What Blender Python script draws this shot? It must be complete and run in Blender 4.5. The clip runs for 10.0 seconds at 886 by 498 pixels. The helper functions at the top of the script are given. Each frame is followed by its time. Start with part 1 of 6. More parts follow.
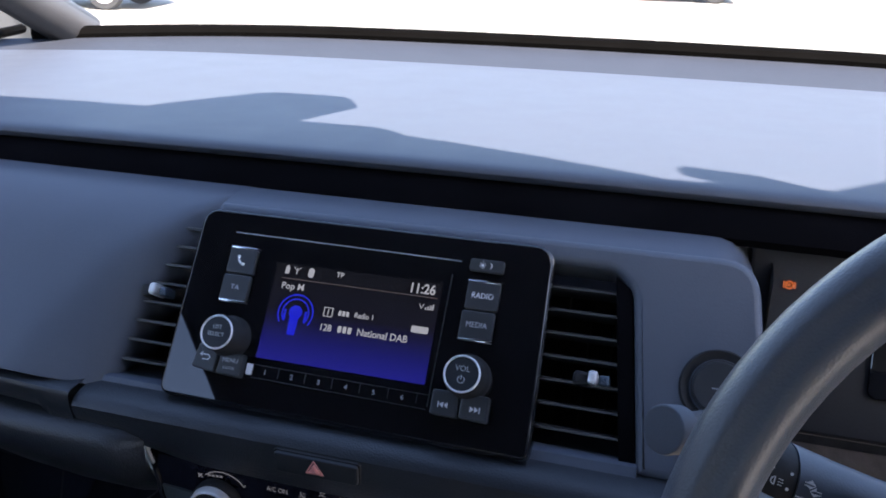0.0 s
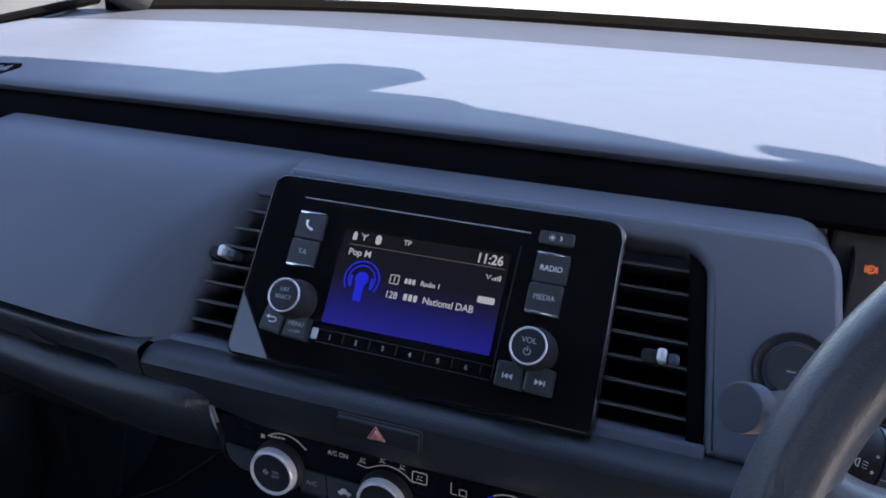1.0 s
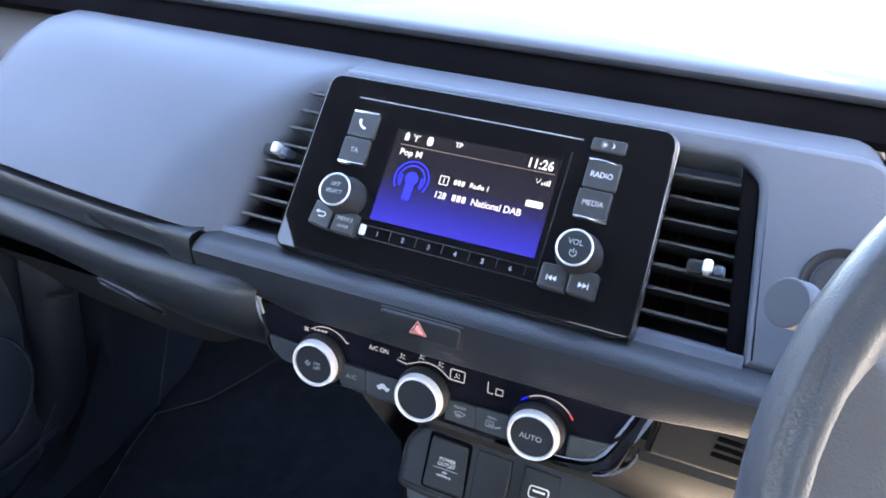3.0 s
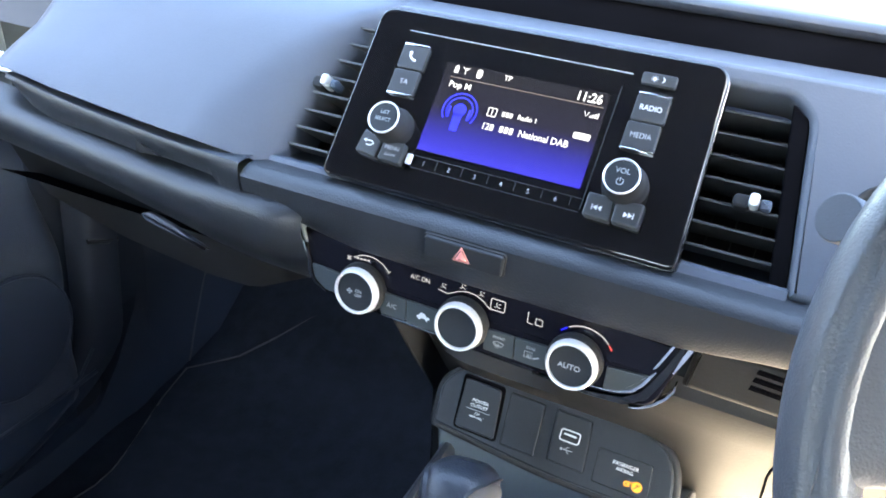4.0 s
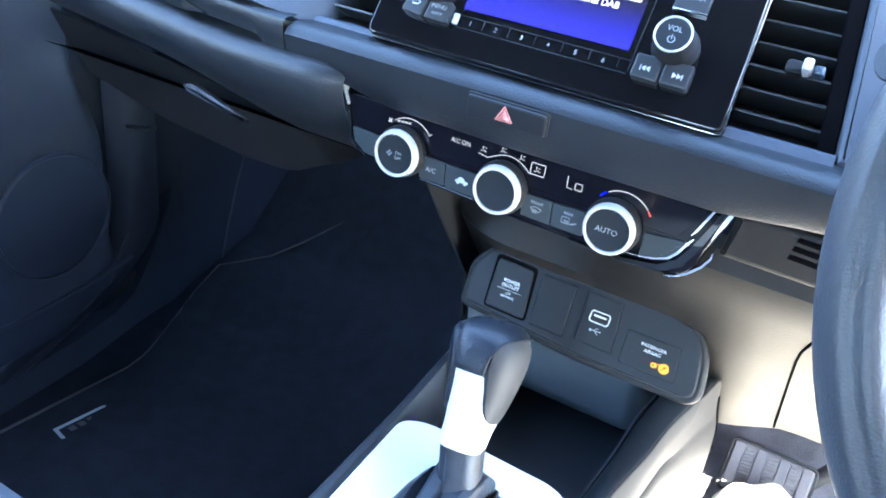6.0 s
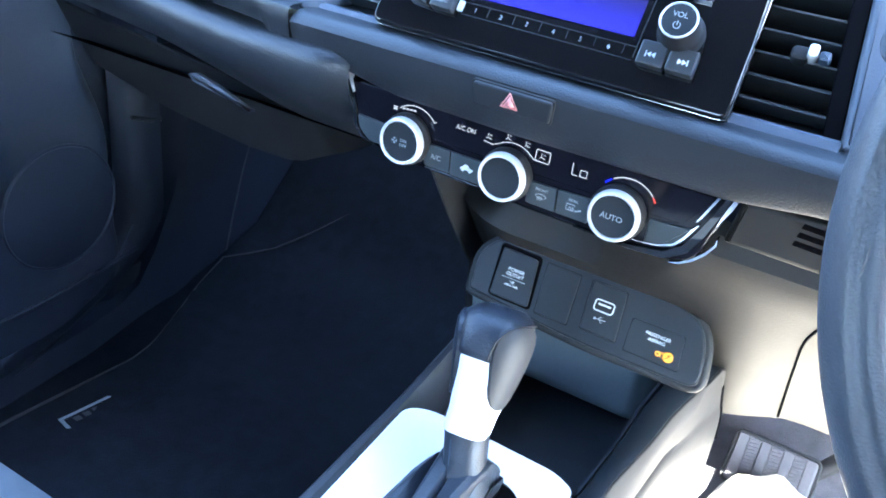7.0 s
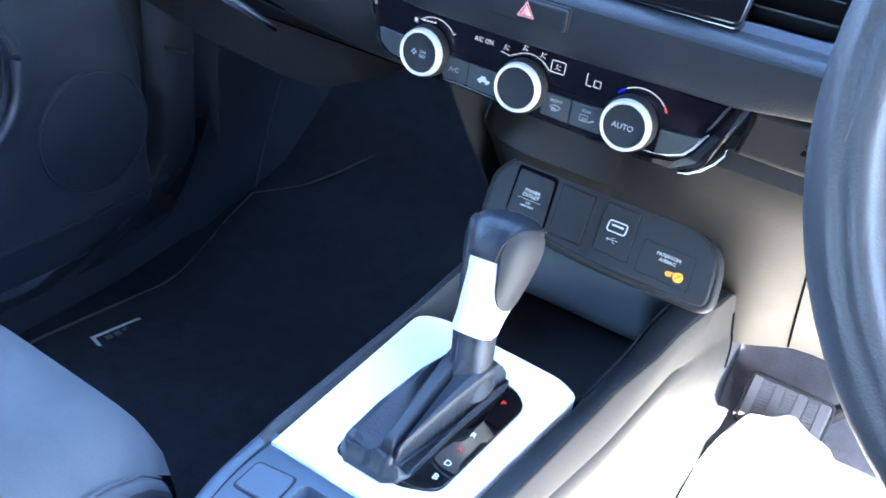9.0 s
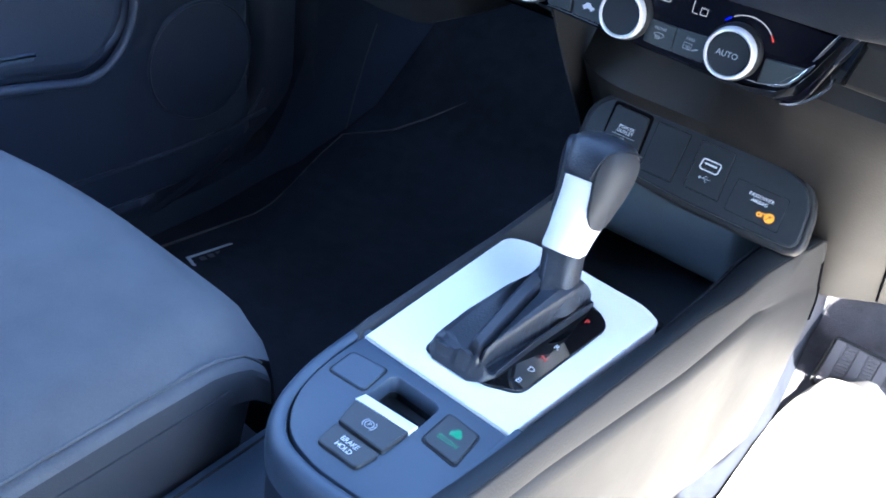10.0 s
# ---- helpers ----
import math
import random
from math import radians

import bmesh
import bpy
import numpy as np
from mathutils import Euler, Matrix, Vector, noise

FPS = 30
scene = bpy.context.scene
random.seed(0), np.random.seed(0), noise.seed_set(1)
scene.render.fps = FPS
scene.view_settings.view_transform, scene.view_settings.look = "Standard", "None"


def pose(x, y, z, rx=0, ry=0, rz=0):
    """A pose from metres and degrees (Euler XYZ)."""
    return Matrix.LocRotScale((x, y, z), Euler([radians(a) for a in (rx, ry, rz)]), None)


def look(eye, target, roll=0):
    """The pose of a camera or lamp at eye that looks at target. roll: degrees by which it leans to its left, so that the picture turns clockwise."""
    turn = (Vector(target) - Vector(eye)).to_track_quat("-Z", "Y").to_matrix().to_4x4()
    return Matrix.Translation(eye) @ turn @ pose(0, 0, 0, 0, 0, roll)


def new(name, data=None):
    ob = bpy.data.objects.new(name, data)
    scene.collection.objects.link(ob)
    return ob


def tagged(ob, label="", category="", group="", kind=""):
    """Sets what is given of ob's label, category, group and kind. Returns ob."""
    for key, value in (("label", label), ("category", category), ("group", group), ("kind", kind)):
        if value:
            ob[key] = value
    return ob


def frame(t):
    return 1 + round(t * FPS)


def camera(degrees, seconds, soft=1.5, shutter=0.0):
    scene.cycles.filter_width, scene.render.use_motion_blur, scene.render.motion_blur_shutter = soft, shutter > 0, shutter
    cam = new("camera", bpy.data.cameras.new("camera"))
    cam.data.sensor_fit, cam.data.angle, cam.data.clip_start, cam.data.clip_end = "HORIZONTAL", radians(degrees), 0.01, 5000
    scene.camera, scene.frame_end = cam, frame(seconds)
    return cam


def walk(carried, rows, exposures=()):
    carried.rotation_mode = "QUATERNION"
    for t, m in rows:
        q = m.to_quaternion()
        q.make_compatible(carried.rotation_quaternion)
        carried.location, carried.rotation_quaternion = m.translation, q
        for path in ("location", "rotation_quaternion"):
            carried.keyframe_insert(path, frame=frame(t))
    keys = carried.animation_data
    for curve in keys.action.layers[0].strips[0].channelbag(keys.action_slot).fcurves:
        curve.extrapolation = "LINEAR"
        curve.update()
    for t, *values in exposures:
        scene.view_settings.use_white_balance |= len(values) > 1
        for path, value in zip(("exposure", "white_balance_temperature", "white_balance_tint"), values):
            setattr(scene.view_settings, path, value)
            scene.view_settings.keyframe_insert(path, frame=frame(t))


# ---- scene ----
cam = camera(55.8, 10.0, soft=1.8)
PATH = [
    (0, (0.1926, -0.5002, 0.9023), (-0.3301, 1.3046, 0.2172), 1.18),
    (0.5, (0.1847, -0.5046, 0.8995), (-0.4139, 1.2667, 0.1896), 1.17),
    (1, (0.1828, -0.5022, 0.8912), (-0.4541, 1.2508, 0.1692), 1.86),
    (1.5, (0.183, -0.5056, 0.8875), (-0.4623, 1.2423, 0.1603), 2.73),
    (2, (0.1841, -0.5079, 0.8827), (-0.4741, 1.2197, 0.1197), 2.98),
    (2.5, (0.1843, -0.5117, 0.8729), (-0.4905, 1.1906, 0.0687), 3.51),
    (4, (0.1848, -0.5469, 0.8205), (-0.5629, 1.1093, -0.0148), 5.78),
    (4.5, (0.1873, -0.5543, 0.8021), (-0.5606, 1.0747, -0.0849), 6.64),
    (5, (0.1907, -0.5606, 0.7856), (-0.5615, 1.0504, -0.1303), 7.5),
    (5.5, (0.193, -0.5663, 0.7761), (-0.5676, 1.0246, -0.1676), 7.85),
    (7, (0.1963, -0.5742, 0.7647), (-0.5731, 0.9978, -0.2033), 8.0),
    (7.5, (0.1973, -0.5751, 0.7658), (-0.5761, 0.9918, -0.2071), 7.88),
    (8, (0.2045, -0.5785, 0.7592), (-0.5703, 0.9851, -0.218), 8.07),
    (8.5, (0.2197, -0.5819, 0.7507), (-0.5572, 0.9662, -0.2491), 8.24),
    (9, (0.2281, -0.5948, 0.7388), (-0.5781, 0.9072, -0.3071), 8.69),
    (9.5, (0.2356, -0.6105, 0.7282), (-0.6163, 0.8399, -0.3538), 8.98),
    (10, (0.2402, -0.6316, 0.7148), (-0.6763, 0.7446, -0.4104), 9.47),
]
EXPOSURES = [(0.0, 2.86, 6400, 19), (1.9, 3.28, 6400, 21), (2.5, 4.32, 6750, 19), (4.0, 5.36, 7250, 10), (4.6, 5.42, 6650, 8), (5.3, 5.46, 6100, 7), (7.0, 5.52, 5650, 6), (8.2, 5.50, 5550, 8), (9.2, 5.30, 5650, 10), (10.0, 4.72, 5650, 11)]
walk(cam, [(t, look(eye, target, roll)) for t, eye, target, roll in PATH], EXPOSURES)

# ---------------------------------------------------------------- light
SUN_WAY = Vector((0.77, -0.85, 1.0)).normalized()      # towards the sun
world = bpy.data.worlds.new("sky")
scene.world = world
world.use_nodes = True
wn = world.node_tree.nodes
sky = wn.new("ShaderNodeTexSky")
sky.sky_type, sky.sun_disc = 'NISHITA', False
sky.sun_elevation = math.asin(SUN_WAY.z)
sky.sun_rotation = math.atan2(SUN_WAY.x, SUN_WAY.y)
wn["Background"].inputs["Strength"].default_value = 0.105
world.node_tree.links.new(sky.outputs[0], wn["Background"].inputs["Color"])
sun_data = bpy.data.lights.new("sun", 'SUN')
sun_data.energy, sun_data.angle, sun_data.color = 5.0, radians(0.55), (1.0, 0.90, 0.76)
sun = new("sun", sun_data)
sun.matrix_world = look(SUN_WAY * 20, (0, 0, 0))

# ---------------------------------------------------------------- materials
def shade(name, base, rough=0.5, metal=0.0, grain=0.0, grain_scale=900.0, vary=0.15, vary_scale=18.0, kind="noise", coat=0.0, spec=0.5, grain_dist=0.0006, rvar=0.07):
    """A surface with a base colour that wanders at two scales, and a fine relief."""
    m = bpy.data.materials.new(name)
    m.use_nodes = True
    nt = m.node_tree
    n, l = nt.nodes, nt.links
    b = n["Principled BSDF"]
    b.inputs["Roughness"].default_value = rough
    b.inputs["Metallic"].default_value = metal
    b.inputs["Specular IOR Level"].default_value = spec
    b.inputs["Coat Weight"].default_value = coat
    tc = n.new("ShaderNodeTexCoord")
    big = n.new("ShaderNodeTexNoise")
    big.inputs["Scale"].default_value, big.inputs["Detail"].default_value = vary_scale, 6
    l.new(tc.outputs["Object"], big.inputs["Vector"])
    fine = n.new("ShaderNodeTexNoise")
    fine.inputs["Scale"].default_value, fine.inputs["Detail"].default_value = grain_scale * 0.5, 3
    l.new(tc.outputs["Object"], fine.inputs["Vector"])
    mixf = n.new("ShaderNodeMath"); mixf.operation = 'MULTIPLY_ADD'
    l.new(fine.outputs["Fac"], mixf.inputs[0]); mixf.inputs[1].default_value = 0.35
    l.new(big.outputs["Fac"], mixf.inputs[2])
    ramp = n.new("ShaderNodeMapRange")
    ramp.inputs["From Min"].default_value, ramp.inputs["From Max"].default_value = 0.4, 1.0
    ramp.inputs["To Min"].default_value, ramp.inputs["To Max"].default_value = 1 - vary, 1 + vary
    l.new(mixf.outputs[0], ramp.inputs["Value"])
    col = n.new("ShaderNodeMix"); col.data_type, col.blend_type = 'RGBA', 'MULTIPLY'
    col.inputs[0].default_value = 1.0
    col.inputs[6].default_value = (*base, 1)
    l.new(ramp.outputs[0], col.inputs[7])
    l.new(col.outputs[2], b.inputs["Base Color"])
    rr = n.new("ShaderNodeMapRange")
    rr.inputs["To Min"].default_value, rr.inputs["To Max"].default_value = max(rough - rvar, 0.02), min(rough + rvar, 1)
    l.new(big.outputs["Fac"], rr.inputs["Value"])
    l.new(rr.outputs[0], b.inputs["Roughness"])
    if grain:
        if kind == "leather":
            g = n.new("ShaderNodeTexVoronoi"); g.feature = 'SMOOTH_F1'
            g.inputs["Scale"].default_value = grain_scale
            out = g.outputs["Distance"]
        else:
            g = n.new("ShaderNodeTexNoise")
            g.inputs["Scale"].default_value, g.inputs["Detail"].default_value = grain_scale, 2
            out = g.outputs["Fac"]
        l.new(tc.outputs["Object"], g.inputs["Vector"])
        bump = n.new("ShaderNodeBump")
        bump.inputs["Strength"].default_value, bump.inputs["Distance"].default_value = grain, grain_dist
        l.new(out, bump.inputs["Height"])
        l.new(bump.outputs[0], b.inputs["Normal"])
    return m


def glow(name, colour, strength):
    m = bpy.data.materials.new(name)
    m.use_nodes = True
    b = m.node_tree.nodes["Principled BSDF"]
    b.inputs["Base Color"].default_value = (0.01, 0.01, 0.01, 1)
    b.inputs["Emission Color"].default_value = (*colour, 1)
    b.inputs["Emission Strength"].default_value = strength
    return m


M_DASH = shade("dash_plastic", (0.042, 0.0515, 0.070), 0.58, grain=0.2, grain_scale=900, kind="leather", vary=0.08)
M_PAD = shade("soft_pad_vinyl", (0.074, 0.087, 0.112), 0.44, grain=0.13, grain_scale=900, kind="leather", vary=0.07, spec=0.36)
M_TRIM = shade("dark_trim_plastic", (0.044, 0.046, 0.051), 0.50, grain=0.3, grain_scale=900, vary=0.12, spec=0.3)
M_BAR = shade("grained_bar_plastic", (0.0160, 0.0195, 0.0250), 0.40, grain=0.35, grain_scale=800, kind="leather", vary=0.1, spec=0.5)
M_DEEP = shade("black_plastic", (0.019, 0.020, 0.022), 0.55, grain=0.2, grain_scale=600, vary=0.2, spec=0.25)
# Near-black for gaps and joints; elsewhere it puts recess shade into the colour.
M_BLACK = shade("gap_shade_black", (0.004, 0.004, 0.005), 0.95, vary=0.3, spec=0.0)
M_GLOSS = shade("piano_black", (0.006, 0.006, 0.007), 0.04, vary=0.2, spec=0.65)
for link in list(M_GLOSS.node_tree.links):
    if link.to_socket.name == "Roughness":
        M_GLOSS.node_tree.links.remove(link)
M_GLOSS.node_tree.nodes["Principled BSDF"].inputs["Roughness"].default_value = 0.02
M_KEY = shade("key_plastic", (0.030, 0.033, 0.037), 0.38, vary=0.1)
M_CHROME = shade("chrome", (0.75, 0.76, 0.78), 0.10, 1.0, vary=0.05)
M_DARK_CHROME = shade("dark_chrome", (0.20, 0.205, 0.22), 0.16, 1.0, vary=0.05)
M_SILVER = shade("satin_silver_paint", (0.91, 0.91, 0.90), 0.40, 0.0, vary=0.03, grain=0.05, grain_scale=1500)
M_WHITE = shade("white_print", (0.75, 0.76, 0.78), 0.5, vary=0.06)
M_GREY_PRINT = shade("grey_print", (0.38, 0.40, 0.42), 0.5, vary=0.06)
M_RED_PRINT = shade("red_print", (0.85, 0.34, 0.32), 0.45, vary=0.1)
M_KNOB_RING = shade("satin_ring", (0.70, 0.71, 0.72), 0.30, 0.35, vary=0.05)
M_LEATHER = shade("black_leather", (0.020, 0.0245, 0.034), 0.40, grain=0.35, grain_scale=700, kind="leather", vary=0.06, rvar=0.015)
M_WHEEL = shade("wheel_leather", (0.072, 0.077, 0.089), 0.36, grain=0.5, grain_scale=900, kind="leather", vary=0.10, grain_dist=0.00034)
M_FABRIC = shade("seat_fabric", (0.085, 0.092, 0.105), 0.85, grain=0.6, grain_scale=1300, vary=0.16, vary_scale=30)
M_FABRIC_DK = shade("seat_side_fabric", (0.022, 0.026, 0.034), 0.80, grain=0.6, grain_scale=1300, vary=0.15)
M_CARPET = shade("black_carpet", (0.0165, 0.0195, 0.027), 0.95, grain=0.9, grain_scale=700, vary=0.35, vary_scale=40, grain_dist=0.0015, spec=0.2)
# Paler copy of the black carpet; light bounced off the paper is in it.
M_CARPET_LIT = shade("bounce_lit_carpet", (0.085, 0.083, 0.094), 0.95, grain=0.9, grain_scale=700, vary=0.3, vary_scale=40, grain_dist=0.0015, spec=0.2)
M_PIPING = shade("mat_piping", (0.075, 0.073, 0.074), 0.85, grain=0.6, grain_scale=600)
M_PAPER = shade("cream_paper", (0.36, 0.335, 0.29), 0.7, grain=0.2, grain_scale=120, vary=0.03, grain_dist=0.002)
M_RUBBER = shade("pedal_rubber", (0.085, 0.083, 0.095), 0.7, grain=0.3, grain_scale=700)
M_CONSOLE = shade("console_panel", (0.052, 0.074, 0.106), 0.42, grain=0.15, grain_scale=900, vary=0.06)
M_FASCIA = shade("fascia_plastic", (0.0165, 0.0205, 0.0255), 0.46, grain=0.25, grain_scale=900, vary=0.08, spec=0.32)
M_CLIM_KEY = shade("climate_key_plastic", (0.040, 0.051, 0.056), 0.35, vary=0.08)
M_CHEEK = shade("grey_cheek_plastic", (0.032, 0.034, 0.038), 0.52, grain=0.15, grain_scale=900, vary=0.06, spec=0.35)
M_WINDOW = shade("smoked_display_window", (0.0055, 0.0055, 0.0095), 0.06, vary=0.1, spec=0.18, rvar=0.01)
M_STRIP = shade("defroster_plastic", (0.025, 0.030, 0.041), 0.72, grain=0.3, grain_scale=700, vary=0.15, spec=0.15)
M_SEAL = shade("black_rubber", (0.0018, 0.0018, 0.0018), 0.9, vary=0.3, spec=0.02)
M_TRAY = shade("tray_lining", (0.085, 0.110, 0.128), 0.55, grain=0.2, grain_scale=700, vary=0.10)
M_TRAY_MAT = shade("tray_rubber", (0.034, 0.040, 0.050), 0.45, grain=0.3, grain_scale=800, vary=0.12)
M_DOOR = shade("door_card_plastic", (0.024, 0.033, 0.054), 0.48, grain=0.3, grain_scale=700, kind="leather", vary=0.10)
M_FOOT = shade("footwell_plastic", (0.022, 0.028, 0.042), 0.55, grain=0.3, grain_scale=700, vary=0.15, spec=0.25)
M_KNEE = shade("knee_panel_plastic", (0.0222, 0.0212, 0.0202), 0.52, grain=0.3, grain_scale=700, kind="leather", vary=0.08, spec=0.3, grain_dist=0.0004)
M_HEAD = shade("headliner_cloth", (0.012, 0.012, 0.013), 0.95, grain=0.3, grain_scale=900, spec=0.0)
M_BODY = shade("body_paint", (0.30, 0.31, 0.33), 0.3, coat=0.5)
M_GROUND = shade("pale_concrete", (0.30, 0.285, 0.26), 0.9, grain=0.6, grain_scale=40, vary=0.2, vary_scale=0.7, grain_dist=0.01)
M_TYRE = shade("tyre_rubber", (0.02, 0.02, 0.02), 0.8)
M_CAR_BEIGE = shade("beige_car_paint", (0.26, 0.24, 0.19), 0.35, coat=0.5)
M_CAR_DARK = shade("dark_car_paint", (0.04, 0.045, 0.05), 0.3, coat=0.6)
M_SCREEN_TXT = glow("screen_text", (0.92, 0.95, 1.0), 0.05)
M_SCREEN_LINE = glow("screen_line", (0.25, 0.18, 0.15), 0.03)
M_BLUE = glow("blue_mark", (0.0, 0.0, 1.0), 0.07)
M_LCD = glow("climate_digits", (0.9, 0.92, 1.0), 0.022)
M_LCD_RED = glow("climate_red", (1.0, 0.08, 0.06), 0.04)
M_AMBER = glow("amber_lamp", (1.0, 0.42, 0.02), 0.06)
M_ORANGE = glow("orange_lamp", (1.0, 0.22, 0.04), 0.06)
M_GREEN = glow("green_lamp", (0.02, 0.75, 0.50), 0.022)
M_LAMP_RED = glow("red_lamp", (0.9, 0.05, 0.04), 0.03)

M_SCREEN = bpy.data.materials.new("lcd_screen")
M_SCREEN.use_nodes = True
_n, _l = M_SCREEN.node_tree.nodes, M_SCREEN.node_tree.links
_b = _n["Principled BSDF"]
_b.inputs["Base Color"].default_value, _b.inputs["Roughness"].default_value = (0.008, 0.008, 0.009, 1), 0.12
_tc, _sep, _rp = _n.new("ShaderNodeTexCoord"), _n.new("ShaderNodeSeparateXYZ"), _n.new("ShaderNodeValToRGB")
_mr = _n.new("ShaderNodeMapRange")
_mr.inputs["From Min"].default_value, _mr.inputs["From Max"].default_value = -0.033, 0.033
_l.new(_tc.outputs["Object"], _sep.inputs[0]); _l.new(_sep.outputs["Y"], _mr.inputs["Value"]); _l.new(_mr.outputs[0], _rp.inputs[0])
_l.new(_rp.outputs[0], _b.inputs["Emission Color"])
_b.inputs["Emission Strength"].default_value = 0.05
_e = _rp.color_ramp.elements
_e[0].position, _e[0].color = 0.0, (0.035, 0.035, 0.55, 1)
_e[1].position, _e[1].color = 1.0, (0.012, 0.012, 0.014, 1)
_x = _e.new(0.20); _x.color = (0.024, 0.024, 0.33, 1)
_x = _e.new(0.38); _x.color = (0.020, 0.019, 0.12, 1)
_x = _e.new(0.52); _x.color = (0.015, 0.014, 0.028, 1)

M_GLASS = bpy.data.materials.new("window_glass")
M_GLASS.use_nodes = True
_n, _l = M_GLASS.node_tree.nodes, M_GLASS.node_tree.links
_n.remove(_n["Principled BSDF"])
_t, _g, _mx, _f = _n.new("ShaderNodeBsdfTransparent"), _n.new("ShaderNodeBsdfGlossy"), _n.new("ShaderNodeMixShader"), _n.new("ShaderNodeLayerWeight")
_p, _q = _n.new("ShaderNodeMath"), _n.new("ShaderNodeMath")
_t.inputs[0].default_value, _g.inputs["Roughness"].default_value = (0.93, 0.96, 0.95, 1), 0.01
_f.inputs[0].default_value = 0.5
_p.operation, _q.operation = 'POWER', 'MULTIPLY_ADD'
_p.inputs[1].default_value, _q.inputs[1].default_value, _q.inputs[2].default_value = 5.0, 0.9, 0.06
_l.new(_f.outputs["Facing"], _p.inputs[0]); _l.new(_p.outputs[0], _q.inputs[0])
_l.new(_q.outputs[0], _mx.inputs[0]); _l.new(_t.outputs[0], _mx.inputs[1]); _l.new(_g.outputs[0], _mx.inputs[2])
_l.new(_mx.outputs[0], _n["Material Output"].inputs["Surface"])


# ---------------------------------------------------------------- shape helpers
def thing(name, at=(0, 0, 0), label="", category="", group="", kind=""):
    ob = new(name)
    ob.location = at
    ob.empty_display_size = 0.02
    return tagged(ob, label, category, group, kind)


def part(name, bm, material, parent=None, label="", m=None, smooth=True):
    """Links a bmesh as one mesh object under a thing or a part; m is its pose in the world."""
    me = bpy.data.meshes.new(name)
    bmesh.ops.recalc_face_normals(bm, faces=bm.faces)
    bm.to_mesh(me)
    bm.free()
    me.materials.append(material)
    if smooth:
        for p in me.polygons:
            p.use_smooth = True
        me.set_sharp_from_angle(angle=radians(38))
        for p in me.polygons:
            if len(p.vertices) > 6:
                p.use_smooth = False
    ob = new(name, me)
    if m is not None:
        ob.matrix_world = m
    if parent is not None:
        ob.parent = parent
        up = parent.matrix_basis.copy()
        if parent.parent is not None:
            up = parent.parent.matrix_basis @ parent.matrix_parent_inverse @ up
        ob.matrix_parent_inverse = up.inverted()
    return tagged(ob, label)


def frame_at(x, y, z, tilt):
    """A pose whose local x is across, y up the face, z out of the face; tilt: degrees by which the face leans back."""
    a = radians(tilt)
    return Matrix(((1, 0, 0, x), (0, math.sin(a), -math.cos(a), y), (0, math.cos(a), math.sin(a), z), (0, 0, 0, 1)))


def rrect(cx, cy, w, h, r, n=5):
    pts = []
    for k, (sx, sy) in enumerate(((1, 1), (-1, 1), (-1, -1), (1, -1))):
        for i in range(n + 1):
            a = radians(90 * k + 90 * i / n)
            pts.append((cx + sx * (w / 2 - r) + r * math.cos(a), cy + sy * (h / 2 - r) + r * math.sin(a)))
    return pts


def disc(cx, cy, r, n=40):
    return [(cx + r * math.cos(2 * math.pi * i / n), cy + r * math.sin(2 * math.pi * i / n)) for i in range(n)]


def round_poly(pts, r, n=5):
    """A polygon with its corners rounded; r: one radius or one for each corner."""
    out, k = [], len(pts)
    for i, p in enumerate(pts):
        rr = r[i] if isinstance(r, (list, tuple)) else r
        p, a, b = Vector(p), Vector(pts[i - 1]), Vector(pts[(i + 1) % k])
        if rr <= 0:
            out.append(tuple(p)); continue
        da, db = (a - p), (b - p)
        t = min(rr, da.length * 0.48, db.length * 0.48)
        s, e = p + da.normalized() * t, p + db.normalized() * t
        for j in range(n + 1):
            f = j / n
            q = s * (1 - f) ** 2 + p * 2 * f * (1 - f) + e * f * f
            out.append(tuple(q))
    return out


def inset(pts, d):
    """The outline moved inwards by d (counter-clockwise or clockwise alike)."""
    k = len(pts)
    area = sum(pts[i][0] * pts[(i + 1) % k][1] - pts[(i + 1) % k][0] * pts[i][1] for i in range(k))
    s = 1 if area > 0 else -1
    out = []
    for i in range(k):
        a, p, b = Vector(pts[i - 1]), Vector(pts[i]), Vector(pts[(i + 1) % k])
        n1, n2 = (p - a), (b - p)
        if n1.length < 1e-9: n1 = n2
        if n2.length < 1e-9: n2 = n1
        n1, n2 = Vector((-n1.y, n1.x)).normalized(), Vector((-n2.y, n2.x)).normalized()
        m = n1 + n2
        if m.length < 1e-6: m = n1
        m = m.normalized()
        out.append(tuple(p + m * (s * d / max(m.dot(n1), 0.5))))
    return out


def stack(loops, cap0=True, cap1=True, bm=None, closed=True):
    """A skin over loops of equal length."""
    bm = bm or bmesh.new()
    rows = [[bm.verts.new(p) for p in loop] for loop in loops]
    k = len(rows[0])
    for a, b in zip(rows, rows[1:]):
        for i in range(k if closed else k - 1):
            j = (i + 1) % k
            bm.faces.new((a[i], a[j], b[j], b[i]))
    if cap0 and closed: bm.faces.new(rows[0])
    if cap1 and closed: bm.faces.new(rows[-1])
    return bm


def prism(pts, z0, z1, bev=0.001, bm=None, steps=2):
    """An outline raised from z0 to z1 with a rounded upper edge."""
    loops = [[(x, y, z0) for x, y in pts]]
    bev = min(bev, abs(z1 - z0) * 0.9)
    s = 1 if z1 > z0 else -1
    if bev > 0:
        for i in range(steps + 1):
            a = radians(90 * i / steps)
            q = inset(pts, bev * (1 - math.cos(a))) if i else pts
            loops.append([(x, y, z1 - s * bev * (1 - math.sin(a))) for x, y in q])
    else:
        loops.append([(x, y, z1) for x, y in pts])
    return stack(loops, bm=bm)


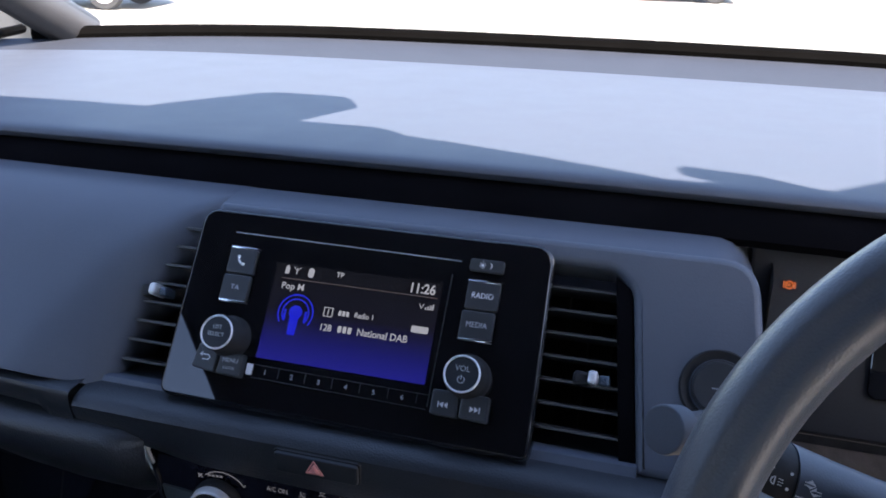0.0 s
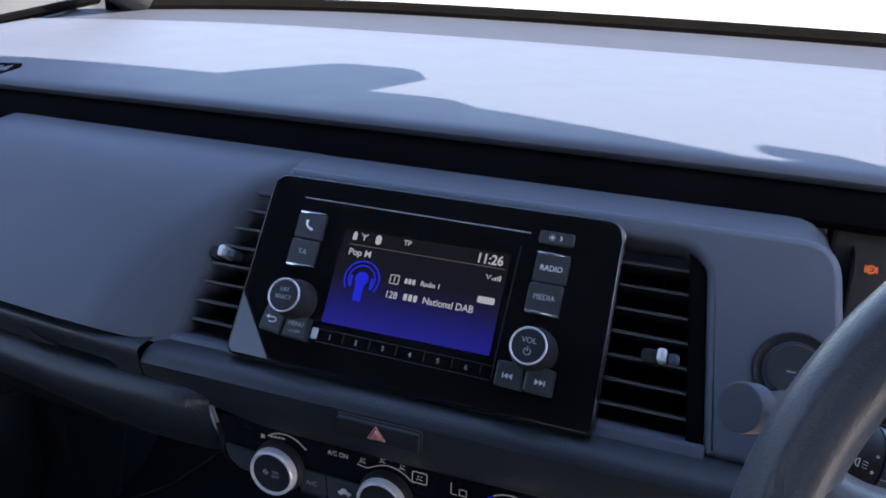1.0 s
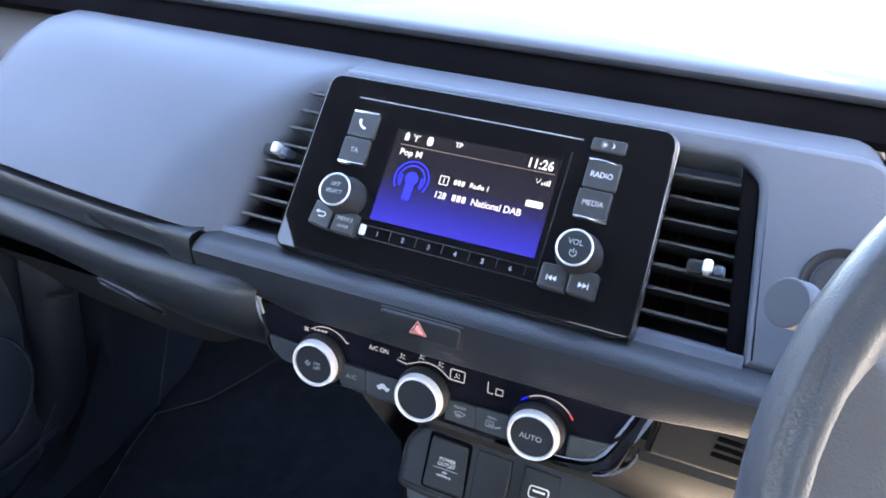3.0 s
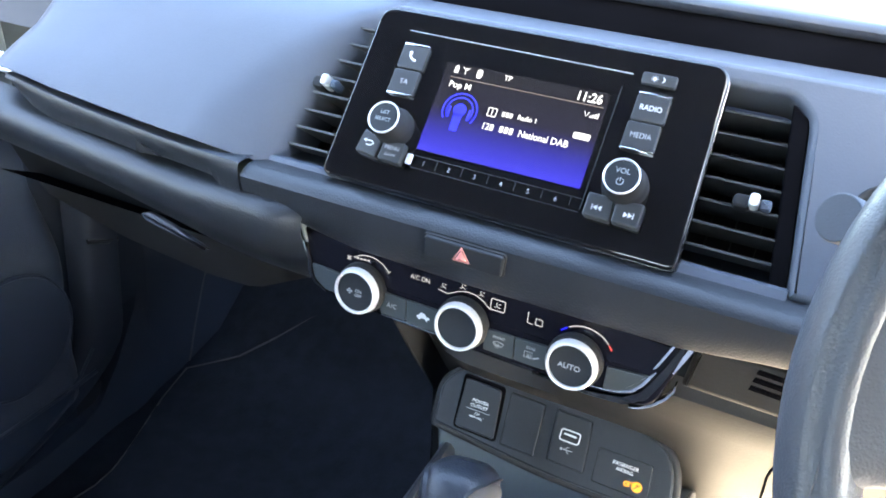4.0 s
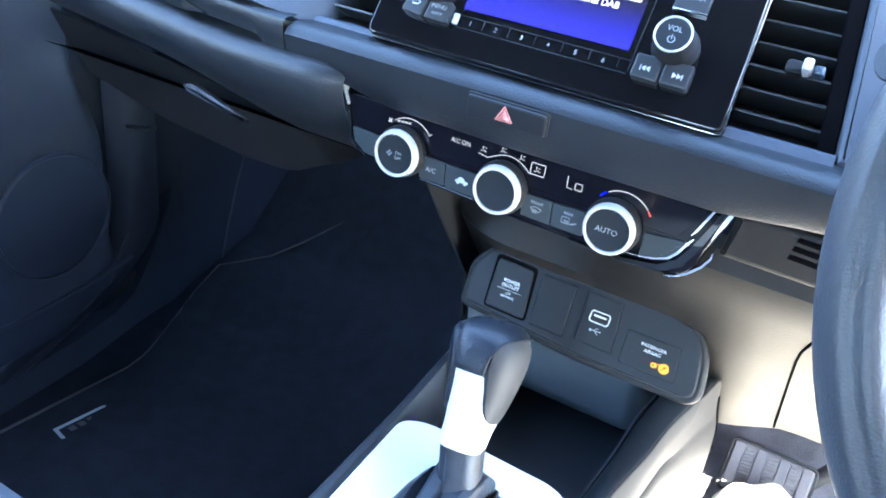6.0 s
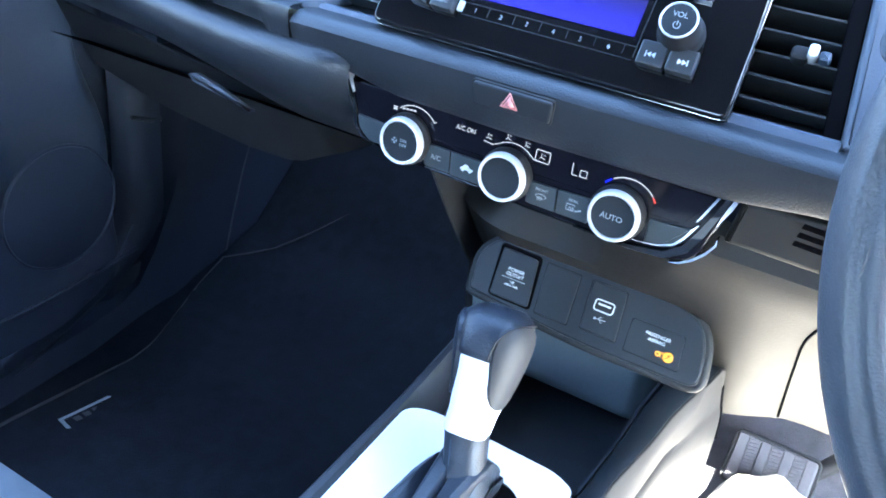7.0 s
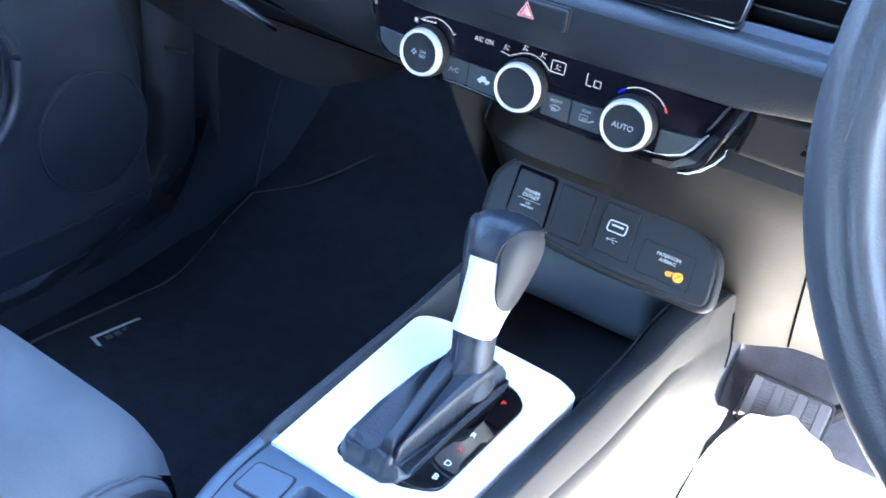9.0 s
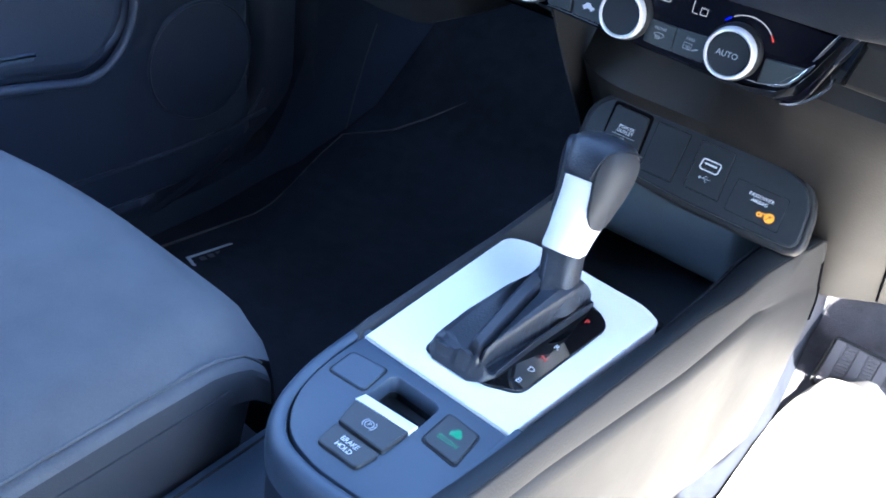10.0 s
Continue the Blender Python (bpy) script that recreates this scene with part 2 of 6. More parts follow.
def box(x0, x1, y0, y1, z0, z1, bev=0.002, bm=None):
    """A box with bevelled edges."""
    b = bmesh.new()
    bmesh.ops.create_cube(b, size=1)
    for v in b.verts:
        v.co = Vector(((x0 + x1) / 2 + v.co.x * (x1 - x0), (y0 + y1) / 2 + v.co.y * (y1 - y0), (z0 + z1) / 2 + v.co.z * (z1 - z0)))
    if bev:
        bmesh.ops.bevel(b, geom=list(b.edges), offset=bev, segments=2, affect='EDGES', profile=0.5)
    if bm is None:
        return b
    me = bpy.data.meshes.new("tmp")
    b.to_mesh(me); b.free()
    bm.from_mesh(me)
    bpy.data.meshes.remove(me)
    return bm


def spin(profile, n=40, cap=True):
    """A turned shape from (radius, z) pairs round the local z axis."""
    return stack([[(r * math.cos(2 * math.pi * i / n), r * math.sin(2 * math.pi * i / n), z) for i in range(n)] for r, z in profile], cap, cap)


def ring(r0, r1, z0, z1, n=40, bev=0.0008):
    """A flat ring with a rounded top."""
    p = [(r0, z0), (r0, z1 - bev), (r0 + bev, z1), (r1 - bev, z1), (r1, z1 - bev), (r1, z0)]
    return stack([[(r * math.cos(2 * math.pi * i / n), r * math.sin(2 * math.pi * i / n), z) for i in range(n)] for r, z in p], False, False)


def tube(path, r, n=8, cap=True, bm=None, flat=1.0):
    """A round bar along a path of points."""
    path = [Vector(p) for p in path]
    loops = []
    for i, p in enumerate(path):
        d = (path[min(i + 1, len(path) - 1)] - path[max(i - 1, 0)]).normalized()
        u = d.cross(Vector((0, 0, 1)))
        if u.length < 1e-3: u = d.cross(Vector((1, 0, 0)))
        u.normalize()
        v = u.cross(d)
        rr = r[i] if isinstance(r, (list, tuple)) else r
        loops.append([p + (u * math.cos(2 * math.pi * k / n) + v * flat * math.sin(2 * math.pi * k / n)) * rr for k in range(n)])
    return stack(loops, cap, cap, bm)


def sheet(rows, thick=0.0, bm=None):
    """An open surface over rows of points; thick: a second skin below, closed at the rim."""
    bm = bm or bmesh.new()
    g = [[bm.verts.new(p) for p in r] for r in rows]
    f = []
    for a, b in zip(g, g[1:]):
        for i in range(len(a) - 1):
            f.append(bm.faces.new((a[i], a[i + 1], b[i + 1], b[i])))
    if thick:
        bmesh.ops.recalc_face_normals(bm, faces=bm.faces)
        bmesh.ops.solidify(bm, geom=f, thickness=thick)
    return bm


def arc(cx, cy, r, a0, a1, n=16):
    return [(cx + r * math.cos(radians(a0 + (a1 - a0) * i / n)), cy + r * math.sin(radians(a0 + (a1 - a0) * i / n))) for i in range(n + 1)]


def stroke(pts, width, z0, z1, bm=None):
    """A flat line of a width along points of the face."""
    left, right = [], []
    for i, p in enumerate(pts):
        a, b = Vector(pts[max(i - 1, 0)]), Vector(pts[min(i + 1, len(pts) - 1)])
        d = (b - a).normalized()
        nrm = Vector((-d.y, d.x)) * width / 2
        left.append((p[0] + nrm.x, p[1] + nrm.y)); right.append((p[0] - nrm.x, p[1] - nrm.y))
    return prism(left + right[::-1], z0, z1, 0, bm)


def words(text, cx, cy, height, z, material, parent, m, name="lettering", bold=0.0, spacing=1.0, squeeze=1.0):
    """Raised print with the built-in font; height of a capital letter, centred."""
    cu = bpy.data.curves.new(name, 'FONT')
    cu.body, cu.align_x, cu.align_y = text, 'CENTER', 'CENTER'
    cu.size = height / 0.70
    cu.extrude, cu.offset, cu.space_character = 0.00008, bold, spacing
    cu.resolution_u = 3
    tmp = bpy.data.objects.new("tmp", cu)
    scene.collection.objects.link(tmp)
    me = bpy.data.meshes.new_from_object(tmp.evaluated_get(bpy.context.evaluated_depsgraph_get()))
    bpy.data.objects.remove(tmp); bpy.data.curves.remove(cu)
    b = bmesh.new(); b.from_mesh(me); bpy.data.meshes.remove(me)
    for v in b.verts:
        v.co = Vector((cx + v.co.x * squeeze, cy + v.co.y, z + v.co.z))
    return part(name, b, material, parent, m=m, smooth=False)


# ---------------------------------------------------------------- ground and car shell
bm = bmesh.new()
for p in ((-400, -400), (400, -400), (400, 400), (-400, 400)):
    bm.verts.new((*p, -0.28))
bm.faces.new(bm.verts)
tagged(part("ground", bm, M_GROUND), "pale sunlit concrete ground outside the car", "ground", kind="structure")

shell = thing("car_body", (0, 0, 0), "grey car body shell with headliner, pillars and windows", "car body", kind="structure")
# roof and headliner, with the windscreen header above the wheel
def header_y(x):
    return -0.236 - 0.085 * (x / 0.6) ** 2
rows = []
for f in np.linspace(0, 1, 12):
    rows.append([(x, (1 - f) * -2.1 + f * header_y(x), 1.300 - 0.055 * (abs(x) / 0.60) ** 2.5 - 0.05 * f ** 3) for x in np.linspace(-0.60, 0.60, 17)])
part("roof", sheet(rows, 0.03), M_HEAD, shell, "dark cloth headliner")
for sx in (-1, 1):
    part("pillar", tube([(sx * 0.62 + (0.03 if sx > 0 else 0), -0.33, 1.20), (sx * 0.745 + (0.04 if sx > 0 else 0), 0.08, 1.04), (sx * 0.82, 0.50, 0.87), (sx * 0.87, 0.80, 0.74)], [0.026, 0.028, 0.032, 0.040], 10), M_TRIM, shell, "dark windscreen pillar trim")
    part("pillar", stack([[(sx * (x + c * 0.035), y + d, z) for c, d in ((-1, -0.12), (-1, 0.12), (1, 0.14), (1, -0.14))] for x, y, z in ((0.605, -1.06, 1.21), (0.69, -1.02, 0.75), (0.74, -0.98, 0.0))]), M_TRIM, shell)
    part("pillar", tube([(sx * 0.58, -1.7, 1.12), (sx * 0.70, -1.75, 0.75), (sx * 0.72, -1.8, 0.0)], [0.08, 0.10, 0.12], 10), M_TRIM, shell)
    part("roof_rail", tube([(sx * 0.60, -0.34, 1.20), (sx * 0.605, -0.6, 1.215), (sx * 0.605, -1.2, 1.22), (sx * 0.58, -1.8, 1.21)], 0.028, 10), M_HEAD, shell)
# Added out of view: its stepped edge cuts the sun on console and knee.
part("sun_block_panel", stack([[(x - 0.03, y0, z), (x - 0.03, -1.0, z), (x + 0.03, -1.0, z), (x + 0.03, y0, z)] for x, y0, z in ((0.60, -0.31, 1.22), (0.63, -0.26, 1.00), (0.645, -0.22, 0.94), (0.65, -0.20, 0.90), (0.655, -0.20, 0.866), (0.66, -0.60, 0.858), (0.67, -0.60, 0.80), (0.72, -0.62, 0.45), (0.74, -0.64, 0.0))]), M_TRIM, shell, "unseen dark panel added to keep sun off the console")
# Extra unseen bar below the roof edge; it stops sun reaching the cluster.
part("sun_block_rail", tube([(0.59, -0.26, 1.13), (0.60, -0.50, 1.11), (0.605, -0.8, 1.13)], 0.05, 10), M_HEAD, shell)
part("rear_wall", box(-0.75, 0.75, -2.2, -2.15, 0.0, 0.80, 0.01), M_TRIM, shell)
part("rear_door", box(0.70, 0.75, -2.2, -0.70, -0.1, 0.72, 0.01), M_TRIM, shell, "driver side rear door")
part("sill", box(0.66, 0.76, -0.8, 0.75, -0.1, 0.05, 0.02), M_BODY, shell, "sill under the open driver door")
part("hinge_post", box(0.68, 0.76, 0.42, 1.2, 0.0, 0.70, 0.02), M_TRIM, shell)
part("outer_side", box(-0.86, -0.80, -2.2, 1.2, -0.1, 0.62, 0.01), M_TRIM, shell, "passenger side door skin")
part("firewall", box(-0.85, 0.85, 1.0, 1.05, -0.1, 0.60, 0.01), M_DEEP, shell)

def far_y(x):
    return 0.87 - 0.10 * max(0.0, (abs(x) - 0.40) / 0.40) ** 2

rows = []
for f in np.linspace(0, 1, 6):
    rows.append([((1 - f) * x * 1.0 + f * x * 0.74, (1 - f) * (far_y(x) + 0.005) + f * (header_y(x * 0.74) + 0.01), (1 - f) * 0.757 + f * (1.235 - 0.05 * (abs(x) / 0.8) ** 2.5)) for x in np.linspace(-0.80, 0.80, 15)])
pane = part("windscreen", sheet(rows), M_GLASS, shell, "clear windscreen glass")
pane.visible_shadow = False
part("belt_seal", tube([(-0.990, 0.79, 0.742), (-0.940, 0.67, 0.744), (-0.890, 0.56, 0.745), (-0.80, 0.30, 0.742)], 0.0085, 8), M_SEAL, shell, "black rubber seal under the quarter window")

visor = thing("sun_visor", (0.58, -0.28, 1.19), "dark sun visor pivot under the windscreen header", "sun visor")
part("pivot", tube([(0.540, -0.266, 1.195), (0.585, -0.276, 1.190), (0.625, -0.291, 1.188)], [0.012, 0.017, 0.010], 12), M_HEAD, visor)
part("blade", box(0.20, 0.615, -0.42, -0.284, 1.170, 1.190, 0.006), M_HEAD, visor)
mirror = thing("interior_mirror", (0, -0.1, 1.1), "black interior mirror on its windscreen pod", "mirror")
part("pod", prism(round_poly([(-0.07, -0.10), (0.07, -0.10), (0.05, 0.10), (-0.05, 0.10)], 0.03), -0.04, 0.0, 0.01), M_DEEP, mirror, m=pose(0.075, -0.075, 1.13, -22, 0, 0))
part("housing", prism(rrect(0, 0, 0.262, 0.062, 0.024), -0.02, 0.012, 0.008), M_DEEP, mirror, m=frame_at(0.093, -0.155, 1.078, 10))
part("glass", prism(rrect(0, 0, 0.245, 0.050, 0.020), 0.012, 0.0135, 0), M_CHROME, mirror, m=frame_at(0.093, -0.155, 1.078, 10))

# ---------------------------------------------------------------- dashboard
dash = thing("dashboard", (0, 0.2, 0.5), "dark grey grained plastic dashboard lit by sun through the windscreen", "dashboard")
PF = frame_at(0.001, -0.0365, 0.668, 35)

prof = [(0.088, 0.7385), (0.080, 0.7402), (0.0745, 0.7422), (0.0714, 0.7448), (0.0703, 0.7472), (0.0712, 0.7492), (0.0742, 0.7509), (0.0795, 0.7519), (0.088, 0.7524), (0.12, 0.7526), (0.30, 0.7525), (0.52, 0.7515), (0.584, 0.7507), (0.592, 0.7514), (0.597, 0.7508), (0.599, 0.742)]
rows = []
for x in np.linspace(-0.95, 0.95, 71):
    r = []
    for y, z in prof:
        k = max(0.0, (y - 0.1)) / 0.77
        r.append((x, y - (0.87 - far_y(x)) * k + 0.01 * (x / 0.8) ** 2 * (1 - k), z - 0.010 * (x / 0.8) ** 2))
    rows.append(r)
part("top_pad", sheet(rows, 0.006), M_DASH, dash, "flat grained dash top in sun and shade")
rows = []
for x in np.linspace(-0.95, 0.95, 41):
    rows.append([(x, y - (0.87 - far_y(x)) * (y - 0.1) / 0.77, z - 0.010 * (x / 0.8) ** 2) for y, z in ((0.590, 0.738), (0.600, 0.7455), (0.65, 0.7450), (0.75, 0.7455), (0.85, 0.7475), (0.875, 0.7495))])
part("defroster_strip", sheet(rows, 0.004), M_STRIP, dash, "darker strip along the windscreen")
# The shade under the overhanging lip is painted as a black band.
part("recess_band", sheet([[(x, y + 0.01 * (x / 0.8) ** 2, z - 0.010 * (x / 0.8) ** 2) for y, z in ((0.098, 0.712), (0.064, 0.716), (0.0600, 0.7222), (0.0645, 0.732), (0.073, 0.7395), (0.085, 0.7415))] for x in np.linspace(-0.82, 0.82, 41)], 0.002), M_BLACK, dash, "black band under the dash top, coloured as the slot's shade")
part("windscreen_seal", tube([(x, far_y(x), 0.7555 - 0.010 * (x / 0.8) ** 2) for x in np.linspace(-0.90, 0.90, 41)], 0.0125, 8), M_SEAL, dash, "black rubber windscreen seal")
# shelf above the display
rows = [[(x, y, z - 0.022 * max(0.0, (x - 0.218) / 0.029) ** 2.4) for y, z in ((0.160, 0.7185), (0.11, 0.7205), (0.075, 0.7215), (0.045, 0.7215), (0.024, 0.7180), (0.014, 0.7135))] for x in np.linspace(-0.13, 0.247, 49)]
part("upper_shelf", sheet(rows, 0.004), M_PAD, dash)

# passenger pad with a rolled inner edge
def pad_edge(z, y):
    pts = [(0.600, -0.193), (0.618, -0.192), (0.647, -0.190), (0.668, -0.184), (0.686, -0.174), (0.701, -0.162), (0.712, -0.148), (0.7195, -0.130), (0.7220, -0.115), (0.7225, -0.105)]
    return float(np.interp(z, [p[0] for p in pts], [p[1] for p in pts]))

pad_prof = [(0.160, 0.7200), (0.110, 0.7220), (0.085, 0.7225), (0.060, 0.7220), (0.035, 0.7195), (0.015, 0.7120), (-0.004, 0.7010), (-0.022, 0.6860), (-0.040, 0.6680), (-0.058, 0.6480), (-0.074, 0.6290), (-0.085, 0.6140), (-0.0885, 0.6080)]
def pad_low(x):
    return float(np.interp(x, [-0.47, -0.418, -0.382, -0.324, -0.269, -0.217, -0.17], [0.640, 0.634, 0.629, 0.624, 0.620, 0.6175, 0.6165]))
def pad_z(x, z):
    return z if z > 0.67 else 0.67 - (0.67 - z) * (0.67 - pad_low(x)) / (0.67 - 0.608)
rows = []
for i, (y, z) in enumerate(pad_prof):
    q0, q1 = pad_prof[max(i - 1, 0)], pad_prof[min(i + 1, len(pad_prof) - 1)]
    nrm = Vector((0, -(q0[1] - q1[1]), q0[0] - q1[0])).normalized()
    xe = pad_edge(z, y)
    r = []
    wide = float(np.interp(z, [0.610, 0.640, 0.690, 0.715], [0.052, 0.046, 0.024, 0.008]))
    fall = 0.30 * wide                                 # long soft roll towards the vent
    for f in list(np.linspace(0, 0.78, 18)) + list(np.linspace(0.80, 1, 16)):
        x = -0.47 + (xe + 0.47) * f
        end = max(0.0, (-0.425 - x) / 0.045)
        roll = max(0.0, (x - xe + wide) / wide) ** 1.7 * fall
        r.append(Vector((x, y, pad_z(x, z))) - nrm * (0.03 * end ** 3 + roll))
    for dx, dn in ((0.005, 0.0010), (0.010, 0.0035), (0.0140, 0.008), (0.0160, 0.014), (0.0165, 0.022), (0.0165, 0.045)):
        r.append(Vector((xe + dx, y, pad_z(xe, z))) - nrm * (dn + fall + 0.6 * min(dx, 0.008)))
    rows.append(r)
last = rows[-1]
for dy, dz in ((0.0008, -0.0010), (0.003, -0.0016), (0.012, -0.0016), (0.05, -0.0016)):
    rows.append([p + Vector((0, dy, dz)) for p in last])
part("passenger_pad", sheet(rows), M_PAD, dash, "smooth rounded soft pad before the passenger")

# drawer front and centre bar under one ledge
def bar_piece(x0, x1, n, ztop, zbot):
    rows = []
    for x in np.linspace(x0, x1, n):
        zb = zbot(x)
        rows.append([(x, -0.02, ztop - 0.001), (x, -0.060, ztop + 0.0005), (x, -0.0795, ztop - 0.0002), (x, -0.0870, ztop - 0.0030), (x, -0.0903, ztop - 0.0075), (x, -0.0895, (ztop + zb) / 2), (x, -0.0855, zb + 0.003), (x, -0.0825, zb), (x, -0.04, zb + 0.001)])
    return sheet(rows, 0.002)

part("centre_bar", bar_piece(-0.189, 0.72, 40, 0.608, lambda x: float(np.interp(x, [-0.19, -0.14, -0.10, 0.0, 0.14, 0.2], [0.582, 0.574, 0.567, 0.5655, 0.567, 0.575]))), M_BAR, dash, "dark grained bar with a light-catching ledge")
def drawer_top(x):
    return pad_low(x) - float(np.interp(x, [-0.42, -0.34, -0.19], [0.0035, 0.0050, 0.0055]))
def drawer_low(x):
    return float(np.interp(x, [-0.432, -0.417, -0.403, -0.382, -0.326, -0.288, -0.281, -0.218, -0.210, -0.19], [0.628, 0.615, 0.606, 0.600, 0.597, 0.5935, 0.5965, 0.5925, 0.5855, 0.584]))
rows = []
for x in np.linspace(-0.430, -0.1905, 90):
    zt, zb = drawer_top(x), drawer_low(x)
    rows.append([(x, -0.02, zt - 0.001), (x, -0.078, zt), (x, -0.0865, zt - 0.0004), (x, -0.0895, zt - 0.0014), (x, -0.0908, zt - 0.0038), (x, -0.0902, 0.5 * (zt + zb)), (x, -0.0880, zb + 0.0022), (x, -0.0855, zb), (x, -0.040, zb + 0.001)])
part("drawer_front", sheet(rows), M_BAR, dash, "dark band under the passenger pad")
part("drawer_notch", prism(round_poly([(-0.289, 0.5965), (-0.264, 0.5975), (-0.277, 0.6005), (-0.289, 0.6065)], 0.0015), 0.0855, 0.0912, 0.0005), M_DEEP, dash, "black grip recess", m=Matrix(((1, 0, 0, 0), (0, 0, -1, 0), (0, 1, 0, 0), (0, 0, 0, 1))))

# Added silver patch in place of the daylight seen through the end gap.
part("bright_gap_patch", prism(rrect(0, 0, 0.050, 0.018, 0.006), -0.012, 0.0, 0.003), M_SILVER, dash, "silver patch standing in for daylight past the dash end", m=frame_at(-0.516, -0.030, 0.617, 25))
part("side_filler", sheet([[(x, y, z) for y, z in ((0.034, 0.634), (0.060, 0.665), (0.078, 0.700), (0.095, 0.7195), (0.150, 0.724))] for x in (-0.83, -0.70, -0.58, -0.45, -0.37)]), M_TRIM, dash, "dark end of the dashboard by the passenger door")
GF = Matrix(((0.931, 0.365, 0, -0.5085), (0.365, -0.931, 0, 0.1479), (0, 0, 1, 0), (0, 0, 0, 1)))      # along the grille, and back from its front edge
dg = part("demister_grille", prism(round_poly([(-0.15, 0.0), (0.0, 0.0), (0.010, 0.028), (0.006, 0.078), (-0.15, 0.088)], 0.004), 0.7420, 0.7490, 0.001), M_BLACK, dash, "black demister grille with toothed slots", m=GF)
for r_ in range(2):
    part("bar", prism([(-0.148, 0.040 + 0.038 * r_), (0.004, 0.040 + 0.034 * r_), (0.004, 0.047 + 0.034 * r_), (-0.148, 0.048 + 0.038 * r_)], 0.7486, 0.7500, 0), M_DASH, dg, m=GF)
    for i in range(16):
        ga, gb = -0.002 - 0.0088 * i - 0.003 * r_, 0.042 + 0.036 * r_
        part("tooth", prism([(ga - 0.0042, gb), (ga + 0.0042, gb), (ga, gb - 0.024)], 0.7486, 0.7500, 0), M_DASH, dg, m=GF)
# glovebox lid
rows = []
for x in np.linspace(-0.62, -0.136, 30):
    lift = 0.034 * max(0.0, -0.24 - x) / 0.38
    e = max(0.0, (x + 0.150) / 0.014)
    off = 0.010 * e * e
    k = max(0.0, min(1.0, (-0.20 - x) / 0.15))        # it turns under sooner before the passenger
    rows.append([(x, y + off + k * u, z + lift) for y, z, u in ((-0.06, 0.589, 0), (-0.088, 0.588, 0), (-0.0955, 0.583, 0), (-0.0985, 0.576, 0), (-0.0980, 0.566, 0.001), (-0.0940, 0.554, 0.005), (-0.0860, 0.541, 0.013), (-0.073, 0.528, 0.024), (-0.05, 0.512, 0.032), (0.02, 0.478, 0.030), (0.12, 0.44, 0.0))])
part("glovebox_lid", sheet(rows, 0.003), M_BAR, dash, "rounded dark glovebox lid")
# Sheet coloured near-black for the shade below the glovebox.
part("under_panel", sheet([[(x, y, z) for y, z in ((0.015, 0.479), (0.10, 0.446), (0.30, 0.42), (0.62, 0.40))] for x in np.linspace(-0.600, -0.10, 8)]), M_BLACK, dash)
def cover_low(x):
    return float(np.interp(x, [-0.66, -0.624, -0.584, -0.504, -0.385, -0.320, -0.25, -0.20], [0.426, 0.4207, 0.4128, 0.3975, 0.388, 0.3900, 0.425, 0.455]))
part("lower_cover", sheet([[(x, 0.048, 0.470 + 0.034 * max(0.0, -0.24 - x) / 0.38), (x, 0.066, 0.5 * cover_low(x) + 0.24 + 0.017 * max(0.0, -0.24 - x) / 0.38), (x, 0.094, cover_low(x) + 0.002), (x, 0.104, cover_low(x) + 0.001), (x, 0.40, cover_low(x) + 0.012)] for x in np.linspace(-0.625, -0.20, 24)], 0.003), M_DEEP, dash, "dark underside of the glovebox")
part("latch", prism(round_poly([(-0.374, 0.001), (-0.364, 0.005), (-0.335, -0.0005), (-0.291, -0.013), (-0.330, -0.0095), (-0.366, -0.005)], 0.002), 0, 0.006, 0.002), M_PAD, dash, "small lever under the glovebox", m=frame_at(0, -0.004, 0.4930, 12))

# centre pad to the right of the display, round the vent
outline = round_poly([(-0.126, 0.059), (0.158, 0.059), (0.172, 0.048), (0.187, -0.064), (0.254, -0.064), (0.252, 0.02), (0.245, 0.075), (-0.126, 0.075)], [0, 0.004, 0.010, 0.003, 0, 0.01, 0.022, 0])
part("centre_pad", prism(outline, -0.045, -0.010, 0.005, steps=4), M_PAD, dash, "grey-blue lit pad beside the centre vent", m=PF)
# start button in its dished ring
SB = PF @ pose(0.2285, -0.006, -0.0105)
sb = part("start_button", spin([(0.0150, 0.0), (0.0155, 0.0040), (0.0146, 0.0052), (0.0, 0.0046)], 40), M_KEY, dash, "round black start button", m=SB)
part("bezel_ring", spin([(0.0235, 0.0), (0.0232, 0.0016), (0.0222, 0.0026), (0.0205, 0.0018), (0.0185, 0.0006), (0.0165, 0.0004)], 48, False), M_DEEP, sb, m=SB)
part("button_rim", tube([(*p, 0.0036) for p in arc(0, 0, 0.0162, 0, 360, 40)], 0.0005, 6), M_KEY, sb, m=SB)
b = bmesh.new()
stroke([(-0.0045, -0.0010), (0.0005, -0.0010)], 0.0009, 0.0047, 0.0050, b)
part("print_bar", b, M_GREY_PRINT, sb, m=SB)

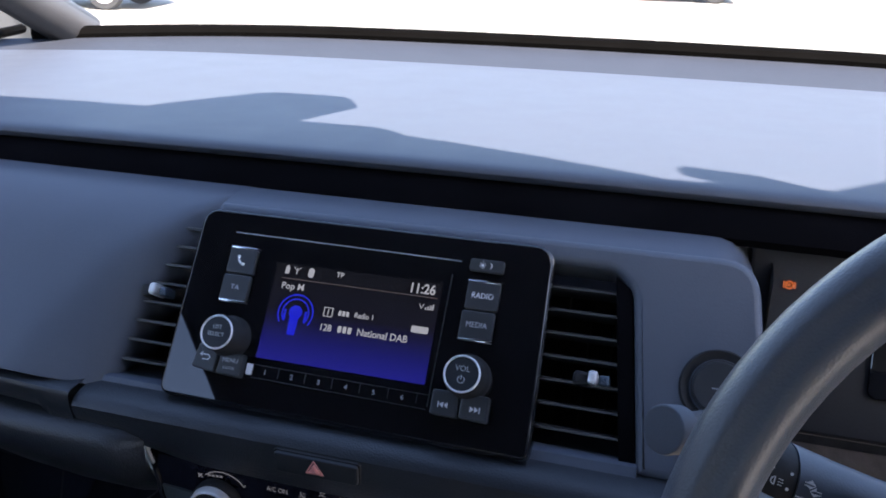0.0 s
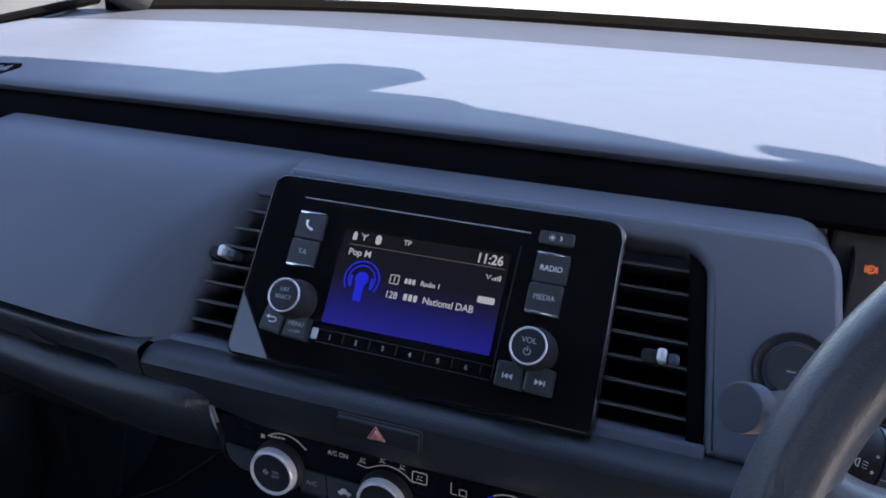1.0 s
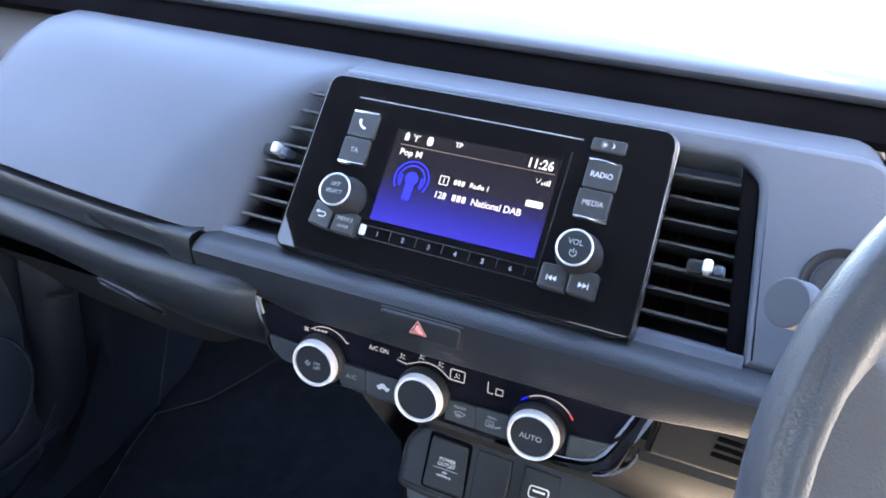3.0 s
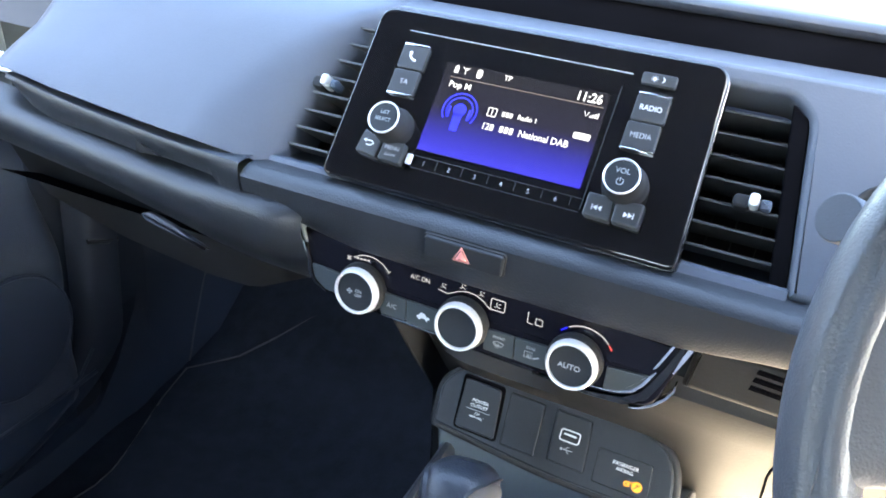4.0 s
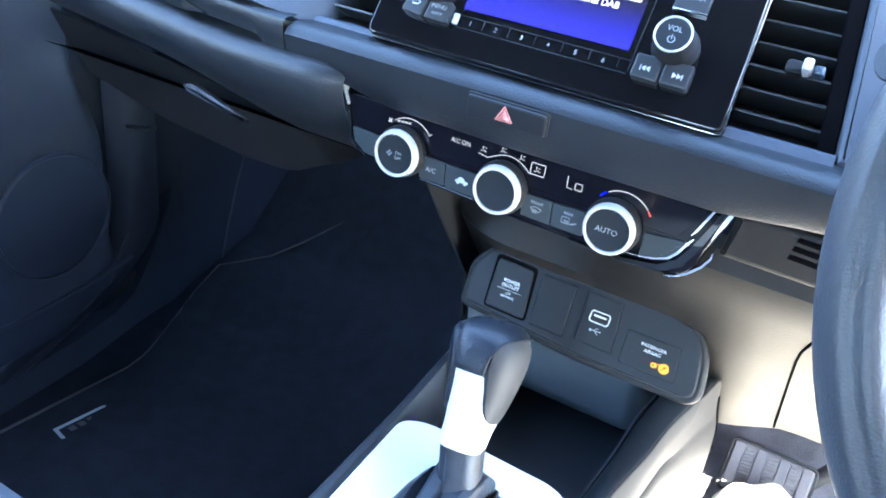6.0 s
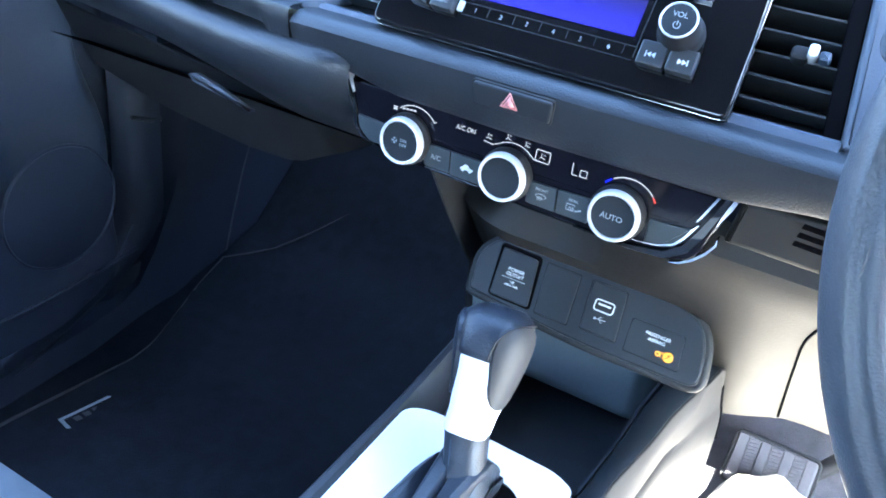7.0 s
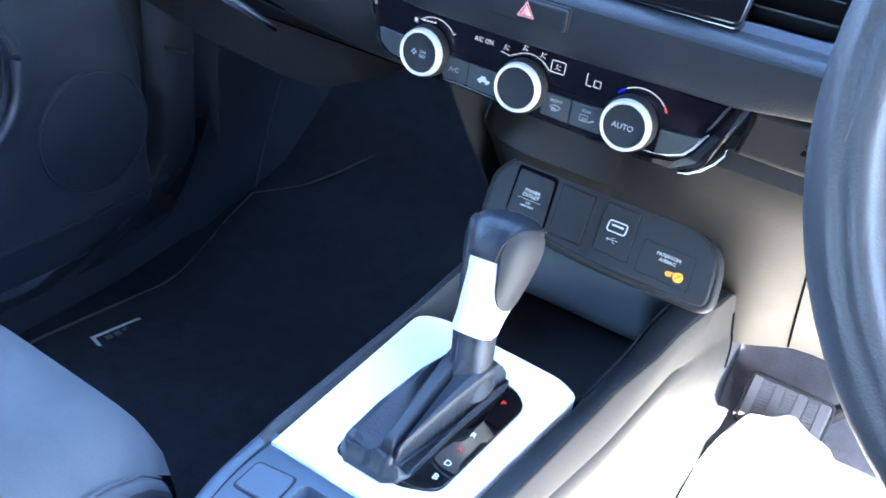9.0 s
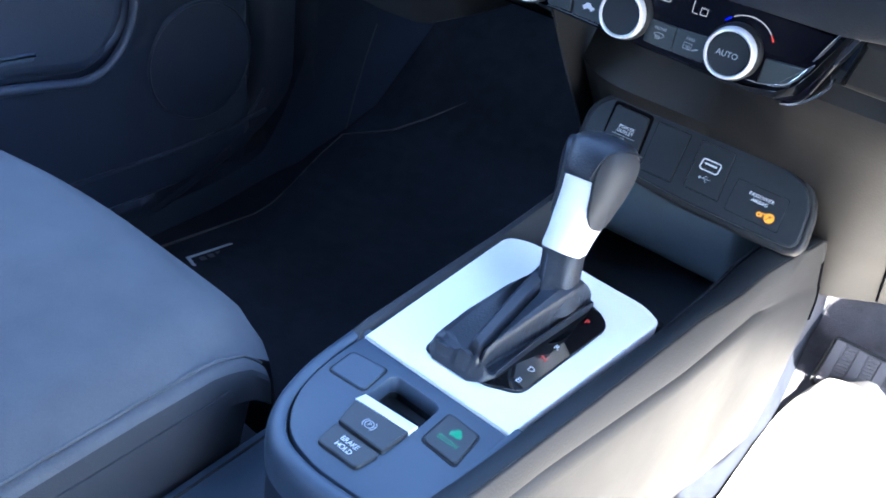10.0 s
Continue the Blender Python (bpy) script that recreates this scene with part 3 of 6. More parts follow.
# vents with slats
def vent(x0, x1, v0, v1, n, tab_u, tab_v, label):
    base = part("vent", prism([(x0, v0), (x1, v0), (x1, v1), (x0, v1)], -0.080, -0.076, 0), M_DEEP, dash, label, m=PF)
    for i in range(n):
        v = v0 + (v1 - v0) * (i + 0.5) / n
        sl = [(x0, v - 0.0012, -0.058), (x0, v + 0.0012, -0.058), (x0, v + 0.0014, -0.020), (x0, v + 0.0005, -0.0175), (x0, v - 0.0008, -0.0178), (x0, v - 0.0014, -0.020)]
        dv = 0.010
        loops = []
        for x in (x0, x1):
            loops.append([(x, b + dv * (c + 0.058) / 0.04 * -0.35, c) for _, b, c in sl])
        part("slat", stack(loops), M_KEY, base, m=PF)
    for i in range(3):
        u = x0 + (x1 - x0) * (i + 1) / 4
        part("upright_vane", box(u - 0.0007, u + 0.0007, v0, v1, -0.074, -0.058, 0), M_DEEP, base, m=PF)
    part("tab", prism(rrect(tab_u - 0.007, tab_v - 0.001, 0.011, 0.009, 0.003), -0.022, -0.012, 0.002), M_DEEP, base, m=PF)
    part("tab_tip", prism(rrect(tab_u, tab_v, 0.0060, 0.0086, 0.0022), -0.022, -0.0065, 0.002), M_KNOB_RING, base, "silver tip of the vent tab", m=PF)
    part("tab_side", prism(rrect(tab_u + 0.0070, tab_v - 0.0008, 0.0066, 0.0064, 0.0016), -0.022, -0.010, 0.002), M_CONSOLE, base, m=PF)

vent(0.112, 0.1765, -0.049, 0.056, 7, 0.1545, -0.011, "black slatted air vent with a silver tab")
vent(-0.200, -0.122, -0.051, 0.064, 8, -0.161, 0.004, "black slatted air vent with a silver tab")
# Black here stands in for the shadowed side of the vent mouth.
part("vent_cheek", prism([(0.1760, -0.0600), (0.1866, -0.0635), (0.1718, 0.0475), (0.1600, 0.0560)], -0.076, -0.0135, 0.002), M_BLACK, dash, "inner wall of the vent mouth, its shade put into the black", m=PF)
def vent_floor(x0, x1, v):
    return stack([[(x, v - 0.008, -0.060), (x, v - 0.008, -0.0100), (x, v - 0.0010, -0.0105), (x, v + 0.0012, -0.0130), (x, v + 0.0105, -0.052), (x, v + 0.0105, -0.060)] for x in (x0, x1)])
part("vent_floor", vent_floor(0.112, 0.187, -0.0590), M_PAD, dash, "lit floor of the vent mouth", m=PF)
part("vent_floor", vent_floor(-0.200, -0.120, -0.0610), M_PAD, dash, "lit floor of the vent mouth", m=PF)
# Dash end out of view; its added upper corner shades the toe board.
part("sun_block_end", prism(round_poly([(-0.170, 0.800), (-0.170, 0.725), (-0.115, 0.695), (-0.115, 0.620), (-0.060, 0.515), (0.060, 0.375), (0.118, 0.290), (0.60, 0.290), (0.60, 0.740), (0.12, 0.760), (0.02, 0.800)], 0.01), 0.0, 0.02, 0.004), M_TRIM, dash, "unseen dash end by the door, stretched to block the sun", m=Matrix(((0, 0, 1, 0.70), (1, 0, 0, 0), (0, 1, 0, 0), (0, 0, 0, 1))))
# instrument cluster behind the wheel
cluster = thing("instrument_cluster", (0.40, 0.06, 0.66), "dark instrument display with an orange warning lamp", "instrument cluster")
CF = frame_at(0.40, 0.055, 0.672, 22)
part("housing", prism(round_poly([(-0.155, -0.075), (0.165, -0.075), (0.165, 0.072), (-0.155, 0.072)], 0.004), -0.03, 0.0, 0.003), M_DEEP, cluster, m=CF)
part("display", prism(rrect(0.01, -0.008, 0.17, 0.075, 0.006), 0.0, 0.003, 0.001), M_GLOSS, cluster, "black glossy display", m=CF)
b = tube([(*p, 0.001) for p in arc(-0.129, 0.0220, 0.0024, 0, 360, 14)], 0.0007, 6)
box(-0.1303, -0.1282, 0.0211, 0.0230, 0.0004, 0.0014, 0, b)
for sx in (-0.0033, 0.0036):
    box(-0.129 + sx - 0.0005, -0.129 + sx + 0.0005, 0.0196, 0.0244, 0.0004, 0.0014, 0, b)
part("warning_lamp", b, M_ORANGE, cluster, "lit orange warning lamp", m=CF)
words("11", -0.062, -0.018, 0.005, 0.0032, M_SCREEN_TXT, cluster, CF)
part("side_cheek", sheet([[(x, y, z) for x, y in ((0.2560, 0.020), (0.258, 0.045), (0.260, 0.09))] for z in (0.59, 0.66, 0.706)]), M_DEEP, cluster)

# ---------------------------------------------------------------- audio unit
audio = thing("audio_unit", (0, -0.05, 0.65), "glossy black audio unit with a lit blue screen and rotary knobs", "car radio")
face = round_poly([(-0.131, -0.0665), (0.1235, -0.068), (0.1205, 0.066), (-0.130, 0.066)], [0.008, 0.006, 0.012, 0.012], 6)
part("front_panel", prism(face, -0.016, 0.0, 0.0018, steps=3), M_GLOSS, audio, "glossy black front panel", m=PF)
part("rim", prism(inset(face, -0.0006), -0.016, -0.0042, 0.0010), M_DARK_CHROME, audio, "thin silver rim round the panel", m=PF)
scr = part("screen", prism(rrect(-0.0065, 0.0, 0.118, 0.066, 0.001), 0.0002, 0.0005, 0), M_SCREEN, audio, "lit screen fading to deep blue", m=PF, smooth=False)
b = stroke([(-0.102, 0.0505), (0.062, 0.0495)], 0.0006, 0.0, 0.0005)
part("trim_line", b, M_GREY_PRINT, audio, m=PF)
b = stroke([(0.0575, 0.040), (0.0565, -0.046)], 0.0007, 0.0, 0.0004)
part("trim_line", b, M_DEEP, audio, m=PF)
# screen content
Zs = 0.0007
b = stroke([(-0.060, 0.0228), (0.0505, 0.0228)], 0.0006, 0.0005, Zs)
part("screen_line", b, M_SCREEN_LINE, scr, m=PF)
words("11:26", 0.0395, 0.0275, 0.0064, Zs, M_SCREEN_TXT, scr, PF, bold=0.00018, squeeze=0.90)
words("Pop M", -0.0505, 0.0175, 0.0045, Zs, M_SCREEN_TXT, scr, PF, bold=0.00008)
words("TP", -0.0185, 0.0295, 0.0034, Zs, M_SCREEN_TXT, scr, PF, bold=0.00008)
words("Radio 1", 0.0040, 0.0042, 0.0034, Zs, M_SCREEN_TXT, scr, PF, bold=0.00008, squeeze=0.93)
words("128", -0.0212, -0.0068, 0.0046, Zs, M_SCREEN_TXT, scr, PF, bold=0.00008, squeeze=0.9)
words("National DAB", 0.0185, -0.0066, 0.0046, Zs, M_SCREEN_TXT, scr, PF, bold=0.00008, squeeze=0.93)
b = bmesh.new()
for u_, v_, hh in ((-0.0132, 0.0042, 0.0034), (-0.0112, -0.0064, 0.0044)):
    for i in range(3):
        prism(rrect(u_ + i * hh * 0.80, v_, hh * 0.58, hh, hh * 0.12), 0.0005, Zs, 0, b)
part("name_bars", b, M_SCREEN_TXT, scr, m=PF)
b = bmesh.new()
for q in (((-0.0245, 0.0010), (-0.0245, 0.0068)), ((-0.0185, 0.0010), (-0.0185, 0.0068)), ((-0.0245, 0.0010), (-0.0185, 0.0010)), ((-0.0245, 0.0068), (-0.0185, 0.0068)), ((-0.0215, 0.0020), (-0.0215, 0.0058))):
    stroke(q, 0.0006, 0.0005, Zs, b)
part("station_box", b, M_SCREEN_TXT, scr, m=PF)
b = prism(round_poly([(0.0370, -0.0012), (0.0485, -0.0012), (0.0485, 0.0032), (0.0370, 0.0032)], 0.0012), 0.0005, Zs, 0)
part("chip_mark", b, M_SCREEN_TXT, scr, m=PF)
b = prism(rrect(-0.0395, 0.0285, 0.0042, 0.0066, 0.002), 0.0005, Zs, 0)
part("round_mark", b, M_SCREEN_TXT, scr, m=PF)
b = prism(rrect(-0.0570, 0.0285, 0.0030, 0.0050, 0.0006), 0.0005, Zs, 0)
prism([(-0.0578, 0.031), (-0.0562, 0.031), (-0.0562, 0.0318), (-0.0578, 0.0318)], 0.0005, Zs, 0, b)
stroke([(-0.0500, 0.0262), (-0.0500, 0.0310)], 0.0006, 0.0005, Zs, b)
stroke([(-0.0525, 0.0312), (-0.0500, 0.0288), (-0.0475, 0.0312)], 0.0006, 0.0005, Zs, b)
part("phone_status", b, M_SCREEN_TXT, scr, m=PF)
b = bmesh.new()
for i in range(4):
    stroke([(0.0440 + i * 0.0016, 0.0145), (0.0440 + i * 0.0016, 0.0160 + i * 0.0008)], 0.0009, 0.0005, Zs, b)
stroke([(0.0395, 0.0180), (0.0410, 0.0150), (0.0425, 0.0180)], 0.0006, 0.0005, Zs, b)
part("signal_bars", b, M_SCREEN_TXT, scr, m=PF)
b = bmesh.new()
for r in (0.0125, 0.0095):
    stroke(arc(-0.0445, 0.0000, r, -35, 215, 24), 0.0010, 0.0005, Zs, b)
prism(disc(-0.0445, 0.0005, 0.0048, 20), 0.0005, Zs, 0, b)
prism(round_poly([(-0.0475, -0.0150), (-0.0420, -0.0150), (-0.0415, -0.002), (-0.0480, -0.002)], 0.001), 0.0005, Zs, 0, b)
stroke([(-0.0520, -0.006), (-0.0520, 0.002)], 0.0016, 0.0005, Zs, b)
stroke([(-0.0370, -0.006), (-0.0370, 0.002)], 0.0016, 0.0005, Zs, b)
part("broadcast_mark", b, M_BLUE, scr, "blue broadcast mast mark", m=PF)
# number strip under the screen
strip = part("number_strip", stroke([(-0.066, -0.0465), (0.056, -0.0478)], 0.0005, 0.0, 0.0004), M_KEY, audio, m=PF)
part("strip_line", stroke([(-0.066, -0.0378), (0.056, -0.0388)], 0.0004, 0.0, 0.0004), M_KEY, strip, m=PF)
for i in range(6):
    words(str(i + 1), -0.0565 + i * 0.0192, -0.0422 - i * 0.0002, 0.0033, 0.0004, M_GREY_PRINT, strip, PF)
    part("divider", stroke([(-0.0470 + i * 0.0192, -0.0385), (-0.0470 + i * 0.0192, -0.0450)], 0.0004, 0.0, 0.0004), M_CHEEK, strip, m=PF)
part("strip_tab", prism(rrect(-0.0680, -0.0415, 0.0042, 0.0075, 0.0008), 0.0, 0.0016, 0.0005), M_WHITE, strip, m=PF)

def key(cx, cy, w, h, top, mat=M_KEY, r=0.0015, name="button", label=""):
    return part(name, prism(rrect(cx, cy, w, h, r), -0.001, top, 0.0008), mat, audio, label, m=PF)

k = key(-0.0912, 0.0300, 0.0205, 0.0178, 0.0030)
part("chrome_strip", box(-0.1010, -0.0815, 0.0388, 0.0400, 0.0, 0.0034, 0.0003), M_CHROME, k, m=PF)
b = tube([(-0.0938, 0.0330, 0.0033), (-0.0934, 0.0306, 0.0033), (-0.0918, 0.0286, 0.0033), (-0.0892, 0.0276, 0.0033)], 0.0008, 6)
box(-0.0948, -0.0928, 0.0318, 0.0340, 0.0030, 0.0034, 0.0003, b)
box(-0.0906, -0.0884, 0.0268, 0.0286, 0.0030, 0.0034, 0.0003, b)
part("handset_icon", b, M_WHITE, k, m=PF)
k = key(-0.0917, 0.0112, 0.0205, 0.0178, 0.0030)
part("chrome_strip", box(-0.1015, -0.0820, 0.0012, 0.0024, 0.0, 0.0034, 0.0003), M_CHROME, k, m=PF)
words("TA", -0.0917, 0.0112, 0.0036, 0.0031, M_GREY_PRINT, k, PF)
k = key(0.0802, 0.0277, 0.0215, 0.0180, 0.0030)
part("chrome_strip", box(0.0696, 0.0908, 0.0366, 0.0378, 0.0, 0.0034, 0.0003), M_CHROME, k, m=PF)
words("RADIO", 0.0802, 0.0277, 0.0036, 0.0031, M_WHITE, k, PF, squeeze=0.92)
k = key(0.0794, 0.0088, 0.0215, 0.0180, 0.0030)
part("chrome_strip", box(0.0688, 0.0900, -0.0014, -0.0002, 0.0, 0.0034, 0.0003), M_CHROME, k, m=PF)
words("MEDIA", 0.0794, 0.0088, 0.0036, 0.0031, M_GREY_PRINT, k, PF, squeeze=0.92)
k = key(0.0795, 0.0480, 0.0225, 0.0082, 0.0024)
b = prism(disc(0.0768, 0.0480, 0.0010, 12), 0.0024, 0.0026, 0)
for i in range(8):
    a = radians(45 * i)
    stroke([(0.0768 + 0.0015 * math.cos(a), 0.0480 + 0.0015 * math.sin(a)), (0.0768 + 0.0022 * math.cos(a), 0.0480 + 0.0022 * math.sin(a))], 0.0004, 0.0024, 0.0026, b)
prism(arc(0.0815, 0.0480, 0.0018, -90, 90, 10) + arc(0.0808, 0.0480, 0.0018, 70, -70, 8), 0.0024, 0.0026, 0, b)
part("day_night_icon", b, M_WHITE, k, m=PF)

def knob(u, v, name, lines, label, icon=False):
    k = part(name, spin([(0.0146, -0.001), (0.0146, 0.0035), (0.0138, 0.0055), (0.0126, 0.0085), (0.0121, 0.0198), (0.0116, 0.0208)], 48), M_DEEP, audio, label, m=PF @ pose(u, v, 0))
    part("face", spin([(0.0104, 0.0198), (0.0104, 0.0208), (0.0098, 0.0213), (0.0, 0.0214)], 40), M_FASCIA, k, m=PF @ pose(u, v, 0))
    part("chrome_ring", ring(0.0103, 0.0115, 0.0198, 0.0219, 48, bev=0.0005), M_KNOB_RING, k, "bright chrome ring", m=PF @ pose(u, v, 0))
    for t, dv, hh in lines:
        words(t, 0, dv, hh, 0.0216, M_GREY_PRINT, k, PF @ pose(u, v, 0))
    if icon:
        b = stroke(arc(0, -0.0034, 0.0021, 120, 420, 20), 0.0005, 0.0214, 0.0217)
        stroke([(0, -0.0034), (0, -0.0006)], 0.0005, 0.0214, 0.0217, b)
        part("power_icon", b, M_GREY_PRINT, k, m=PF @ pose(u, v, 0))

knob(-0.0866, -0.0228, "list_knob", (("LIST", 0.0036, 0.0026), ("SELECT", -0.0014, 0.0026)), "black list knob with a chrome ring")
knob(0.0798, -0.0246, "volume_knob", (("VOL", 0.0032, 0.0034),), "black volume knob with a chrome ring", True)

def tray_key(pts, name="button"):
    return part(name, prism(round_poly(pts, 0.0018), -0.001, 0.0065, 0.0012), M_KEY, audio, m=PF)

k = tray_key([(-0.1075, -0.0460), (-0.0905, -0.0480), (-0.0895, -0.0345), (-0.1050, -0.0290)])
b = stroke([(-0.1015, -0.0370), (-0.0965, -0.0370), (-0.0950, -0.0385), (-0.0965, -0.0402), (-0.1005, -0.0402)], 0.0008, 0.0065, 0.0068)
prism([(-0.1032, -0.0370), (-0.1008, -0.0355), (-0.1008, -0.0385)], 0.0065, 0.0068, 0, b)
part("back_icon", b, M_WHITE, k, m=PF)
k = tray_key([(-0.0890, -0.0480), (-0.0715, -0.0485), (-0.0715, -0.0330), (-0.0880, -0.0345)])
words("MENU", -0.0800, -0.0385, 0.0030, 0.0066, M_GREY_PRINT, k, PF)
words("CLOCK", -0.0800, -0.0435, 0.0018, 0.0066, M_GREY_PRINT, k, PF)
for x0, s in ((0.0600, -1), (0.0785, 1)):
    k = tray_key([(x0, -0.0500), (x0 + 0.0175, -0.0505), (x0 + 0.0175, -0.0345), (x0, -0.0345)])
    cx, cy = x0 + 0.0088, -0.0435
    b = bmesh.new()
    for d in (-0.0022, 0.0006):
        prism([(cx + s * (d + 0.0026), cy), (cx + s * d, cy + 0.0018), (cx + s * d, cy - 0.0018)], 0.0065, 0.0068, 0, b)
    stroke([(cx + s * 0.0038, cy - 0.0018), (cx + s * 0.0038, cy + 0.0018)], 0.0006, 0.0065, 0.0068, b)
    part("skip_icon", b, M_WHITE, k, m=PF)

# ---------------------------------------------------------------- hazard switch
BF = frame_at(0, -0.0892, 0.587, -8)
hz = thing("hazard_switch", (-0.006, -0.09, 0.59), "dark hazard warning switch with a red triangle", "switch")
part("housing", prism(round_poly([(-0.0355, -0.0058), (0.0230, -0.0052), (0.0240, 0.0125), (-0.0355, 0.0125)], 0.003), -0.004, 0.0012, 0.0006), M_DEEP, hz, m=BF)
part("rocker", prism(round_poly([(-0.0345, -0.0048), (0.0220, -0.0042), (0.0230, 0.0115), (-0.0345, 0.0115)], 0.003), 0.0, 0.0034, 0.0014), M_FASCIA, hz, m=BF)
tri = [(-0.0125, 0.0000), (-0.0010, 0.0002), (-0.0066, 0.0100)]
b = bmesh.new()
stroke(tri + [tri[0], tri[1]], 0.0016, 0.0034, 0.0037, b)
prism(inset(tri, 0.0010), 0.0034, 0.0037, 0, b)
part("triangle", b, M_RED_PRINT, hz, "red warning triangle", m=BF)

# ---------------------------------------------------------------- climate panel
HF = frame_at(0, -0.081, 0.536, 3)
clim = thing("climate_panel", (0, -0.08, 0.53), "glossy black climate control panel with three silver-ringed knobs", "climate control")
edge = round_poly([(-0.108, -0.0150), (0.020, -0.0205), (0.116, -0.0215), (0.131, -0.0165), (0.146, 0.031), (-0.144, 0.034), (-0.131, -0.004)], [0.012, 0.01, 0.012, 0.008, 0.002, 0.002, 0.008])
part("front_panel", prism(edge, -0.030, 0.0, 0.003, steps=3), M_WINDOW, clim, m=HF)
part("display_window", prism(round_poly([(-0.112, 0.0075), (0.118, 0.006), (0.133, 0.029), (-0.138, 0.032)], 0.003), 0.0, 0.0006, 0.0003), M_WINDOW, clim, "dark smoked display window", m=HF)
# chrome corners
def blade(pts, widths, z0, z1):
    """A bright trim blade of changing width along points of the face."""
    left, right = [], []
    for i, p in enumerate(pts):
        d = (Vector(pts[min(i + 1, len(pts) - 1)]) - Vector(pts[max(i - 1, 0)])).normalized()
        left.append((p[0] - d.y * widths[i] / 2, p[1] + d.x * widths[i] / 2))
        right.append((p[0] + d.y * widths[i] / 2, p[1] - d.x * widths[i] / 2))
    return prism(left + right[::-1], z0, z1, 0.00028, steps=2)
part("chrome_edge", blade([(0.1370, 0.0345), (0.1335, 0.0265), (0.1285, 0.0150), (0.1262, 0.0110)], [0.0012, 0.0020, 0.0018, 0.0008], -0.002, 0.0022), M_CHROME, clim, "bright chrome edge", m=HF)
part("chrome_edge", blade([(0.1285, 0.0095), (0.1255, 0.0050), (0.1215, -0.0025), (0.1165, -0.0082), (0.1080, -0.0118), (0.0990, -0.0134), (0.0900, -0.0142)], [0.0008, 0.0022, 0.0022, 0.0017, 0.0013, 0.0010, 0.0006], -0.002, 0.0024), M_CHROME, clim, "bright chrome edge", m=HF)
part("gloss_rib", blade([(0.1420, 0.0335), (0.1370, 0.0190), (0.1310, 0.0040), (0.1240, -0.0090), (0.1120, -0.0170), (0.0900, -0.0195), (0.0500, -0.0190)], [0.0030, 0.0045, 0.0055, 0.0060, 0.0050, 0.0030, 0.0010], -0.010, 0.0030), M_GLOSS, clim, "glossy black rib", m=HF)
part("chrome_edge", blade([(0.1462, 0.0335), (0.1430, 0.0250), (0.1405, 0.0180), (0.1385, 0.0120)], [0.0030, 0.0034, 0.0022, 0.0010], -0.004, 0.0018), M_CHROME, clim, "bright chrome edge", m=HF)
part("chrome_foot", blade([(0.1410, 0.0030), (0.1412, -0.0010), (0.1370, -0.0085), (0.1295, -0.0160), (0.1225, -0.0205), (0.1160, -0.0222)], [0.0008, 0.0017, 0.0018, 0.0020, 0.0016, 0.0008], -0.008, -0.0010), M_CHROME, clim, "bright chrome corner foot", m=HF)
# Satin silver instead of chrome, so its paint stands in for a reflection.
part("chrome_edge", blade([(-0.1425, 0.0405), (-0.1392, 0.0330), (-0.1350, 0.0235)], [0.0014, 0.0022, 0.0012], -0.003, 0.0022), M_KNOB_RING, clim, "bright chrome edge", m=HF)
part("gloss_rib", blade([(-0.1350, 0.0225), (-0.1320, 0.0100), (-0.1305, 0.0000), (-0.1250, -0.0065), (-0.1150, -0.0105)], [0.0016, 0.0030, 0.0030, 0.0026, 0.0010], -0.006, 0.0018), M_GLOSS, clim, "glossy black rib", m=HF)
keys = [("", [(-0.129, 0.0085), (-0.103, 0.0070), (-0.103, -0.0100), (-0.117, -0.0085), (-0.126, -0.0020)]),
        ("ac", [(-0.074, 0.0040), (-0.0492, 0.0035), (-0.0480, -0.0130), (-0.068, -0.0130)]),
        ("eco", [(-0.0484, 0.0035), (-0.022, 0.0030), (-0.020, -0.0140), (-0.0472, -0.0135)]),
        ("front", [(0.012, 0.0020), (0.0338, 0.0020), (0.0350, -0.0145), (0.013, -0.0140)]),
        ("rear", [(0.0346, 0.0020), (0.0570, 0.0030), (0.0585, -0.0145), (0.0358, -0.0145)]),
        ("", [(0.098, 0.0030), (0.1245, 0.0050), (0.1175, -0.0100), (0.1085, -0.0128), (0.098, -0.0130)])]
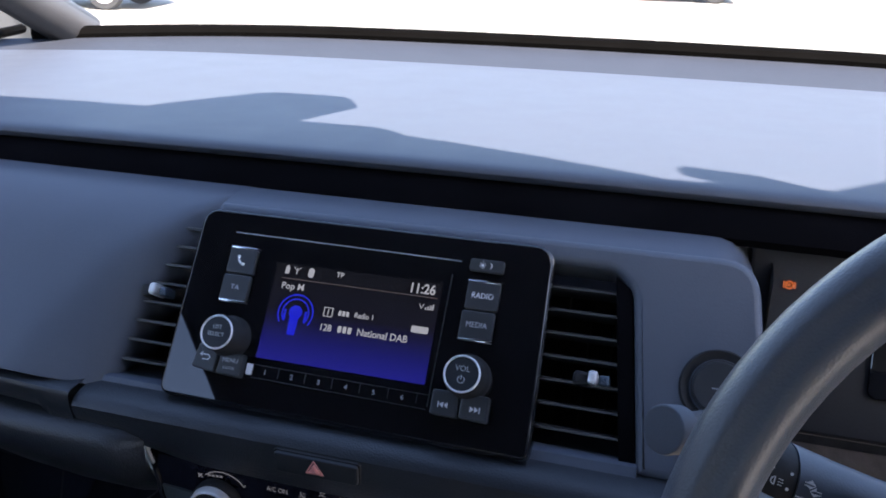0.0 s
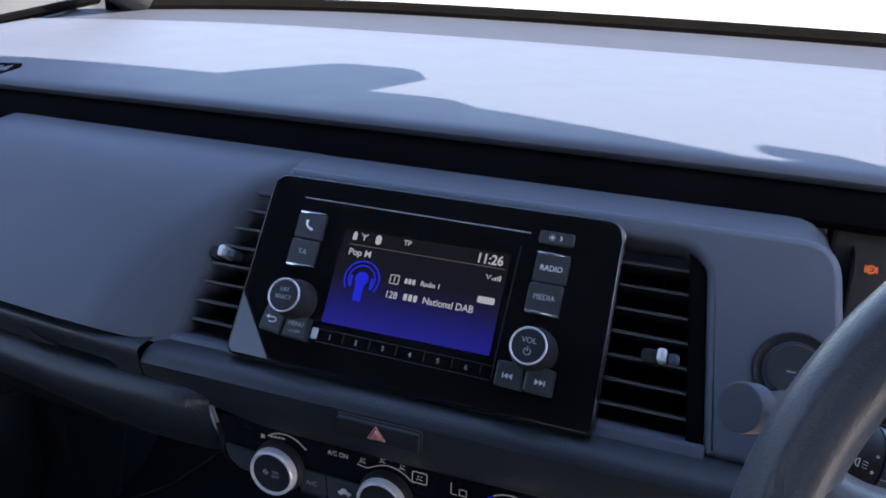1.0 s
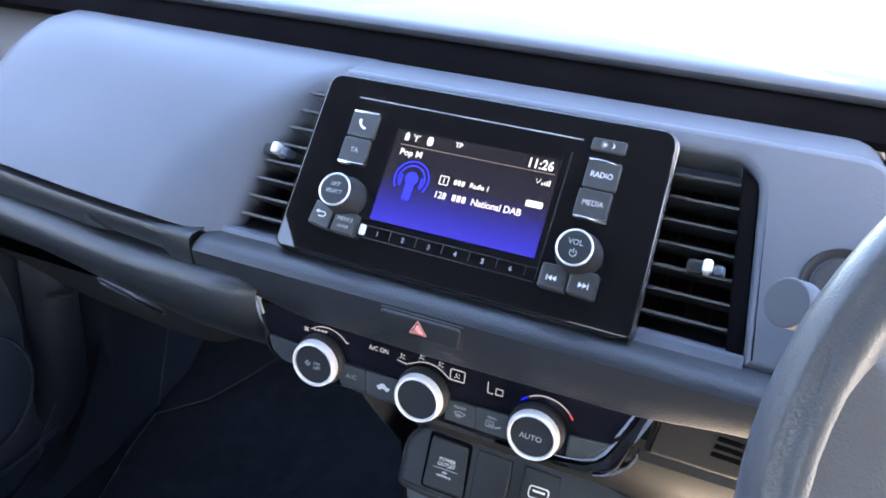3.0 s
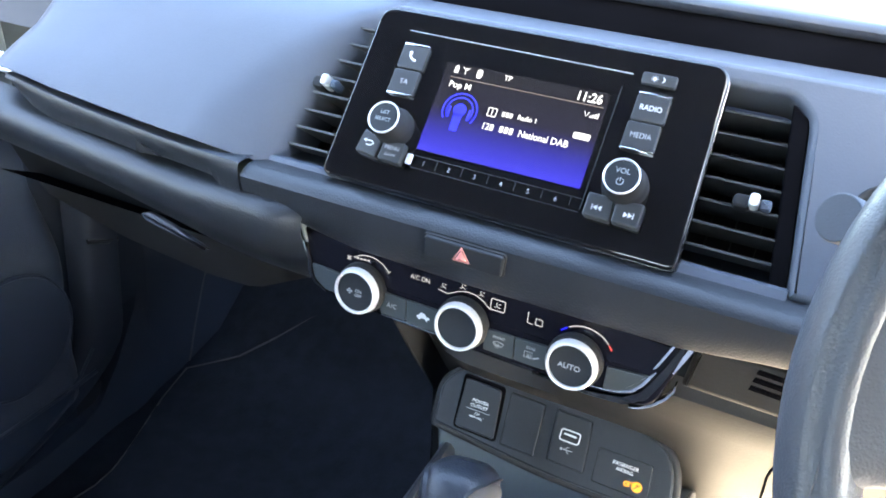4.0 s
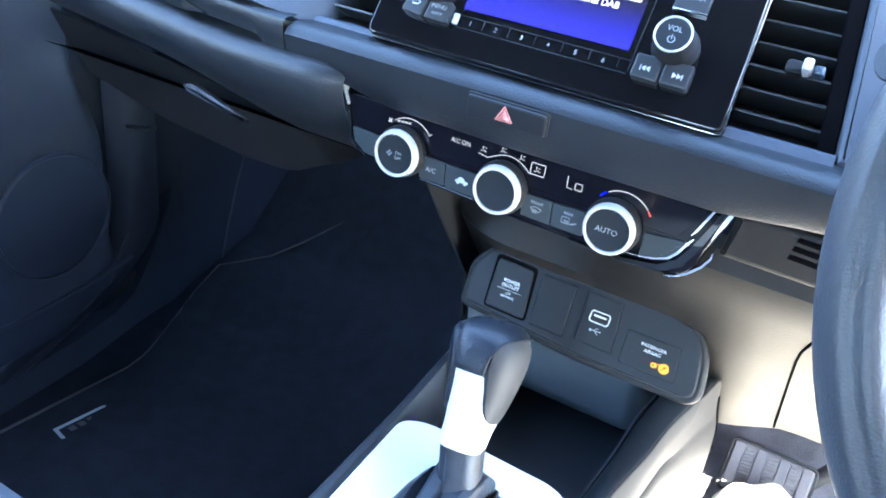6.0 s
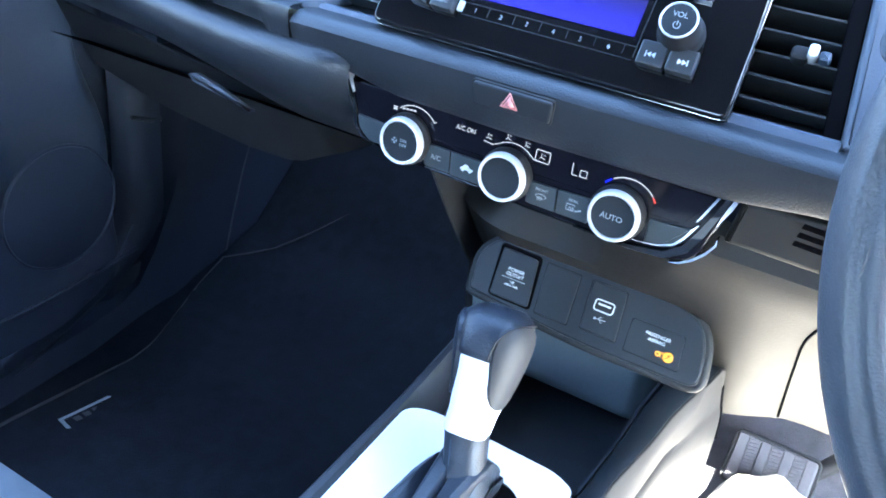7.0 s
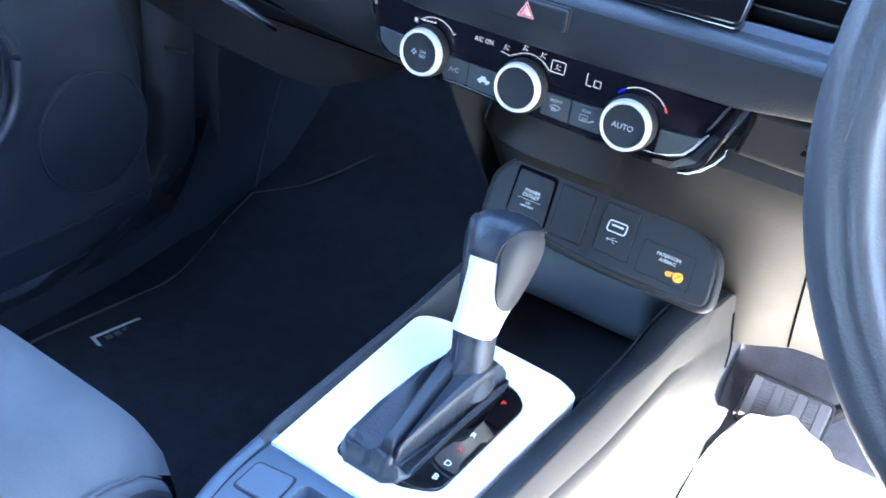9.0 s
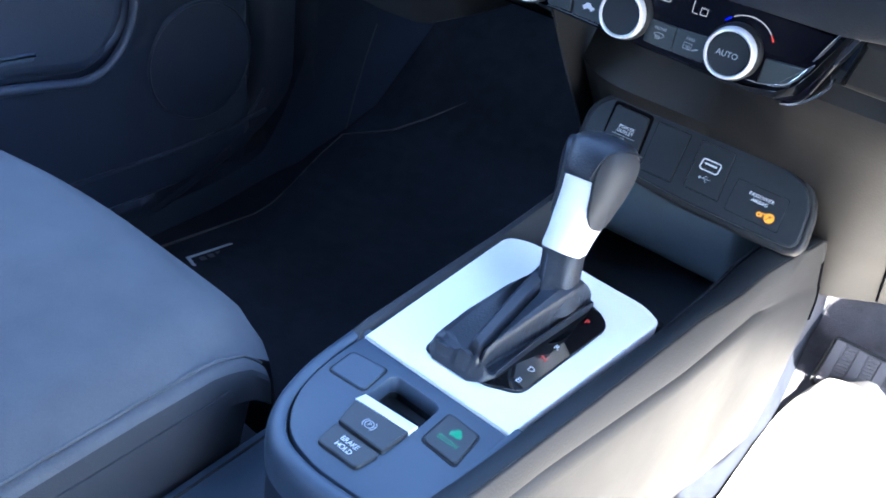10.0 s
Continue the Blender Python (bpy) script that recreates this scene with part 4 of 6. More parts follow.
for kind_, pts in keys:
    k = part("button", prism(round_poly(pts, 0.001), 0.0, 0.0022, 0.0006), M_CLIM_KEY, clim, m=HF)
    cx, cy = sum(p[0] for p in pts) / len(pts), sum(p[1] for p in pts) / len(pts)
    zt = 0.0023
    if kind_ == "ac":
        words("A/C", cx, cy, 0.0036, zt, M_GREY_PRINT, k, HF)
        part("chrome_strip", tube([(-0.068, -0.0142, 0.001), (-0.0475, -0.0145, 0.001), (-0.024, -0.0155, 0.001)], 0.0006, 6), M_CHROME, k, m=HF)
    elif kind_ == "eco":
        b = prism(round_poly([(cx - 0.0050, cy - 0.0010), (cx + 0.0050, cy - 0.0010), (cx + 0.0050, cy + 0.0006), (cx + 0.0024, cy + 0.0010), (cx + 0.0010, cy + 0.0030), (cx - 0.0020, cy + 0.0030), (cx - 0.0036, cy + 0.0008), (cx - 0.0050, cy + 0.0004)], 0.0006), zt - 0.0001, zt + 0.0002, 0)
        prism(disc(cx - 0.0028, cy - 0.0012, 0.0011, 12), zt - 0.0001, zt + 0.0002, 0, b)
        prism(disc(cx + 0.0028, cy - 0.0012, 0.0011, 12), zt - 0.0001, zt + 0.0002, 0, b)
        part("car_icon", b, M_WHITE, k, m=HF)
    elif kind_ in ("front", "rear"):
        words(kind_.upper(), cx, cy + 0.0040, 0.0020, zt, M_GREY_PRINT, k, HF)
        b = bmesh.new()
        if kind_ == "front":
            stroke(arc(cx, cy - 0.0058, 0.0070, 55, 125, 8) + [(cx - 0.0022, cy - 0.0020), (cx + 0.0022, cy - 0.0020), arc(cx, cy - 0.0058, 0.0070, 55, 125, 8)[0]], 0.0004, zt - 0.0001, zt + 0.0002, b)
        else:
            stroke([(cx - 0.0040, cy - 0.0030), (cx + 0.0016, cy - 0.0030), (cx + 0.0016, cy + 0.0012), (cx - 0.0040, cy + 0.0012), (cx - 0.0040, cy - 0.0030)], 0.0004, zt - 0.0001, zt + 0.0002, b)
            stroke([(cx + 0.0026, cy - 0.0028), (cx + 0.0066, cy - 0.0010)], 0.0010, zt - 0.0001, zt + 0.0002, b)
        for d in (-0.0012, 0.0, 0.0012):
            stroke([(cx + d - 0.001, cy - 0.0034), (cx + d - 0.0004, cy - 0.0018), (cx + d - 0.001, cy - 0.0004)], 0.0004, zt - 0.0001, zt + 0.0002, b)
        part("demist_icon", b, M_GREY_PRINT, k, m=HF)

def dial(u, v, text, label):
    m = HF @ pose(u, v, 0)
    k = part("dial", spin([(0.0190, 0.0), (0.0190, 0.0040), (0.0183, 0.0052), (0.0178, 0.0058), (0.0175, 0.0080), (0.0158, 0.0090)], 56), M_DEEP, clim, label, m=m)
    part("silver_ring", stack([[(r * math.cos(2 * math.pi * i / 64), r * math.sin(2 * math.pi * i / 64), z) for i in range(64)] for r, z in ((0.0177, 0.0058), (0.0176, 0.0070), (0.0168, 0.0122), (0.0163, 0.0135), (0.0157, 0.0139), (0.0149, 0.0136), (0.0144, 0.0126), (0.0143, 0.0110))], False, False), M_KNOB_RING, k, "satin silver ring", m=m)
    part("face", spin([(0.0145, 0.0090), (0.0145, 0.0118), (0.0138, 0.0126), (0.0116, 0.0123), (0.0, 0.0122)], 48), M_FASCIA, k, m=m)
    for t, du, dv, hh in text:
        words(t, du, dv, hh, 0.0127, M_GREY_PRINT, k, m)
    return k, m

k, m = dial(-0.0850, 0.0022, (("ON", 0.0030, 0.0014, 0.0024), ("OFF", 0.0030, -0.0020, 0.0024)), "fan dial with a satin silver ring")
b = bmesh.new()
for a in (0, 90, 180, 270):
    prism([(-0.0045 + 0.0003 * math.cos(radians(a)), 0.0003 * math.sin(radians(a))), (-0.0045 + 0.0022 * math.cos(radians(a - 18)), 0.0022 * math.sin(radians(a - 18))), (-0.0045 + 0.0022 * math.cos(radians(a + 30)), 0.0022 * math.sin(radians(a + 30)))], 0.0123, 0.0126, 0, b)
part("fan_icon", b, M_GREY_PRINT, k, m=m)
dial(-0.0042, 0.0006, (), "airflow dial with a satin silver ring")
dial(0.0768, 0.0002, (("AUTO", -0.0006, -0.0004, 0.0038),), "temperature dial with a satin silver ring")
# lit marks in the display
ZL = 0.0009
part("fan_scale", stroke(arc(-0.0818, 0.0062, 0.0208, 128, 38, 20) + [(-0.0640, 0.0206)], 0.0006, 0.0005, ZL), M_LCD, clim, m=HF)
b = bmesh.new()
for a in range(4):
    stroke([(-0.0985, 0.0215), (-0.0985 + 0.0020 * math.cos(radians(45 + 90 * a)), 0.0215 + 0.0020 * math.sin(radians(45 + 90 * a)))], 0.0009, 0.0005, ZL, b)
for i in range(4):
    stroke([(-0.0925 + i * 0.0030, 0.0228 + 0.0002 * i), (-0.0905 + i * 0.0030, 0.0230 + 0.0002 * i)], 0.0012 , 0.0005, ZL, b)
part("fan_bars", b, M_LCD, clim, m=HF)
words("A/C ON", -0.0405, 0.0222, 0.0034, ZL, M_LCD, clim, HF, squeeze=0.9)
part("mode_scale", stroke([(-0.0260, 0.0188), (-0.0190, 0.0176)] + arc(-0.0030, 0.0030, 0.0202, 122, 50, 16) + [(0.0125, 0.0165), (0.0150, 0.0160)], 0.0005, 0.0005, ZL), M_LCD, clim, m=HF)

def airflow_icon(cx, cy):
    b = prism(disc(cx - 0.0010, cy + 0.0014, 0.00045, 10), 0.0005, ZL, 0)
    stroke([(cx - 0.0010, cy + 0.0008), (cx - 0.0010, cy - 0.0008), (cx + 0.0005, cy - 0.0008), (cx + 0.0005, cy - 0.0017)], 0.00045, 0.0005, ZL, b)
    stroke([(cx + 0.0019, cy + 0.0012), (cx + 0.0004, cy + 0.0010)], 0.0004, 0.0005, ZL, b)
    stroke([(cx + 0.0020, cy - 0.0015), (cx + 0.0010, cy - 0.0015)], 0.0004, 0.0005, ZL, b)
    stroke([(cx - 0.0024, cy - 0.0015), (cx - 0.0012, cy - 0.0015)], 0.0004, 0.0005, ZL, b)
    part("airflow_icon", b, M_LCD, clim, m=HF)

for q in ((-0.0222, 0.0225), (-0.0078, 0.0262), (0.0062, 0.0250), (0.0186, 0.0202)):
    airflow_icon(*q)
b = bmesh.new()
box_ = round_poly([(0.0135, 0.0163), (0.0237, 0.0163), (0.0237, 0.0243), (0.0135, 0.0243)], 0.001)
stroke(box_ + [box_[0], box_[1]], 0.0006, 0.0005, ZL, b)
part("mode_box", b, M_LCD, clim, m=HF)
b = stroke([(0.0403, 0.0228), (0.0406, 0.0150), (0.0444, 0.0148)], 0.0006, 0.0005, ZL)
stroke([(0.0462, 0.0152), (0.0462, 0.0196), (0.0508, 0.0196), (0.0510, 0.0152), (0.0462, 0.0152), (0.0462, 0.0160)], 0.0006, 0.0005, ZL, b)
part("temperature_reading", b, M_LCD, clim, "lit temperature reading", m=HF)
part("temperature_scale", stroke(arc(0.0800, 0.0030, 0.0214, 122, 42, 20), 0.0007, 0.0005, ZL), M_LCD, clim, m=HF)
part("temperature_scale", stroke(arc(0.0800, 0.0030, 0.0214, 139, 126, 5), 0.0010, 0.0005, ZL), M_BLUE, clim, m=HF)
part("temperature_scale", stroke(arc(0.0800, 0.0030, 0.0214, 40, 30, 5), 0.0009, 0.0005, ZL), M_LCD_RED, clim, m=HF)

# ---------------------------------------------------------------- lower centre and knee panel
knee = thing("knee_panel", (0.3, 0.0, 0.4), "grained plastic knee panel in warm sunlight under the steering column", "dash panel")
def knee_row(x):
    k = max(0.0, min(1.0, (x - 0.13) / 0.05))
    zb = 0.288 + 0.02 * max(0, min(1, (x - 0.165) / 0.06))
    pts = [(-0.030, 0.532), (-0.049, 0.529), (-0.0535, 0.516), (-0.0485, 0.503), (-0.030, 0.482), (0.0, 0.445), (0.045, 0.388), (0.080, 0.342), (0.106, 0.303), (0.112, 0.292), (0.118, 0.300), (0.120, 0.33)]
    return [(x, y, z + (zb - 0.292) * max(0, min(1, (0.40 - z) / 0.1))) for y, z in pts]
def knee_skin(x):
    """The moulded skin under the climate panel and the column; it falls away before the passenger footwell and steps back by the console."""
    back = 0.075 * max(0.0, (-0.020 - x) / 0.10) ** 2.2
    low = float(np.interp(x, [0.143, 0.1475], [0.378, 0.25]))
    out = []
    for X, y, z in knee_row(max(x, 0.148)):
        swell = -0.006 * math.exp(-((x - 0.178) / 0.03) ** 2) * max(0.0, min(1.0, (0.50 - z) / 0.05))
        dip = 0.006 * max(0.0, min(1.0, (0.158 - x) / 0.03)) * max(0.0, min(1.0, (0.49 - z) / 0.04))
        tuck = 0.055 * max(0.0, min(1.0, (0.110 - x) / 0.10)) * float(np.interp(z, [0.447, 0.470, 0.505, 0.530], [0.0, 1.0, 1.0, 0.0]))
        out.append((x, y + back + swell + dip + tuck, max(z, low)))
    return out
part("panel", sheet([knee_skin(x) for x in list(np.linspace(-0.090, 0.140, 30)) + [0.143, 0.1452, 0.1475] + list(np.linspace(0.152, 0.72, 34))], 0.002), M_KNEE, knee, "moulded skin round the socket fascia and under the column")
part("side_wall", sheet([[(-0.085, y, z) for y, z in ((-0.050, 0.512), (0.0, 0.445), (0.06, 0.37), (0.08, 0.2), (0.1, 0.0))], [(-0.095, y, z) for y, z in ((0.02, 0.52), (0.05, 0.45), (0.12, 0.37), (0.15, 0.2), (0.16, 0.0))], [(-0.10, y, z) for y, z in ((0.2, 0.52), (0.2, 0.45), (0.3, 0.37), (0.3, 0.2), (0.3, 0.0))]], 0.002), M_DEEP, knee)
part("seam", tube([(0.258, -0.0570, 0.512), (0.226, -0.0330, 0.4850), (0.2145, -0.0235, 0.4730), (0.2108, -0.0110, 0.4567), (0.2100, 0.0004, 0.4420), (0.2118, 0.0360, 0.3985), (0.2140, 0.0700, 0.3550), (0.2163, 0.1090, 0.3080)], 0.0011, 6), M_BLACK, knee, "dark joint of a cover")
# grained block with the small slots
block = thing("side_vent_trim", (0.2, -0.07, 0.55), "grained dark trim block with three small slots", "dash trim")
SF = frame_at(0.195, -0.071, 0.5535, -4)
part("body", prism(round_poly([(-0.052, -0.020), (0.40, -0.025), (0.40, 0.0225), (-0.047, 0.0130)], [0.003, 0, 0, 0.003]), -0.04, 0.0, 0.004, steps=3), M_KNEE, block, m=SF)
for i in range(3):
    part("slot", prism(round_poly([(-0.013 + 0.0010 * i, -0.006 + i * 0.0062), (0.022 + 0.0010 * i, -0.0075 + i * 0.0062), (0.022 + 0.0010 * i, -0.0040 + i * 0.0062), (-0.012 + 0.0010 * i, -0.0025 + i * 0.0062)], 0.0004), -0.002, 0.0004, 0), M_BLACK, block, m=SF)

# ---------------------------------------------------------------- socket fascia
QF = frame_at(0.05, 0.006, 0.407, 33)
fas = thing("socket_panel", (0.05, 0.01, 0.40), "dark fascia with power outlet, blank cover and USB socket", "socket panel")
out = round_poly([(-0.1010, -0.0225), (0.0, -0.0310), (0.1040, -0.0300), (0.0985, 0.0040), (0.0890, 0.0200), (0.0680, 0.0275), (0.0, 0.0285), (-0.0890, 0.0290), (-0.1040, 0.0120)], [0.003, 0.03, 0.012, 0.012, 0.012, 0.012, 0.03, 0.010, 0.010])
part("surround", prism(inset(out, -0.0050), -0.016, 0.0005, 0.003, steps=3), M_DEEP, fas, "black rounded surround", m=QF)
part("frame", prism(out, -0.012, 0.003, 0.002), M_FASCIA, fas, m=QF)
k = part("power_outlet", prism(round_poly([(-0.0815, -0.0195), (-0.0455, -0.0200), (-0.0510, 0.0205), (-0.0840, 0.0215)], 0.003), 0.0, 0.0052, 0.0010), M_FASCIA, fas, "power outlet with a dark flap", m=QF)
part("shadow_gap", prism(round_poly([(-0.0832, -0.0212), (-0.0435, -0.0216), (-0.0485, 0.0240), (-0.0870, 0.0250)], 0.004), 0.0, 0.0040, 0.0006), M_BLACK, k, m=QF)
for t, dv, hh in (("POWER", 0.0052, 0.0030), ("OUTLET", 0.0012, 0.0030), ("12V", -0.0050, 0.0020), ("180W MAX", -0.0080, 0.0018)):
    words(t, -0.0655, dv, hh, 0.0053, M_WHITE, k, QF)
part("print_line", stroke([(-0.0765, -0.0022), (-0.0545, -0.0022)], 0.0004, 0.0052, 0.0054), M_GREY_PRINT, k, m=QF)
part("blank_cover", prism(round_poly([(-0.0395, -0.0215), (-0.0100, -0.0215), (-0.0125, 0.0215), (-0.0430, 0.0220)], 0.002), 0.0, 0.0040, 0.0012), M_FASCIA, fas, m=QF)
part("joint", prism(round_poly([(-0.0398, -0.0218), (-0.0097, -0.0218), (-0.0122, 0.0218), (-0.0433, 0.0223)], 0.002), 0.0, 0.0032, 0), M_BLACK, fas, m=QF)
part("joint", prism(round_poly([(0.0006, -0.0196), (0.0324, -0.0202), (0.0282, 0.0216), (-0.0026, 0.0221)], 0.002), 0.0, 0.0032, 0), M_BLACK, fas, m=QF)
part("joint", prism(round_poly([(0.0394, -0.0227), (0.0851, -0.0231), (0.0820, 0.0047), (0.0382, 0.0047)], 0.002), 0.0, 0.0032, 0), M_BLACK, fas, m=QF)
k = part("usb_socket", prism(round_poly([(0.0010, -0.0192), (0.0320, -0.0198), (0.0278, 0.0212), (-0.0022, 0.0217)], 0.002), 0.0, 0.0042, 0.0010), M_FASCIA, fas, "USB socket in a dark square plate", m=QF)
port = rrect(0.0140, 0.0040, 0.0160, 0.0090, 0.0022)
b = bmesh.new()
stroke(port + [port[0], port[1]], 0.0010, 0.0042, 0.0046, b)
part("port_rim", b, M_WHITE, k, "white line round the port", m=QF)
part("port", prism(rrect(0.0140, 0.0040, 0.0125, 0.0048, 0.0006), 0.0042, 0.0044, 0), M_DEEP, k, m=QF)
part("port_tongue", prism(rrect(0.0140, 0.0050, 0.0105, 0.0015, 0.0003), 0.0044, 0.0046, 0), M_WHITE, k, m=QF)
b = stroke([(0.0100, -0.0072), (0.0190, -0.0068)], 0.0006, 0.0042, 0.0045)
stroke([(0.0125, -0.0071), (0.0145, -0.0048), (0.0160, -0.0048)], 0.0005, 0.0042, 0.0045, b)
stroke([(0.0140, -0.0071), (0.0155, -0.0092), (0.0168, -0.0092)], 0.0005, 0.0042, 0.0045, b)
prism(disc(0.0100, -0.0072, 0.0011, 10), 0.0042, 0.0045, 0, b)
part("usb_icon", b, M_GREY_PRINT, k, m=QF)
k = part("airbag_indicator", prism(round_poly([(0.0397, -0.0224), (0.0848, -0.0228), (0.0817, 0.0044), (0.0385, 0.0044)], 0.0025), 0.0, 0.0036, 0.0005), M_FASCIA, fas, "passenger airbag indicator, lit amber", m=QF)
words("PASSENGER", 0.0620, -0.0025, 0.0028, 0.0038, M_WHITE, k, QF)
words("AIRBAG", 0.0622, -0.0066, 0.0028, 0.0038, M_WHITE, k, QF)
b = bmesh.new()
prism(disc(0.0745, -0.0150, 0.0040, 24), 0.0040, 0.0042, 0, b)
part("lamp", b, M_AMBER, k, "lit amber airbag lamp", m=QF)
b = stroke([(0.0722, -0.0172), (0.0766, -0.0128)], 0.0008, 0.0042, 0.0044)
prism(disc(0.0745, -0.0138, 0.0010, 10), 0.0042, 0.0044, 0, b)
part("lamp_mark", b, M_DEEP, k, m=QF)
b = bmesh.new()
stroke(arc(0.0660, -0.0150, 0.0016, 0, 360, 12), 0.0010, 0.0040, 0.0042, b)
stroke([(0.0682, -0.0166), (0.0682, -0.0134), (0.0706, -0.0134)], 0.0009, 0.0040, 0.0042, b)
part("off_letters", b, M_AMBER, k, m=QF)

# ---------------------------------------------------------------- centre console
con = thing("centre_console", (0.035, -0.2, 0.0), "dark centre console with an open tray and a lit driver side", "centre console")
# driver side wall with its rolled rail
def rail_x(y):
    return float(np.interp(y, [-0.41, -0.372, -0.313, -0.142, -0.027, 0.012, 0.06, 0.10], [0.097, 0.1025, 0.1085, 0.1255, 0.134, 0.142, 0.150, 0.156]))

def groove_at(y):
    """Outward offset and height of the groove along the driver's side."""
    ys = [-0.41, -0.30, -0.144, -0.016, 0.05, 0.10]
    return float(np.interp(y, ys, [0.0085, 0.0087, 0.0126, 0.0140, 0.0140, 0.0140])), float(np.interp(y, ys, [0.336, 0.335, 0.325, 0.322, 0.314, 0.300]))

def rail_end(z):
    """Where the rail stops, just short of the sloping knee panel."""
    return float(np.interp(z, [0.20, 0.30, 0.342, 0.388, 0.445], [0.100, 0.096, 0.069, 0.034, -0.010]))

def rail_rise(y):
    return 0.015 * max(0.0, min(1.0, (y + 0.06) / 0.07))

def on_rail(y, profile):
    out = []
    for dx, z in profile:
        yy = min(y, rail_end(z))
        out.append((rail_x(yy) + dx, yy, z))
    return out

def cap_row(y):
    up, w = rail_rise(y), 0.012 * max(0.0, min(1.0, (y + 0.12) / 0.14))
    return on_rail(y, [(-0.0140, 0.30), (-0.0138, 0.3500 + up), (-0.0115, 0.3565 + up), (-0.0070, 0.3590 + up), (-0.0010 + w, 0.3592 + up), (0.0012 + w, 0.3580 + up), (0.0012 + w, 0.3560 + up)])

def right_row(y):
    up, w = rail_rise(y), 0.012 * max(0.0, min(1.0, (y + 0.12) / 0.14))
    go, zg = groove_at(y)
    g = 0.0032 * max(0.1, min(1.0, (0.02 - y) / 0.05))
    a, za = 0.0034 + w, 0.3562 + up
    mid = (min(0.55 * a + 0.45 * go + 0.0007, go), 0.55 * za + 0.45 * zg)
    return on_rail(y, [(0.0010 + w, 0.3560 + up), (0.0014 + w, 0.3578 + up), (0.0024 + w, 0.3575 + up), (a, za), mid, (go - 0.0008, zg + 0.006), (go - 0.0006, zg + 0.0030), (go - g, zg), (go + 0.0006, zg - 0.0036), (go + 0.0022, zg - 0.014), (go + 0.0034, zg - 0.035), (0.018, 0.20), (0.017, 0.13), (0.014, 0.098), (0.009, 0.090), (-0.003, 0.090)])
RAIL_Y = [0.10, 0.09, 0.08, 0.07, 0.06, 0.05, 0.04, 0.03, 0.02, 0.01] + list(np.linspace(0.0, -0.41, 28))
# Same plastic as the side wall; the bluer tone stands in for skylight.
part("rail_cap", sheet([cap_row(y) for y in RAIL_Y], 0.0012), M_FASCIA, con, "rounded top of the rail, its skylit blue put into the colour")
part("driver_side", sheet([right_row(y) for y in RAIL_Y], 0.002), M_KNEE, con, "rolled rail and side wall in warm light")
part("rail_gap", tube([(x - 0.0006, y + 0.0025, z) for x, y, z in right_row(0.10)[4:11]], 0.0022, 6), M_BLACK, con, "dark gap before the knee panel")
part("tunnel_carpet", sheet([[(rail_x(y) + 0.000, y, 0.098), (rail_x(y) + 0.004, y, 0.06), (rail_x(y) + 0.016, y, 0.020), (rail_x(y) + 0.035, y, 0.004)] for y in np.linspace(0.55, -0.41, 24)], 0.003), M_CARPET, con, "dark carpet at the foot of the console")
part("tunnel_side", sheet([[(x, y, z) for x, z in ((0.150, 0.42), (0.152, 0.30), (0.155, 0.16), (0.157, 0.06), (0.160, 0.005))] for y in (0.100, 0.25, 0.42, 0.60)]), M_CARPET_LIT, con, "carpet on the tunnel beside the pedal, paler for bounced light")

def rail_l(y):
    return float(np.interp(y, [-0.412, -0.40, -0.388, -0.365, -0.298, -0.128, 0.0, 0.10], [-0.002, -0.010, -0.018, -0.026, -0.0365, -0.0405, -0.048, -0.056]))

def left_row(y):
    x = rail_l(y)
    return [(x + 0.014, y, 0.30), (x + 0.013, y, 0.353), (x + 0.009, y, 0.3585), (x + 0.004, y, 0.358), (x, y, 0.353), (x - 0.003, y, 0.340), (x - 0.006, y, 0.30), (x - 0.012, y, 0.20), (x - 0.020, y, 0.0)]
part("passenger_side", sheet([left_row(y) for y in np.linspace(0.10, -0.312, 26)] + [[(x + 0.003, y, z - 0.006) for x, y, z in left_row(-0.320)]], 0.002), M_TRIM, con)
# tray
part("tray_floor", box(-0.046, 0.128, -0.135, 0.090, 0.270, 0.282, 0.002), M_TRAY_MAT, con, "dark rubber floor of the tray")
part("tray_back", sheet([[(x, y + 0.045 * max(0.0, (x - 0.098) / 0.022) ** 2.5, z) for y, z in ((-0.004, 0.389), (0.004, 0.384), (0.009, 0.372), (0.015, 0.345), (0.020, 0.318), (0.0225, 0.308), (0.027, 0.304), (0.045, 0.300), (0.060, 0.280))] for x in np.linspace(-0.052, 0.120, 40)], 0.003), M_TRAY, con, "curved grey-blue back of the tray")
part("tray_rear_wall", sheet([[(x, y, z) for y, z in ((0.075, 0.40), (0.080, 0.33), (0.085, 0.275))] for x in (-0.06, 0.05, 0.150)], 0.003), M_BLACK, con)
part("tray_side", sheet([[(rail_x(y) - 0.0150, y, 0.275), (rail_x(y) - 0.0150, y, 0.330), (rail_x(y) - 0.0148, y, 0.350 + 0.020 * max(0.0, min(1.0, (y + 0.06) / 0.07)))] for y in np.linspace(0.092, -0.138, 14)], 0.002), M_TRAY_MAT, con, "black inner wall of the tray")
part("tray_end", box(-0.035, 0.110, -0.142, -0.134, 0.27, 0.352, 0.001), M_DEEP, con)
